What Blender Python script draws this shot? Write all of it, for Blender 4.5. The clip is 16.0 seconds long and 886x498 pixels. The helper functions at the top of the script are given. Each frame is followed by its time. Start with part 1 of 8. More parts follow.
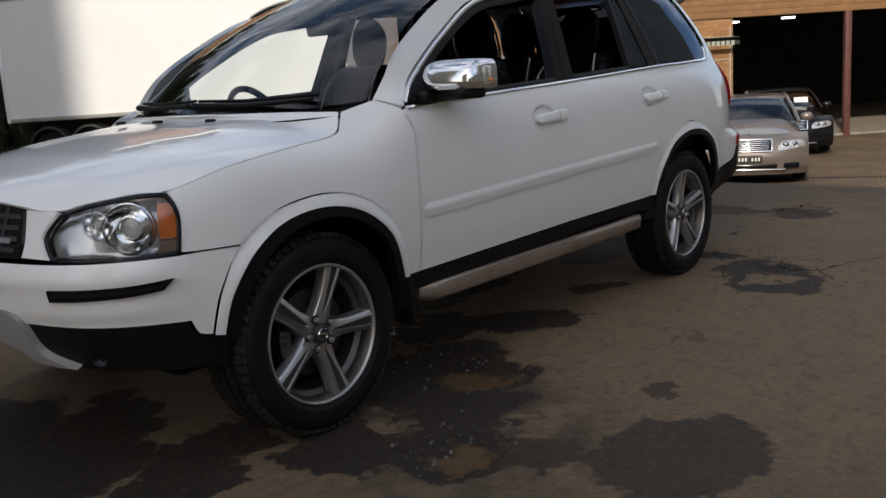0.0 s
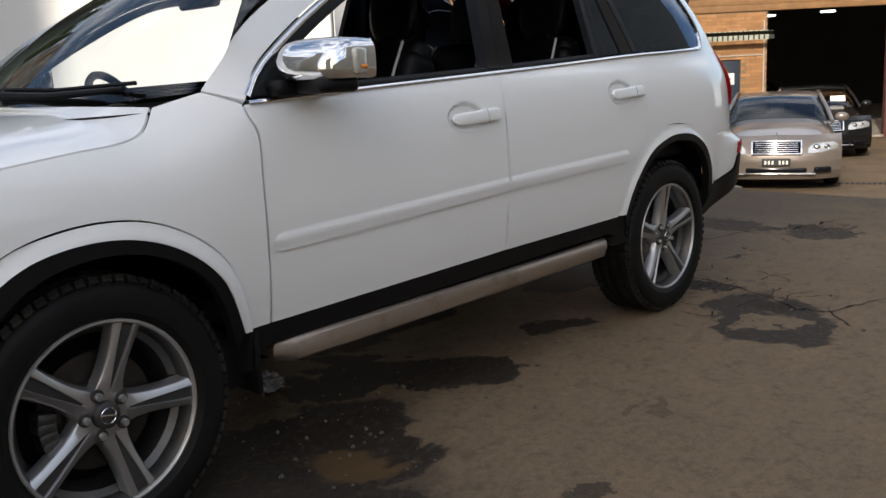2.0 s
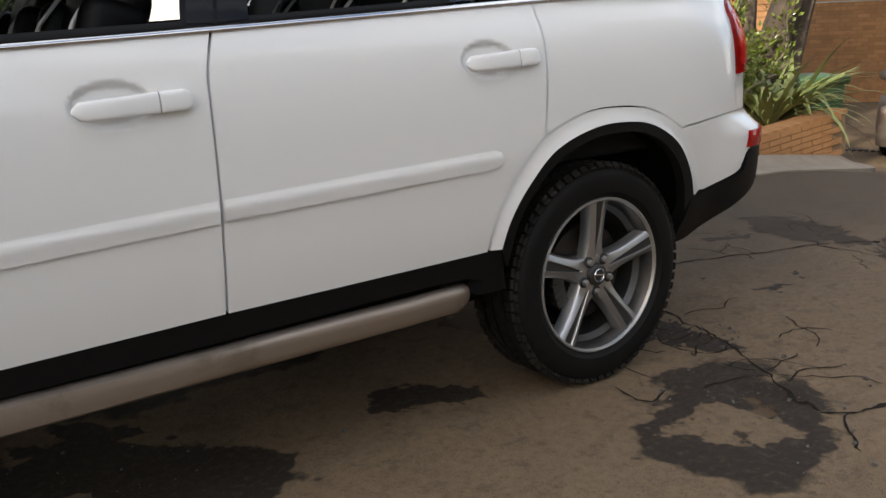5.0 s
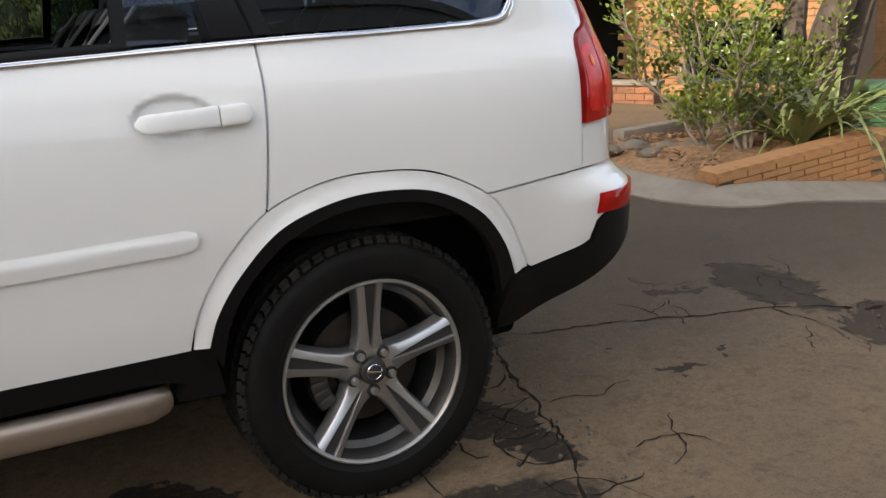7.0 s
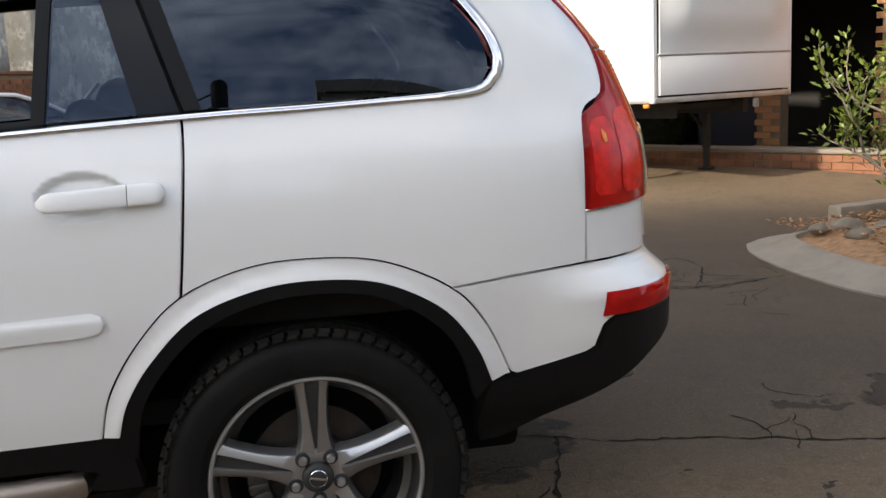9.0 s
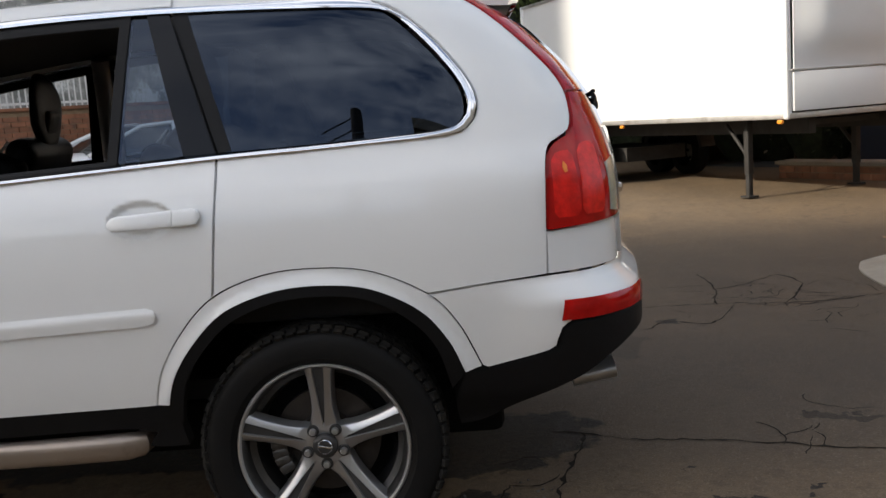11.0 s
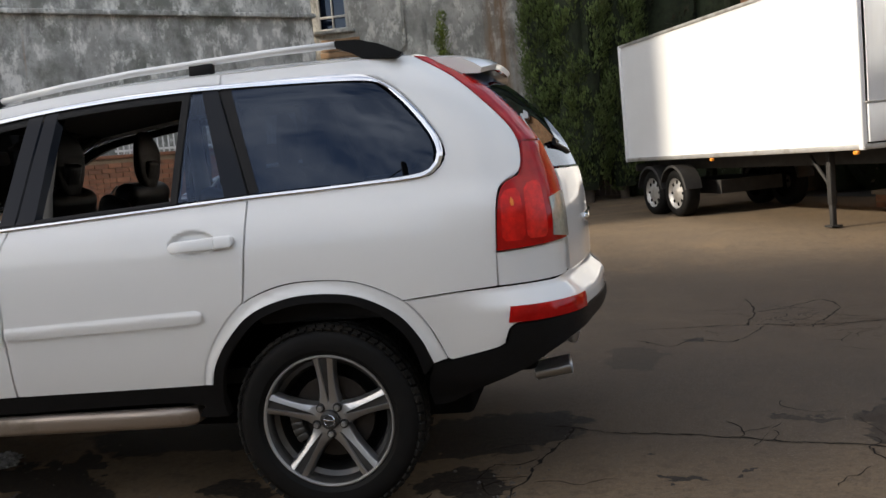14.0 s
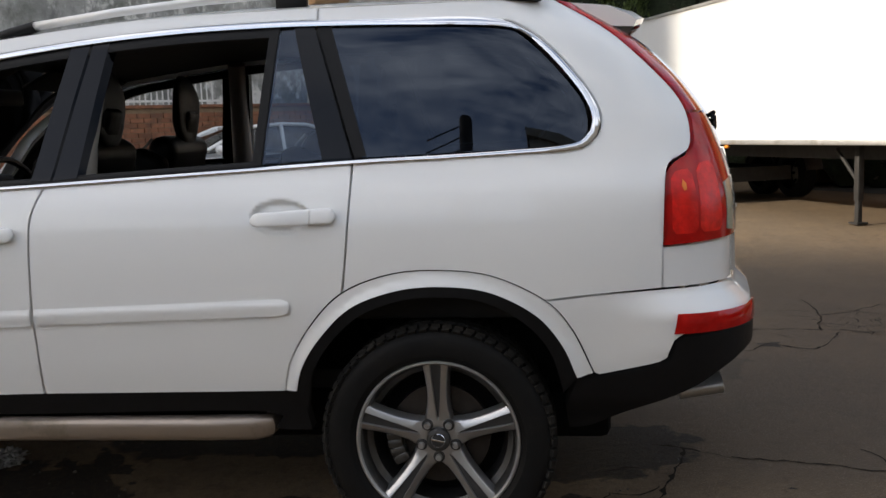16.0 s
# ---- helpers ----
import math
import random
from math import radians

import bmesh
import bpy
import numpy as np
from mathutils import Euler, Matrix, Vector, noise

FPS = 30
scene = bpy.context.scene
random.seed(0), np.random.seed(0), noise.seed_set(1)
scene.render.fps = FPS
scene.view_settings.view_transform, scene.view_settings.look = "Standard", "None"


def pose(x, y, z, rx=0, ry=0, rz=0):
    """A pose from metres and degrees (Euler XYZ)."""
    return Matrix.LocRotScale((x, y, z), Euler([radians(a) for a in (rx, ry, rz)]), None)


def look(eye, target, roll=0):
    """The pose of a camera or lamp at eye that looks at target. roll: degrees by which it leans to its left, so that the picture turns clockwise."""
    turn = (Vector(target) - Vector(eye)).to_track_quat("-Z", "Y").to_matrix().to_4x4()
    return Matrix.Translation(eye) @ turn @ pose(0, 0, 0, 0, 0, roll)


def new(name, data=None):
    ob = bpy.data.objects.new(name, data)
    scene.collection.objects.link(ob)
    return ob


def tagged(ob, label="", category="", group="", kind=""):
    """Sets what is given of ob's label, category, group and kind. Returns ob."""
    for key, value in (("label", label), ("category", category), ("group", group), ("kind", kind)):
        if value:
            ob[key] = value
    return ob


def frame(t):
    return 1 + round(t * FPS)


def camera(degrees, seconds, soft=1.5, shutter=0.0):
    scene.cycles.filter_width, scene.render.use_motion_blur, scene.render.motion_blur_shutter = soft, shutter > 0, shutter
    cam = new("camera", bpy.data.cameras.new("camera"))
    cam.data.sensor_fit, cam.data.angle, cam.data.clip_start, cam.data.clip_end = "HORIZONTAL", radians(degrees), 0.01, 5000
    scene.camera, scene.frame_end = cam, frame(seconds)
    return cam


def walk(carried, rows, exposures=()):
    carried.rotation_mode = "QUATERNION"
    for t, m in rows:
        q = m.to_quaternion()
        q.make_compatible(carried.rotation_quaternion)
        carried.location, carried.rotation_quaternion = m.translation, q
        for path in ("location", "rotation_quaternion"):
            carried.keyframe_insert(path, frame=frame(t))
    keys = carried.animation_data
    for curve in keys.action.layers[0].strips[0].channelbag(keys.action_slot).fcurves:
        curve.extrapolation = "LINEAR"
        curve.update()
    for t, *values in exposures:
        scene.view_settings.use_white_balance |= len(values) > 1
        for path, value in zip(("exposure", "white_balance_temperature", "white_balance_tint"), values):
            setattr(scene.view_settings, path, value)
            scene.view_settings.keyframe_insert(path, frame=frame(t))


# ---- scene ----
cam = camera(51.8, 16.0)
PATH = [
    (0, (-2.07, -3.298, 1.238), (-0.589, -2.006, 0.867), -3.6),
    (0.5, (-1.812, -3.226, 1.192), (-0.336, -1.939, 0.786), -4.0),
    (1, (-1.564, -3.129, 1.191), (-0.096, -1.831, 0.794), -3.5),
    (1.5, (-1.313, -3.059, 1.178), (0.147, -1.744, 0.804), -3.3),
    (2, (-1.012, -3.061, 1.195), (0.417, -1.716, 0.811), -2.7),
    (2.5, (-0.667, -3.091, 1.188), (0.706, -1.7, 0.765), -2.8),
    (3, (-0.353, -3.113, 1.156), (0.953, -1.674, 0.685), -2.9),
    (3.2, (-0.224, -3.103, 1.143), (1.055, -1.645, 0.653), -3.0),
    (5.5, (1.152, -2.907, 1.214), (2.183, -1.268, 0.715), -3.2),
    (6, (1.449, -2.982, 1.264), (2.402, -1.304, 0.739), -3.9),
    (6.5, (1.708, -2.968, 1.28), (2.637, -1.274, 0.762), -2.4),
    (7, (2.01, -2.968, 1.279), (2.897, -1.249, 0.77), -2.1),
    (7.5, (2.291, -3.027, 1.27), (3.065, -1.257, 0.75), -3.5),
    (8, (2.544, -3.05, 1.286), (3.159, -1.219, 0.768), -3.6),
    (8.5, (2.701, -2.961, 1.292), (3.185, -1.065, 0.876), -2.6),
    (9, (2.826, -2.946, 1.264), (3.171, -1.008, 0.911), -2.8),
    (11.5, (3.436, -3.615, 1.311), (3.323, -1.636, 1.045), -5.1),
    (12, (3.55, -3.781, 1.298), (3.386, -1.8, 1.077), -5.9),
    (12.5, (3.638, -3.947, 1.344), (3.442, -1.969, 1.125), -5.3),
    (13, (3.738, -4.106, 1.344), (3.503, -2.131, 1.137), -5.4),
    (13.5, (3.863, -4.15, 1.321), (3.565, -2.181, 1.129), -5.8),
    (14, (3.917, -4.11, 1.309), (3.577, -2.149, 1.107), -5.3),
    (14.5, (3.834, -4.03, 1.309), (3.505, -2.07, 1.091), -4.6),
    (15, (3.699, -3.927, 1.283), (3.381, -1.965, 1.065), -3.3),
    (15.5, (3.482, -3.772, 1.265), (3.196, -1.804, 1.05), -2.4),
    (16, (3.23, -3.569, 1.321), (2.989, -1.602, 1.054), -2.0),
]
walk(cam, [(t, look(eye, target, roll)) for t, eye, target, roll in PATH], exposures=[(0.0, 0.61, 6400, 10), (1.5, 1.01, 6450, 10), (2.5, 1.11, 6600, 10), (3.2, 1.15, 6650, 10), (6.0, 1.52, 6800, 10), (8.0, 1.61, 6650, 10), (8.5, 1.61, 6550, 10), (9.2, 1.49, 6550, 10), (12.5, 1.17, 6600, 10), (16.0, 1.17, 6600, 10)])

# ---------------------------------------------------------------- world, sun, exposure
SUN_FROM = Vector((-0.84, -0.30, 0.46)).normalized()
world = bpy.data.worlds.new("sky")
scene.world = world
world.use_nodes = True
wn = world.node_tree
sky = wn.nodes.new("ShaderNodeTexSky")
sky.sky_type, sky.sun_disc = "NISHITA", False
sky.sun_elevation, sky.sun_rotation = math.asin(SUN_FROM.z), math.atan2(SUN_FROM.x, SUN_FROM.y)
sky.air_density, sky.dust_density = 1.0, 1.5
cloud = wn.nodes.new("ShaderNodeTexNoise")
cloud.inputs["Scale"].default_value, cloud.inputs["Detail"].default_value, cloud.inputs["Roughness"].default_value = 2.6, 8.0, 0.62
squash = wn.nodes.new("ShaderNodeMapping")
squash.inputs["Scale"].default_value = (1.0, 1.0, 3.2)
where = wn.nodes.new("ShaderNodeTexCoord")
cover = wn.nodes.new("ShaderNodeMapRange")
cover.inputs["From Min"].default_value, cover.inputs["From Max"].default_value = 0.43, 0.69
mixer = wn.nodes.new("ShaderNodeMix")
mixer.data_type = "RGBA"
wn.links.new(where.outputs["Generated"], squash.inputs["Vector"]), wn.links.new(squash.outputs["Vector"], cloud.inputs["Vector"])
wn.links.new(cloud.outputs["Fac"], cover.inputs["Value"]), wn.links.new(cover.outputs["Result"], mixer.inputs["Factor"])
wn.links.new(sky.outputs["Color"], [i for i in mixer.inputs if i.name == "A" and i.type == "RGBA"][0])
[i for i in mixer.inputs if i.name == "B" and i.type == "RGBA"][0].default_value = (9.3, 9.25, 9.3, 1)
wn.links.new([o for o in mixer.outputs if o.type == "RGBA"][0], wn.nodes["Background"].inputs["Color"])
wn.nodes["Background"].inputs["Strength"].default_value = 0.10
sun = new("sun", bpy.data.lights.new("sun", "SUN"))
sun.data.energy, sun.data.angle, sun.data.color = 2.3, radians(2.0), (1.0, 0.90, 0.76)
sun.matrix_world = look(SUN_FROM * 60, (0, 0, 0))


from mathutils import geometry

# ---------------------------------------------------------------- helpers
def part(name, bm, material, parent=None, label="", smooth=True):
    """Links a bmesh (or a mesh) as one object under a thing or a part."""
    if isinstance(bm, bpy.types.Mesh):
        me = bm
    else:
        me = bpy.data.meshes.new(name)
        bm.to_mesh(me)
        bm.free()
        if smooth:
            me.shade_smooth()
            me.set_sharp_from_angle(angle=radians(38))
    if not me.materials:
        me.materials.append(material)
    ob = new(name, me)
    if parent is not None:
        ob.parent = parent
    if label:
        ob["label"] = label
    return ob


def thing(name, label, category, group="", m=None):
    ob = new(name)
    ob.empty_display_size = 0.2
    tagged(ob, label, category, group)
    if m is not None:
        ob.matrix_world = m
    return ob


def box(bm, sx, sy, sz, m=None, bevel=0.0, seg=2):
    """A box centred on the origin of m, added to bm."""
    made = bmesh.ops.create_cube(bm, size=1.0, matrix=Matrix.Diagonal((sx, sy, sz, 1)))["verts"]
    if bevel:
        edges = list({e for v in made for e in v.link_edges})
        made = bmesh.ops.bevel(bm, geom=edges, offset=bevel, segments=seg, profile=0.5, affect="EDGES")["verts"]
    if m is not None:
        bmesh.ops.transform(bm, matrix=m, verts=made)
    return made


def boxed(sx, sy, sz, m=None, bevel=0.0, seg=2):
    bm = bmesh.new()
    box(bm, sx, sy, sz, m, bevel, seg)
    return bm


def rod(bm, a, b, r0, r1=None, seg=10):
    """A straight tapered rod from a to b."""
    a, b = Vector(a), Vector(b)
    d = b - a
    q = d.to_track_quat("Z", "Y").to_matrix().to_4x4()
    m = Matrix.Translation((a + b) / 2) @ q
    return bmesh.ops.create_cone(bm, cap_ends=True, segments=seg, radius1=r0, radius2=r0 if r1 is None else r1, depth=d.length, matrix=m)["verts"]


def sweep(bm, pts, radii, seg=10, flat=1.0, caps=True):
    """A tube through pts; flat squeezes it upwards."""
    pts = [Vector(p) for p in pts]
    if not hasattr(radii, "__len__"):
        radii = [radii] * len(pts)
    rings, s = [], None
    for i, p in enumerate(pts):
        d = (pts[min(i + 1, len(pts) - 1)] - pts[max(i - 1, 0)]).normalized()
        s = d.cross(Vector((0, 0, 1))) if s is None else s - d * s.dot(d)
        s = s.normalized() if s.length > 1e-4 else Vector((1, 0, 0))
        w = s.cross(d).normalized()
        rings.append([bm.verts.new(p + (s * math.cos(a) + w * math.sin(a) * flat) * radii[i]) for a in [2 * math.pi * k / seg for k in range(seg)]])
    for r, q in zip(rings, rings[1:]):
        for k in range(seg):
            bm.faces.new((r[k], r[(k + 1) % seg], q[(k + 1) % seg], q[k]))
    if caps:
        bm.faces.new(rings[0][::-1])
        bm.faces.new(rings[-1])


def lathe(bm, profile, seg=48, closed=False):
    """Turns (radius, y) pairs round the y axis."""
    rings = [[bm.verts.new((r * math.cos(a), y, r * math.sin(a))) for a in [2 * math.pi * k / seg for k in range(seg)]] for r, y in profile]
    pairs = list(zip(rings, rings[1:])) + ([(rings[-1], rings[0])] if closed else [])
    for r, q in pairs:
        for k in range(seg):
            bm.faces.new((r[k], r[(k + 1) % seg], q[(k + 1) % seg], q[k]))
    bmesh.ops.recalc_face_normals(bm, faces=bm.faces)


def prism(bm, pts, y0, y1, m=None):
    """Extrudes an outline in x, z from y0 to y1."""
    a = [bm.verts.new((x, y0, z)) for x, z in pts]
    b = [bm.verts.new((x, y1, z)) for x, z in pts]
    faces = [bm.faces.new(a), bm.faces.new(b[::-1])]
    faces += [bm.faces.new((a[i], b[i], b[(i + 1) % len(a)], a[(i + 1) % len(a)])) for i in range(len(a))]
    bmesh.ops.recalc_face_normals(bm, faces=faces)
    if m is not None:
        bmesh.ops.transform(bm, matrix=m, verts=a + b)
    return a + b


def spline(pts, step=0.02):
    """Catmull-Rom through 2D control points, at even steps; two points give a straight line."""
    p = [np.array(q, float) for q in pts]
    out = []
    for i in range(len(p) - 1):
        a, b, c, d = p[max(i - 1, 0)], p[i], p[i + 1], p[min(i + 2, len(p) - 1)]
        n = max(1, int(round(np.linalg.norm(c - b) / step)))
        for k in range(n):
            t = k / n
            if len(p) == 2:
                out.append(b + (c - b) * t)
            else:
                out.append(0.5 * (2 * b + (c - a) * t + (2 * a - 5 * b + 4 * c - d) * t * t + (3 * b - a - 3 * c + d) * t ** 3))
    out.append(p[-1])
    return out


def outline(*segments, step=0.02):
    """A closed outline from segments that each begin where the last one ends; corners lie between them."""
    out = []
    for s in segments:
        out += spline(s, step)[:-1]
    return out


def shrink(pts, by):
    """Moves a closed outline inwards."""
    p = np.array(pts)
    area = 0.5 * np.sum(p[:, 0] * np.roll(p[:, 1], -1) - np.roll(p[:, 0], -1) * p[:, 1])
    d = np.roll(p, -1, 0) - p
    d /= np.maximum(np.linalg.norm(d, axis=1, keepdims=True), 1e-9)
    nrm = np.stack([-d[:, 1], d[:, 0]], 1) * np.sign(area)
    v = nrm + np.roll(nrm, 1, 0)
    v /= np.maximum(np.sum(v * nrm, 1, keepdims=True), 0.5)
    return [q for q in p + v * by]


# ---------------------------------------------------------------- the body's shape: plan curve and sections
PLAN = [(-0.86, 0.0), (-0.845, -0.3), (-0.79, -0.56), (-0.70, -0.72), (-0.55, -0.83), (-0.35, -0.90), (-0.1, -0.93), (0.4, -0.943), (1.0, -0.947),
        (1.6, -0.948), (2.2, -0.947), (2.8, -0.943), (3.2, -0.93), (3.45, -0.90), (3.6, -0.855), (3.70, -0.79), (3.765, -0.70), (3.80, -0.55), (3.84, -0.3), (3.86, 0.0)]
_pl = np.array(spline(PLAN, 0.01))
_u = np.concatenate([[0], np.cumsum(np.linalg.norm(np.diff(_pl, axis=0), axis=1))])
_u -= np.interp(1.4, _pl[:, 0], _u) - 1.4
U_FRONT, U_REAR = float(_u[0]), float(_u[-1])
SIDE_Z, SIDE_D = [0.3, 0.45, 0.6, 0.8, 0.95, 1.05, 1.13, 1.2, 1.25, 1.45, 1.62, 1.72], [0.06, 0.045, 0.018, 0, 0.005, 0.016, 0.038, 0.082, 0.1, 0.172, 0.24, 0.30]
NOSE_Z, NOSE_D = [0.3, 0.5, 0.65, 0.85, 0.93, 1.0, 1.06, 1.12, 1.2], [0.05, 0.02, 0.0, 0.006, 0.02, 0.05, 0.1, 0.19, 0.3]
REAR_Z, REAR_D = [0.3, 0.9, 1.08, 1.2, 1.33, 1.444, 1.575, 1.72], [0.0, 0.0, 0.004, 0.022, 0.07, 0.15, 0.275, 0.50]
FACE_Z, FACE_D = [0.3, 0.5, 0.65, 0.75, 0.93, 1.05], [0.1, 0.03, 0.0, 0.015, 0.085, 0.2]


def _table(zs, ds):
    """Heights 0 to 2 m at 5 mm steps, rounded over a few centimetres."""
    z = np.arange(401) * 0.005
    return list(sum(np.interp(z + o, zs, ds) for o in (-0.03, -0.015, 0, 0.015, 0.03)) / 5)


T_SIDE, T_NOSE, T_REAR, T_FACE = _table(SIDE_Z, SIDE_D), _table(NOSE_Z, NOSE_D), _table(REAR_Z, REAR_D), _table(FACE_Z, FACE_D)
_n = int((U_REAR - U_FRONT) / 0.005) + 2
_px = list(np.interp(U_FRONT + np.arange(_n) * 0.005, _u, _pl[:, 0]))
_py = list(np.interp(U_FRONT + np.arange(_n) * 0.005, _u, _pl[:, 1]))


def _read(table, k):
    k = min(max(k, 0.0), len(table) - 1.001)
    i = int(k)
    return table[i] + (table[i + 1] - table[i]) * (k - i)


def _step(a, b, v):
    t = np.clip((v - a) / (b - a), 0, 1)
    return t * t * (3 - 2 * t)


def _ease(a, b, v):
    t = min(1.0, max(0.0, (v - a) / (b - a)))
    return t * t * (3 - 2 * t)


def shell(u, z, h=0.0):
    """The body's skin (its left side) at arc length u along the plan and height z."""
    ku, kz = (u - U_FRONT) / 0.005, z / 0.005
    x, y = _read(_px, ku), _read(_py, ku)
    k = _ease(0.15, 0.55, x)
    d = _read(T_SIDE, kz) * k + _read(T_NOSE, kz) * (1 - k)
    yy = y * (1 - d / 0.947)
    xx = x - _read(T_REAR, kz) * _ease(2.6, 3.76, x) + _read(T_FACE, kz) * (1 - _ease(-0.84, -0.35, x))
    if h:
        tx, ty = _read(_px, ku + 2) - _read(_px, ku - 2), _read(_py, ku + 2) - _read(_py, ku - 2)
        q = math.hypot(tx, ty) or 1
        xx, yy = xx + ty / q * h, yy - tx / q * h
    return np.array([xx, yy, z])


def along(x, z):
    """The arc length at which the skin reaches x at height z, on the left side."""
    a, b = U_FRONT + 0.05, U_REAR - 0.05
    kz = z / 0.005
    rear, face = _read(T_REAR, kz), _read(T_FACE, kz)
    for _ in range(22):
        m = (a + b) / 2
        xc = _read(_px, (m - U_FRONT) / 0.005)
        if xc - rear * _ease(2.6, 3.76, xc) + face * (1 - _ease(-0.84, -0.35, xc)) < x:
            a = m
        else:
            b = m
    return (a + b) / 2


def bump_none(x, z):
    return 0.0


def panel(name, out, material, parent, label="", h=0.0, relief=bump_none, gap=0.0038, thick=0.032, grid=0.035, fine=None, in_u=False, both=True):
    """A sheet cut from the skin along an outline in x, z (in u, z where in_u is set), with turned-in edges, and its mirror image."""
    q = [p if in_u else (along(p[0], p[1]), p[1]) for p in out]
    q = shrink(q, gap) if gap else q
    n = len(q)
    us, zs = [p[0] for p in q], [p[1] for p in q]
    pts = [Vector((p[0], p[1])) for p in q]
    poly = np.array(q)

    def inside(px, pz):
        x0, z0, x1, z1 = poly[:, 0], poly[:, 1], np.roll(poly[:, 0], -1), np.roll(poly[:, 1], -1)
        cross = ((z0 > pz) != (z1 > pz)) & (px < (x1 - x0) * (pz - z0) / np.where(z1 == z0, 1e-9, z1 - z0) + x0)
        if cross.sum() % 2 == 0:
            return False
        return np.min((poly[:, 0] - px) ** 2 + (poly[:, 1] - pz) ** 2) > (0.3 * grid) ** 2

    for iu in range(int((max(us) - min(us)) / grid) + 1):
        for iz in range(int((max(zs) - min(zs)) / grid) + 1):
            c = (min(us) + (iu + 0.5) * grid, min(zs) + (iz + 0.5) * grid)
            if inside(*c):
                pts.append(Vector(c))
    for fx, fz, fw, fh, fs in fine or ():
        fu = along(fx, fz)
        for a in np.arange(-fw, fw, fs):
            for b in np.arange(-fh, fh, fs):
                if inside(fu + a, fz + b):
                    pts.append(Vector((fu + a, fz + b)))
    res = geometry.delaunay_2d_cdt(pts, [], [list(range(n))], 1, 1e-5)
    vs, fs, orig = res[0], res[2], res[3]

    def at(u, z):
        p = shell(u, z)
        return shell(u, z, h + relief(p[0], z))

    co, nr = [], []
    for v in vs:
        p = at(v.x, v.y)
        e = 0.004
        du, dz = at(v.x + e, v.y) - at(v.x - e, v.y), at(v.x, v.y + e) - at(v.x, v.y - e)
        g = np.cross(du, dz)
        g /= np.linalg.norm(g) or 1
        co.append(p)
        nr.append(g)
    co, nr = np.array(co), np.array(nr)
    tri = [tuple(f) for f in fs]
    if tri:
        a, b, c = tri[0]
        if np.dot(np.cross(co[b] - co[a], co[c] - co[a]), nr[a]) < 0:
            tri = [t[::-1] for t in tri]
    edge = {}
    for t in tri:
        for i in range(len(t)):
            e = (t[i], t[(i + 1) % len(t)])
            edge[e] = edge.get(e, 0) + 1
    rim = [e for e in edge if (e[1], e[0]) not in edge]
    verts, normals, faces = list(co), list(nr), list(tri)
    ring = {}
    for a, b in rim:
        for i in (a, b):
            if i not in ring:
                ring[i] = len(verts)
                verts.append(co[i])
                normals.append(nr[i])
                verts.append(co[i] - nr[i] * thick)
                normals.append(nr[i])
    flat = set()
    for a, b in rim:
        flat.add(len(faces))
        faces.append((ring[b], ring[a], ring[a] + 1, ring[b] + 1))
    obs = []
    for side in (1, -1) if both else (1,):
        me = bpy.data.meshes.new(name)
        me.from_pydata([(v[0], v[1] * side, v[2]) for v in verts], [], [f if side == 1 else f[::-1] for f in faces])
        me.polygons.foreach_set("use_smooth", [i not in flat for i in range(len(faces))])
        me.normals_split_custom_set_from_vertices([(v[0], v[1] * side, v[2]) for v in normals])
        me.materials.append(material)
        obs.append(part(name, me, material, parent, label))
    return obs


def strip(name, line, width, material, parent, label="", h=0.004, depth=0.012, both=True):
    """A band of even width along a line on the skin (x, z)."""
    pts = [(along(x, z), z) for x, z in line]
    obs = []
    for side in (1, -1) if both else (1,):
        bm = bmesh.new()
        rows = []
        for i, (u, z) in enumerate(pts):
            a, b = pts[max(i - 1, 0)], pts[min(i + 1, len(pts) - 1)]
            d = np.array([b[0] - a[0], b[1] - a[1]])
            d /= np.linalg.norm(d) or 1
            wd_ = width if not isinstance(width, list) else float(np.interp(i / (len(pts) - 1) * (len(width) - 1), range(len(width)), width))
            s = np.array([-d[1], d[0]]) * wd_ / 2
            row = []
            for k, hh in ((-1, h - depth), (-1, h), (-0.4, h + 0.003), (0.4, h + 0.003), (1, h), (1, h - depth)):
                p = shell(u + s[0] * k, z + s[1] * k, hh)
                row.append(bm.verts.new((p[0], p[1] * side, p[2])))
            rows.append(row)
        for r, q in zip(rows, rows[1:]):
            for k in range(5):
                bm.faces.new((r[k], r[k + 1], q[k + 1], q[k]))
        bm.faces.new(rows[0]), bm.faces.new(rows[-1][::-1])
        bmesh.ops.recalc_face_normals(bm, faces=bm.faces)
        obs.append(part(name, bm, material, parent, label))
    return obs


def loft(rows):
    """A sheet through rows of points."""
    bm = bmesh.new()
    g = [[bm.verts.new(tuple(p)) for p in r] for r in rows]
    for r, q in zip(g, g[1:]):
        for k in range(len(r) - 1):
            bm.faces.new((r[k], r[k + 1], q[k + 1], q[k]))
    bmesh.ops.recalc_face_normals(bm, faces=bm.faces)
    return bm


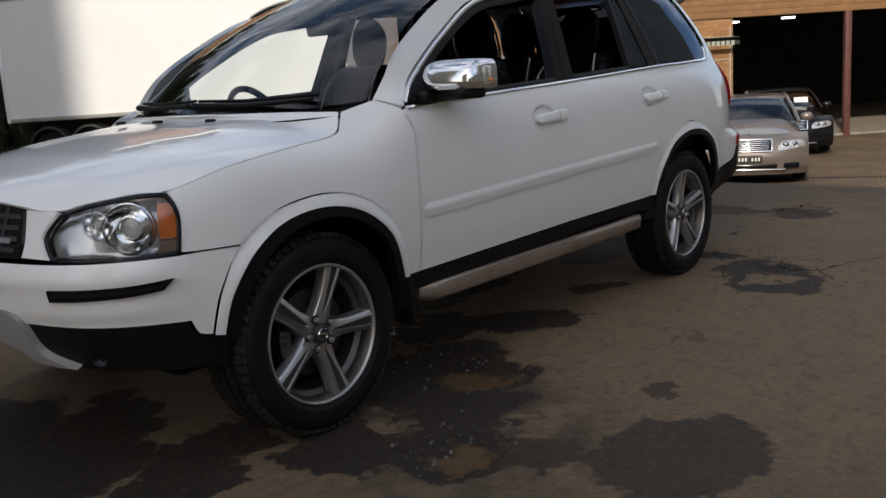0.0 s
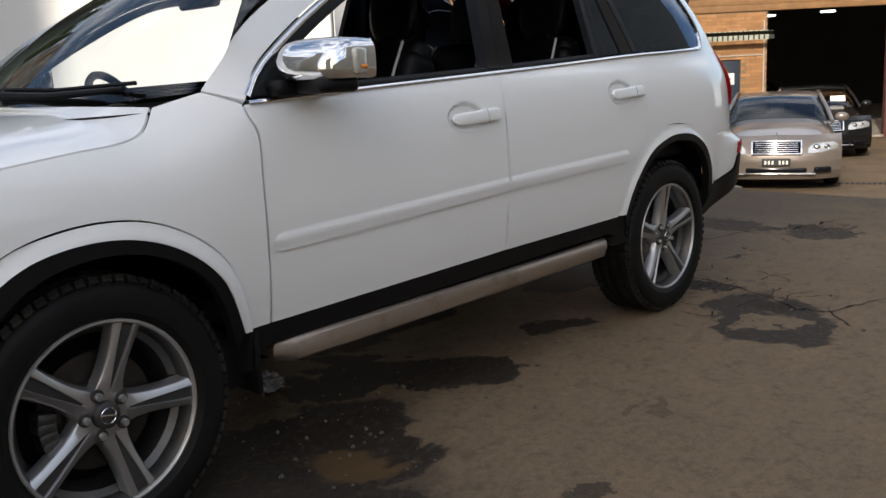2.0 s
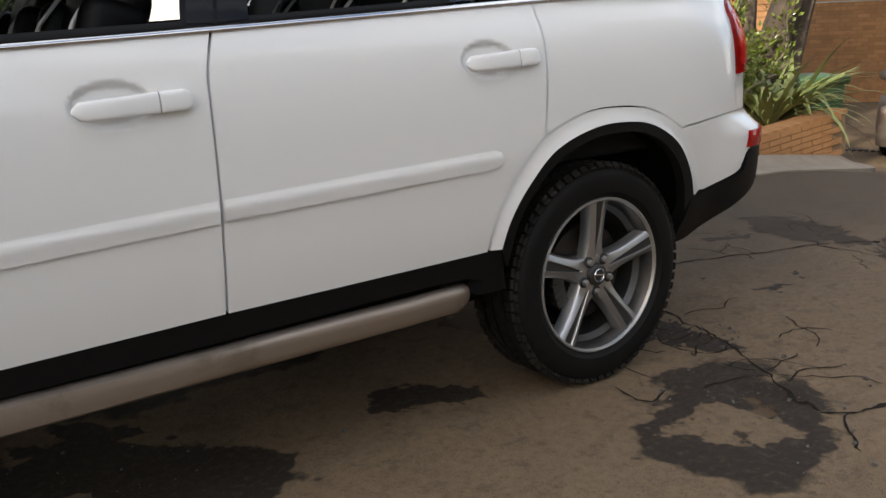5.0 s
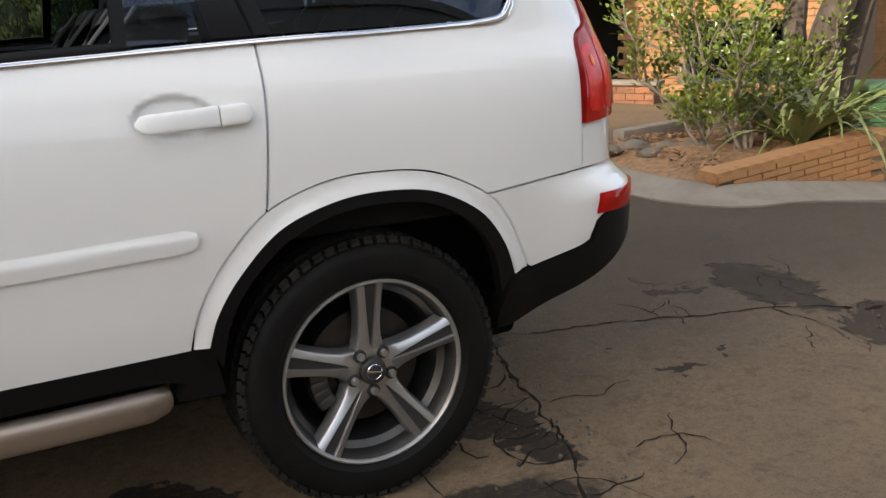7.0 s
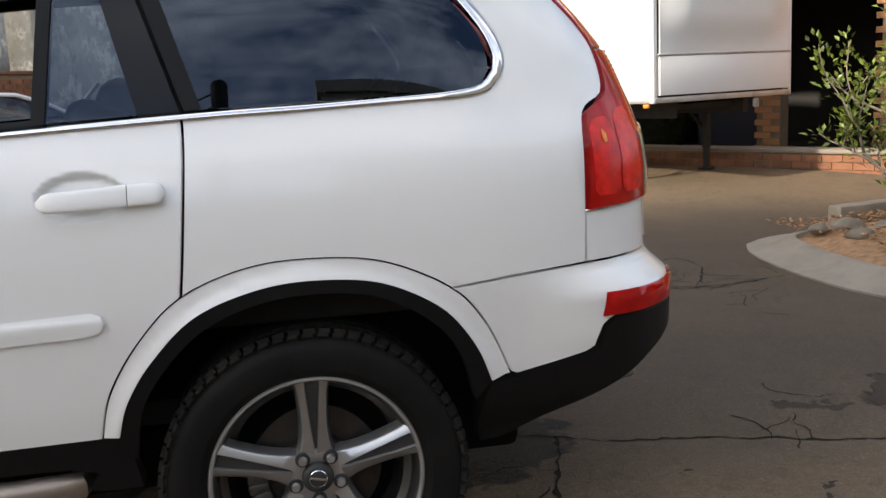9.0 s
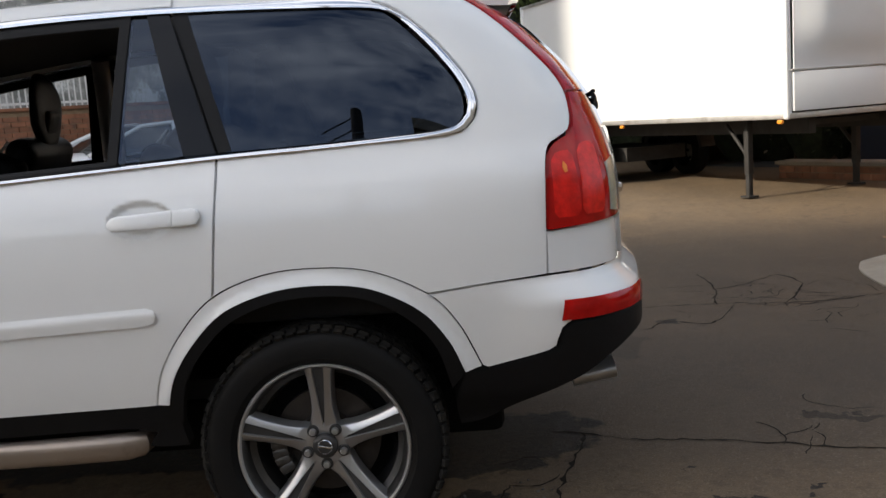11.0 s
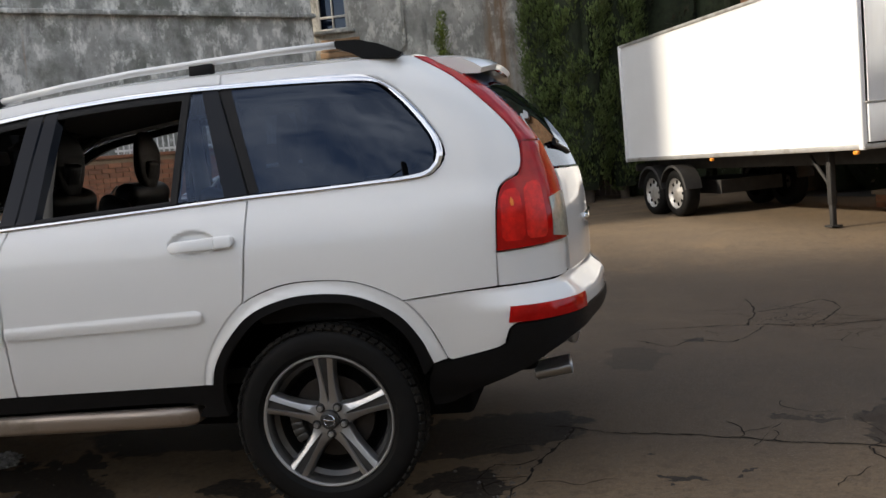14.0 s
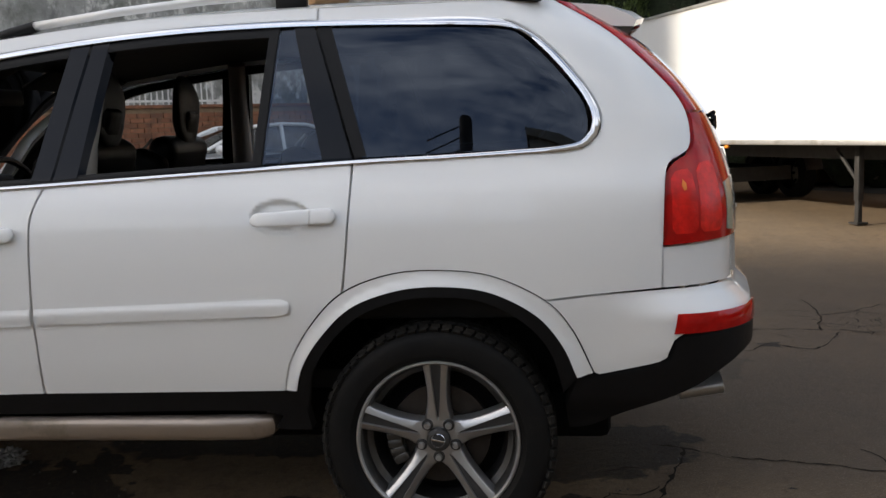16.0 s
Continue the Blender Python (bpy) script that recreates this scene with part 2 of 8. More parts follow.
def blocks(name, items, material):
    """One mesh of many boxes (sx, sy, sz, matrix)."""
    unit = np.array([(x, y, z, 1) for x in (-0.5, 0.5) for y in (-0.5, 0.5) for z in (-0.5, 0.5)])
    quads = [(0, 1, 3, 2), (4, 6, 7, 5), (0, 4, 5, 1), (2, 3, 7, 6), (0, 2, 6, 4), (1, 5, 7, 3)]
    vs, fs = [], []
    for sx, sy, sz, m in items:
        n = len(vs)
        vs += (unit * (sx, sy, sz, 1) @ np.array(m).T)[:, :3].tolist()
        fs += [tuple(n + i for i in q) for q in quads]
    me = bpy.data.meshes.new(name)
    me.from_pydata(vs, [], fs)
    me.materials.append(material)
    return me


def thicken(bm, t):
    bmesh.ops.solidify(bm, geom=bm.faces[:], thickness=t)
    return bm


# ---------------------------------------------------------------- materials
def material(name, color, rough=0.5, metal=0.0, coat=0.0, vary=0.0, scale=8.0, dirt=None, dirt_scale=2.0, dirt_amount=0.5, bump=0.0, bump_scale=60.0, rough_vary=0.0, island=0.0, spec=0.5):
    """A principled surface with two scales of colour variation, worn roughness and fine relief."""
    m = bpy.data.materials.new(name)
    m.use_nodes = True
    nt = m.node_tree
    b = nt.nodes["Principled BSDF"]
    b.inputs["Base Color"].default_value = (*color, 1)
    b.inputs["Roughness"].default_value, b.inputs["Metallic"].default_value = rough, metal
    b.inputs["Coat Weight"].default_value, b.inputs["Coat Roughness"].default_value = coat, 0.04
    b.inputs["Specular IOR Level"].default_value = spec
    co = nt.nodes.new("ShaderNodeTexCoord").outputs["Object"]
    last = None

    def noise_tex(s, detail=6.0, rgh=0.6):
        n = nt.nodes.new("ShaderNodeTexNoise")
        n.inputs["Scale"].default_value, n.inputs["Detail"].default_value, n.inputs["Roughness"].default_value = s, detail, rgh
        nt.links.new(co, n.inputs["Vector"])
        return n.outputs["Fac"]

    def ramp(fac, lo, hi):
        r = nt.nodes.new("ShaderNodeMapRange")
        r.inputs["From Min"].default_value, r.inputs["From Max"].default_value = lo, hi
        nt.links.new(fac, r.inputs["Value"])
        return r.outputs["Result"]

    def mixed(fac, a, c):
        x = nt.nodes.new("ShaderNodeMix")
        x.data_type = "RGBA"
        nt.links.new(fac, x.inputs["Factor"])
        for socket, v in (("A", a), ("B", c)):
            s = [i for i in x.inputs if i.name == socket and i.type == "RGBA"][0]
            if isinstance(v, tuple):
                s.default_value = (*v, 1)
            else:
                nt.links.new(v, s)
        return [o for o in x.outputs if o.type == "RGBA"][0]

    if vary:
        last = mixed(ramp(noise_tex(scale), 0.3, 0.7), tuple(c * (1 - vary) for c in color), tuple(min(1, c * (1 + vary)) for c in color))
    if island:
        g = nt.nodes.new("ShaderNodeNewGeometry").outputs["Random Per Island"]
        h = nt.nodes.new("ShaderNodeHueSaturation")
        mul = nt.nodes.new("ShaderNodeMapRange")
        mul.inputs["To Min"].default_value, mul.inputs["To Max"].default_value = 1 - island, 1 + island
        nt.links.new(g, mul.inputs["Value"])
        nt.links.new(mul.outputs["Result"], h.inputs["Value"])
        if last is None:
            h.inputs["Color"].default_value = (*color, 1)
        else:
            nt.links.new(last, h.inputs["Color"])
        last = h.outputs["Color"]
    if dirt:
        last = mixed(ramp(noise_tex(dirt_scale, 8.0, 0.65), 0.62 - 0.3 * dirt_amount, 0.75 - 0.1 * dirt_amount), last if last is not None else tuple(color), dirt)
    if last is not None:
        nt.links.new(last, b.inputs["Base Color"])
    if rough_vary:
        r = nt.nodes.new("ShaderNodeMapRange")
        r.inputs["To Min"].default_value, r.inputs["To Max"].default_value = max(0.02, rough - rough_vary), min(1, rough + rough_vary)
        nt.links.new(noise_tex(scale * 1.7), r.inputs["Value"])
        nt.links.new(r.outputs["Result"], b.inputs["Roughness"])
    if bump:
        n = nt.nodes.new("ShaderNodeBump")
        n.inputs["Strength"].default_value, n.inputs["Distance"].default_value = min(1.0, bump), 0.01
        nt.links.new(noise_tex(bump_scale, 5.0), n.inputs["Height"])
        nt.links.new(n.outputs["Normal"], b.inputs["Normal"])
    return m


def glass(name, tint, rough=0.0, sheen=(0.8, 0.8, 0.8)):
    """A thin pane: part clear tint, part mirror gloss by Fresnel."""
    m = bpy.data.materials.new(name)
    m.use_nodes = True
    nt = m.node_tree
    nt.nodes.remove(nt.nodes["Principled BSDF"])
    t, g, f, x = (nt.nodes.new("ShaderNode" + k) for k in ("BsdfTransparent", "BsdfGlossy", "Fresnel", "MixShader"))
    t.inputs["Color"].default_value = (*tint, 1)
    g.inputs["Roughness"].default_value, g.inputs["Color"].default_value = rough, (*sheen, 1)
    f.inputs["IOR"].default_value = 1.6
    nt.links.new(f.outputs[0], x.inputs[0]), nt.links.new(t.outputs[0], x.inputs[1]), nt.links.new(g.outputs[0], x.inputs[2])
    nt.links.new(x.outputs[0], nt.nodes["Material Output"].inputs["Surface"])
    return m


PAINT = material("white_paint", (0.80, 0.80, 0.785), 0.40, coat=1.0, vary=0.012, scale=1.5)
PAINT_TRIM = material("white_trim_paint", (0.80, 0.80, 0.785), 0.36, coat=0.6)
BLACK_PLASTIC = material("black_plastic", (0.0045, 0.0045, 0.005), 0.5, spec=0.2, vary=0.2, scale=30, bump=0.12, bump_scale=900)
GLOSS_BLACK = material("gloss_black", (0.005, 0.0055, 0.008), 0.14, spec=0.22)
# near-black puts the shade of wells, underbodies and rim holes into the colour
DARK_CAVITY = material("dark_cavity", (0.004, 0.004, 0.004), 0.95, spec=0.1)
CHROME = material("chrome", (0.78, 0.78, 0.79), 0.09, 1.0, rough_vary=0.03, scale=20)
SATIN_METAL = material("satin_metal", (0.36, 0.30, 0.25), 0.45, 0.8, rough_vary=0.06, scale=9, dirt=(0.22, 0.19, 0.15), dirt_scale=5, dirt_amount=0.2)
RAIL_METAL = material("rail_metal", (0.78, 0.77, 0.75), 0.38, 0.25)
ALLOY = material("machined_alloy", (0.45, 0.452, 0.455), 0.33, 0.9, rough_vary=0.05, scale=30)
ALLOY_GREY = material("painted_alloy", (0.040, 0.039, 0.038), 0.5, 0.3, vary=0.15, scale=30)
ALLOY_BARREL = material("rim_barrel", (0.085, 0.083, 0.08), 0.4, 0.8, vary=0.12, scale=18, dirt=(0.12, 0.11, 0.1), dirt_scale=14, dirt_amount=0.4)
TREAD = material("dusty_tread", (0.016, 0.0150, 0.0135), 0.85, spec=0.15, vary=0.35, scale=14, dirt=(0.034, 0.030, 0.025), dirt_scale=9, dirt_amount=0.5, bump=0.15, bump_scale=160)
RUBBER = material("rubber", (0.0062, 0.0060, 0.0058), 0.62, spec=0.18, vary=0.25, scale=12, dirt=(0.010, 0.009, 0.0078), dirt_scale=10, dirt_amount=0.3, bump=0.1, bump_scale=150)
IRON = material("brake_iron", (0.045, 0.038, 0.033), 0.5, 0.7, vary=0.25, scale=20)
LEATHER = material("black_leather", (0.0035, 0.0034, 0.0035), 0.34, spec=0.14, vary=0.2, scale=25, bump=0.25, bump_scale=260)
TRIM_GREY = material("beige_trim", (0.26, 0.235, 0.205), 0.75, vary=0.06, scale=30, bump=0.15, bump_scale=400)
TRIM_DARK = material("dark_trim", (0.014, 0.0135, 0.0135), 0.7, spec=0.25, vary=0.2, scale=20, bump=0.15, bump_scale=300)
PIPING = material("pale_piping", (0.5, 0.49, 0.46), 0.6)
RED_LENS = material("red_lens", (0.40, 0.005, 0.004), 0.09, vary=0.25, scale=16, spec=0.3)
RED_DEEP = material("red_lens_deep", (0.62, 0.012, 0.008), 0.12, vary=0.3, scale=26, spec=0.3, bump=0.12, bump_scale=120)
RED_BRIGHT = material("red_lens_bright", (0.74, 0.020, 0.012), 0.12, vary=0.25, scale=34, spec=0.3, bump=0.15, bump_scale=160)
AMBER = material("amber_lens", (0.85, 0.23, 0.02), 0.2, vary=0.15, scale=40)
CLEAR_LENS = material("ribbed_clear_lens", (0.46, 0.45, 0.40), 0.2, 0.3, coat=0.8, vary=0.2, scale=60)
LAMP_HOUSING = material("lamp_housing", (0.46, 0.47, 0.49), 0.2, 0.75, vary=0.1, scale=9)
REFLECTOR = material("lamp_reflector", (0.70, 0.71, 0.73), 0.2, 0.75, vary=0.08, scale=12)
GLASS_CLEAR = glass("clear_glass", (0.80, 0.84, 0.84))
# blue sheen: the reflected sky's blue is put into the gloss colour
GLASS_TINT = glass("tinted_glass", (0.022, 0.034, 0.055), sheen=(0.66, 0.78, 1.0))
GLASS_MID = glass("half_tinted_glass", (0.30, 0.36, 0.42), sheen=(0.66, 0.78, 1.0))
GLASS_LAMP = glass("lamp_glass", (0.93, 0.94, 0.94))


# ---------------------------------------------------------------- yard: ground with potholes, stains and cracks
def drop(x, y):
    """The height of the ground: level by the suv, up a little to the trailer, down a ramp to the garage."""
    ramp = np.clip((x - 6.7) / 5.0, 0, 1)
    ramp = ramp * ramp * (3 - 2 * ramp) * 0.4 + ramp * 0.6
    side = 1 - _step(2.8, 5.0, y - 0.8 * np.maximum(x - 8.5, 0))
    return -0.80 * ramp * side - 0.15 * np.clip((x - 11.7) / 6, 0, 1) * side + 0.09 * _step(4.5, 7.5, y) * (1 - _step(9, 12, x))


HOLES = [(0.80, -0.90, 0.27, 0.24, 0.04), (0.09, -1.44, 0.19, 0.16, 0.03), (3.14, -1.32, 0.13, 0.12, 0.022), (5.2, -0.75, 0.30, 0.24, 0.03), (5.16, -0.11, 0.28, 0.17, 0.014)]


def ground_z(x, y):
    z = drop(x, y) + 0.006 * noise.noise((x * 0.7, y * 0.7, 0)) + 0.002 * noise.noise((x * 4, y * 4, 3))
    for cx, cy, rx, ry, d in HOLES:
        q = ((x - cx) / rx) ** 2 + ((y - cy) / ry) ** 2 + 0.5 * noise.noise((x * 9, y * 9, 7))
        if q < 1:
            z -= d * (1 - max(q, 0)) ** 0.5
    return z


def asphalt():
    m = bpy.data.materials.new("worn_asphalt")
    m.use_nodes = True
    nt = m.node_tree
    b = nt.nodes["Principled BSDF"]
    co = nt.nodes.new("ShaderNodeTexCoord").outputs["Object"]

    def node(kind, **kw):
        n = nt.nodes.new("ShaderNode" + kind)
        for k, v in kw.items():
            n.inputs[k].default_value = v
        return n

    def tex(scale, detail=6.0, rgh=0.6, src=None):
        n = node("TexNoise", Scale=scale, Detail=detail, Roughness=rgh)
        nt.links.new(src or co, n.inputs["Vector"])
        return n.outputs["Fac"]

    def span(v, a, c, lo=0.0, hi=1.0):
        n = node("MapRange")
        n.interpolation_type = "SMOOTHSTEP"
        for k, w in (("From Min", a), ("From Max", c), ("To Min", lo), ("To Max", hi)):
            n.inputs[k].default_value = w
        nt.links.new(v, n.inputs["Value"])
        return n.outputs["Result"]

    def calc(op, a, c):
        n = nt.nodes.new("ShaderNodeMath")
        n.operation = op
        for i, v in enumerate((a, c)):
            if isinstance(v, (int, float)):
                n.inputs[i].default_value = v
            else:
                nt.links.new(v, n.inputs[i])
        return n.outputs[0]

    def mix(f, a, c):
        x = nt.nodes.new("ShaderNodeMix")
        x.data_type = "RGBA"
        if isinstance(f, float):
            x.inputs["Factor"].default_value = f
        else:
            nt.links.new(f, x.inputs["Factor"])
        for name, v in (("A", a), ("B", c)):
            s = [i for i in x.inputs if i.name == name and i.type == "RGBA"][0]
            if isinstance(v, tuple):
                s.default_value = (*v, 1)
            else:
                nt.links.new(v, s)
        return [o for o in x.outputs if o.type == "RGBA"][0]

    # coordinates warped at two scales for ragged outlines
    def warped(src, scale, amount, detail):
        wv = nt.nodes.new("ShaderNodeTexNoise")
        wv.inputs["Scale"].default_value, wv.inputs["Detail"].default_value, wv.inputs["Roughness"].default_value = scale, detail, 0.68
        nt.links.new(co, wv.inputs["Vector"])
        off = nt.nodes.new("ShaderNodeVectorMath")
        off.operation = "MULTIPLY_ADD"
        off.inputs[1].default_value, off.inputs[2].default_value = (amount, amount, 0), (-amount / 2, -amount / 2, 0)
        nt.links.new(wv.outputs["Color"], off.inputs[0])
        add = nt.nodes.new("ShaderNodeVectorMath")
        add.operation = "ADD"
        nt.links.new(src, add.inputs[0]), nt.links.new(off.outputs[0], add.inputs[1])
        return add

    warp = warped(warped(co, 3.6, 0.50, 3.0).outputs[0], 20.0, 0.12, 9.0)

    def spot(cx, cy, rx, ry, turn=0.0, hard=0.07):
        mp = nt.nodes.new("ShaderNodeMapping")
        mp.vector_type = "TEXTURE"
        mp.inputs["Location"].default_value, mp.inputs["Rotation"].default_value, mp.inputs["Scale"].default_value = (cx, cy, 0), (0, 0, radians(turn)), (rx, ry, 1000)
        nt.links.new(warp.outputs[0], mp.inputs["Vector"])
        ln = nt.nodes.new("ShaderNodeVectorMath")
        ln.operation = "LENGTH"
        nt.links.new(mp.outputs[0], ln.inputs[0])
        return span(ln.outputs["Value"], 1.0 - hard, 1.0 + hard, 1.0, 0.0)

    base = mix(span(tex(0.55, 5), 0.35, 0.65), (0.122, 0.085, 0.051), (0.178, 0.124, 0.073))
    base = mix(span(tex(2.3, 7), 0.40, 0.72, 0, 0.6), base, (0.078, 0.059, 0.042))
    base = mix(span(tex(1.1, 6, 0.7), 0.52, 0.74, 0, 0.75), base, (0.235, 0.148, 0.072))
    base = mix(span(tex(48, 4, 0.7), 0.62, 0.72, 0, 0.4), base, (0.24, 0.20, 0.155))
    pale_zone = spot(3.1, -1.7, 2.7, 2.0, 0, 0.55)
    base = mix(calc("MULTIPLY", pale_zone, 0.55), base, (0.232, 0.162, 0.095))
    base = mix(calc("MULTIPLY", spot(5.7, 2.6, 4.4, 3.0, -10, 0.4), 0.72), base, (0.060, 0.047, 0.036))
    # tan lift by the trailer: part of the sunlit band painted into the ground
    base = mix(calc("MULTIPLY", spot(7.0, 7.6, 3.4, 2.4, -30, 0.5), 0.55), base, (0.225, 0.165, 0.105))
    base = mix(calc("MULTIPLY", spot(4.3, 0.5, 1.2, 0.9, 20, 0.5), 0.5), base, (0.055, 0.043, 0.033))
    base = mix(span(tex(30, 5, 0.7), 0.42, 0.60, 0, 0.26), base, (0.065, 0.049, 0.034))
    base = mix(span(tex(120, 3, 0.75), 0.54, 0.66, 0, 0.42), base, (0.29, 0.225, 0.155))
    base = mix(span(tex(150, 3, 0.75), 0.54, 0.66, 0, 0.45), base, (0.032, 0.023, 0.015))
    base = mix(span(tex(11, 6, 0.72), 0.52, 0.64, 0, 0.35), base, (0.055, 0.042, 0.030))
    # dark wet stains, also darkened for the shade by and under the car: centre, half axes, turn; grouped by where they
    # lie
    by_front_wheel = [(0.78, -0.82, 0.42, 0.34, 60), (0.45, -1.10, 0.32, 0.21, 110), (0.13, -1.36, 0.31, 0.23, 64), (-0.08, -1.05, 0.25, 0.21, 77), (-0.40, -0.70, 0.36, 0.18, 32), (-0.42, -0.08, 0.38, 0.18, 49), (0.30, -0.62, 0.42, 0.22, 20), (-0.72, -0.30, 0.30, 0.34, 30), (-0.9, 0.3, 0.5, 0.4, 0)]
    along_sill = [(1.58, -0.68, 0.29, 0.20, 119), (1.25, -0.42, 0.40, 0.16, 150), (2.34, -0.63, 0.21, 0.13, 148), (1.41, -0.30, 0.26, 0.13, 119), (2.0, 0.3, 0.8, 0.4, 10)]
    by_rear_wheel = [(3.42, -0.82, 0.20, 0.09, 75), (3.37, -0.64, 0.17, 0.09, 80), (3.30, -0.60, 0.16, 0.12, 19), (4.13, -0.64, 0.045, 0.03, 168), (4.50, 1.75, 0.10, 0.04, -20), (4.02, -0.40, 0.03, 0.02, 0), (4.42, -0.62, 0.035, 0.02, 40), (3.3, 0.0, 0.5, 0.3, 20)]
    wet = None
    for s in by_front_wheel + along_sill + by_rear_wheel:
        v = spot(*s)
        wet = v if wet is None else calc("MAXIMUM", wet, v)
    for s, amount in (((0.47, -2.01, 0.35, 0.29, 0), 0.80), ((0.22, -1.67, 0.17, 0.11, 78), 0.85), ((1.03, -1.70, 0.09, 0.055, 130), 0.75), ((1.67, -1.49, 0.07, 0.05, 20), 0.4), ((4.09, 1.37, 0.32, 0.16, 92), 0.45), ((3.60, -0.05, 0.12, 0.08, 60), 0.5)):
        wet = calc("MAXIMUM", wet, calc("MULTIPLY", spot(*s), amount))
    ring = calc("SUBTRACT", spot(2.98, -1.36, 0.46, 0.28, 38), spot(2.91, -1.37, 0.17, 0.13, 130))
    wet = calc("MAXIMUM", wet, calc("MULTIPLY", calc("MAXIMUM", ring, 0.0), 0.95))
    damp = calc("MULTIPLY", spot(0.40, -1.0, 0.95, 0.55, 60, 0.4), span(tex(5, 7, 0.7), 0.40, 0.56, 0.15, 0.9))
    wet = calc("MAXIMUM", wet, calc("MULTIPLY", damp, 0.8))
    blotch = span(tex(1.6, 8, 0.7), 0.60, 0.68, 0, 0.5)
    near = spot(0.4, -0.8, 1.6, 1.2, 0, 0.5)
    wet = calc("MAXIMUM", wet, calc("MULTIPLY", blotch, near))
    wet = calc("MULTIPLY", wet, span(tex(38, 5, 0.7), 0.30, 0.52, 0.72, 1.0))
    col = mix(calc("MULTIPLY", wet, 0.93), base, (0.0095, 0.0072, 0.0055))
    mud = calc("MAXIMUM", spot(0.75, -0.955, 0.15, 0.12, 100, 0.35), calc("MAXIMUM", spot(0.08, -1.47, 0.11, 0.085, 90, 0.35), spot(3.11, -1.33, 0.08, 0.07, 35, 0.25)))
    col = mix(mud, col, (0.088, 0.052, 0.022))
    # broken patches: brown dirt inside a dark ragged edge
    for cx, cy, rx, ry, turn in ((5.16, -0.11, 0.38, 0.18, 74), (5.23, -0.75, 0.27, 0.24, 20), (4.75, 0.05, 0.16, 0.07, -20)):
        inner, outer = spot(cx, cy, rx * 0.93, ry * 0.90, turn, 0.05), spot(cx, cy, rx * 1.03, ry * 1.05, turn, 0.05)
        edge = calc("MULTIPLY", calc("MAXIMUM", calc("SUBTRACT", outer, inner), 0.0), span(tex(9, 3), 0.38, 0.56))
        col = mix(calc("MULTIPLY", inner, 0.85), col, (0.036, 0.026, 0.018))
        col = mix(calc("MULTIPLY", edge, 0.9), col, (0.016, 0.013, 0.010))
    grit = nt.nodes.new("ShaderNodeTexVoronoi")
    grit.inputs["Scale"].default_value = 70
    nt.links.new(co, grit.inputs["Vector"])
    specks = calc("MULTIPLY", span(grit.outputs["Distance"], 0.10, 0.16, 1, 0), span(tex(6, 3), 0.56, 0.66))
    col = mix(calc("MULTIPLY", specks, 0.5), col, (0.30, 0.28, 0.25))
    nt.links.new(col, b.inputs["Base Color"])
    rough = calc("SUBTRACT", 0.86, calc("ADD", calc("MULTIPLY", wet, 0.10), calc("MULTIPLY", mud, 0.12)))
    nt.links.new(rough, b.inputs["Roughness"])
    b.inputs["Specular IOR Level"].default_value = 0.28
    bump = nt.nodes.new("ShaderNodeBump")
    bump.inputs["Strength"].default_value, bump.inputs["Distance"].default_value = 0.75, 0.008
    fine = calc("ADD", tex(110, 4, 0.7), calc("MULTIPLY", tex(22, 5), 1.2))
    fine = calc("MULTIPLY", fine, calc("SUBTRACT", 1.0, mud))
    nt.links.new(fine, bump.inputs["Height"]), nt.links.new(bump.outputs["Normal"], b.inputs["Normal"])
    return m


ASPHALT = asphalt()
CRACK = material("crack_tar", (0.020, 0.0165, 0.013), 0.95, spec=0.1)
xs = sorted(set([-300, -120, -60, -30, -15, -9, -6] + [round(-4 + 0.045 * i, 3) for i in range(235)] + [6.6 + 0.2 * i for i in range(40)] + [15, 17, 20, 25, 40, 80, 160, 300]))
ys = sorted(set([-300, -120, -60, -30, -15, -8, -5, -4] + [round(-3.2 + 0.045 * i, 3) for i in range(130)] + [2.7 + 0.2 * i for i in range(36)] + [10.5, 12, 14, 17, 20, 30, 60, 120, 300]))
me = bpy.data.meshes.new("ground")
verts = [(x, y, ground_z(x, y) if -4 < x < 20 and -5 < y < 12 else float(drop(x, y))) for y in ys for x in xs]
nx = len(xs)
me.from_pydata(verts, [], [(j * nx + i, j * nx + i + 1, (j + 1) * nx + i + 1, (j + 1) * nx + i) for j in range(len(ys) - 1) for i in range(nx - 1)])
me.materials.append(ASPHALT)
me.shade_smooth()
ground = new("ground", me)
tagged(ground, "worn brown asphalt yard with wet stains, potholes and cracks", "ground", kind="structure")

# cracks: thin ragged grooves, filled dark
CRACKS = [
    [(3.73, 0.06), (3.67, -0.16), (3.61, -0.36), (3.56, -0.58), (3.50, -0.76), (3.45, -0.92), (3.33, -1.16), (3.24, -1.33), (3.18, -1.49)],
    [(3.18, -1.49), (3.25, -1.54), (3.36, -1.58), (3.59, -1.68), (4.0, -1.85), (4.3, -1.95)],
    [(3.61, 0.09), (3.74, 0.05), (3.95, -0.05), (4.21, -0.10), (4.44, -0.19), (4.63, -0.26), (4.92, -0.36), (5.07, -0.44), (5.6, -0.7)],
    [(4.15, 2.18), (4.37, 2.19), (4.74, 2.16), (4.92, 2.13), (5.29, 2.05), (5.54, 2.05), (5.87, 2.12)],
    [(4.99, 3.14), (4.96, 2.57), (4.83, 2.12)], [(4.96, 2.57), (5.2, 2.69), (5.5, 2.91), (5.52, 2.56), (5.32, 2.13)],
    [(4.11, 1.85), (4.3, 1.63), (4.46, 1.81), (4.68, 1.67), (4.94, 2.08)]]
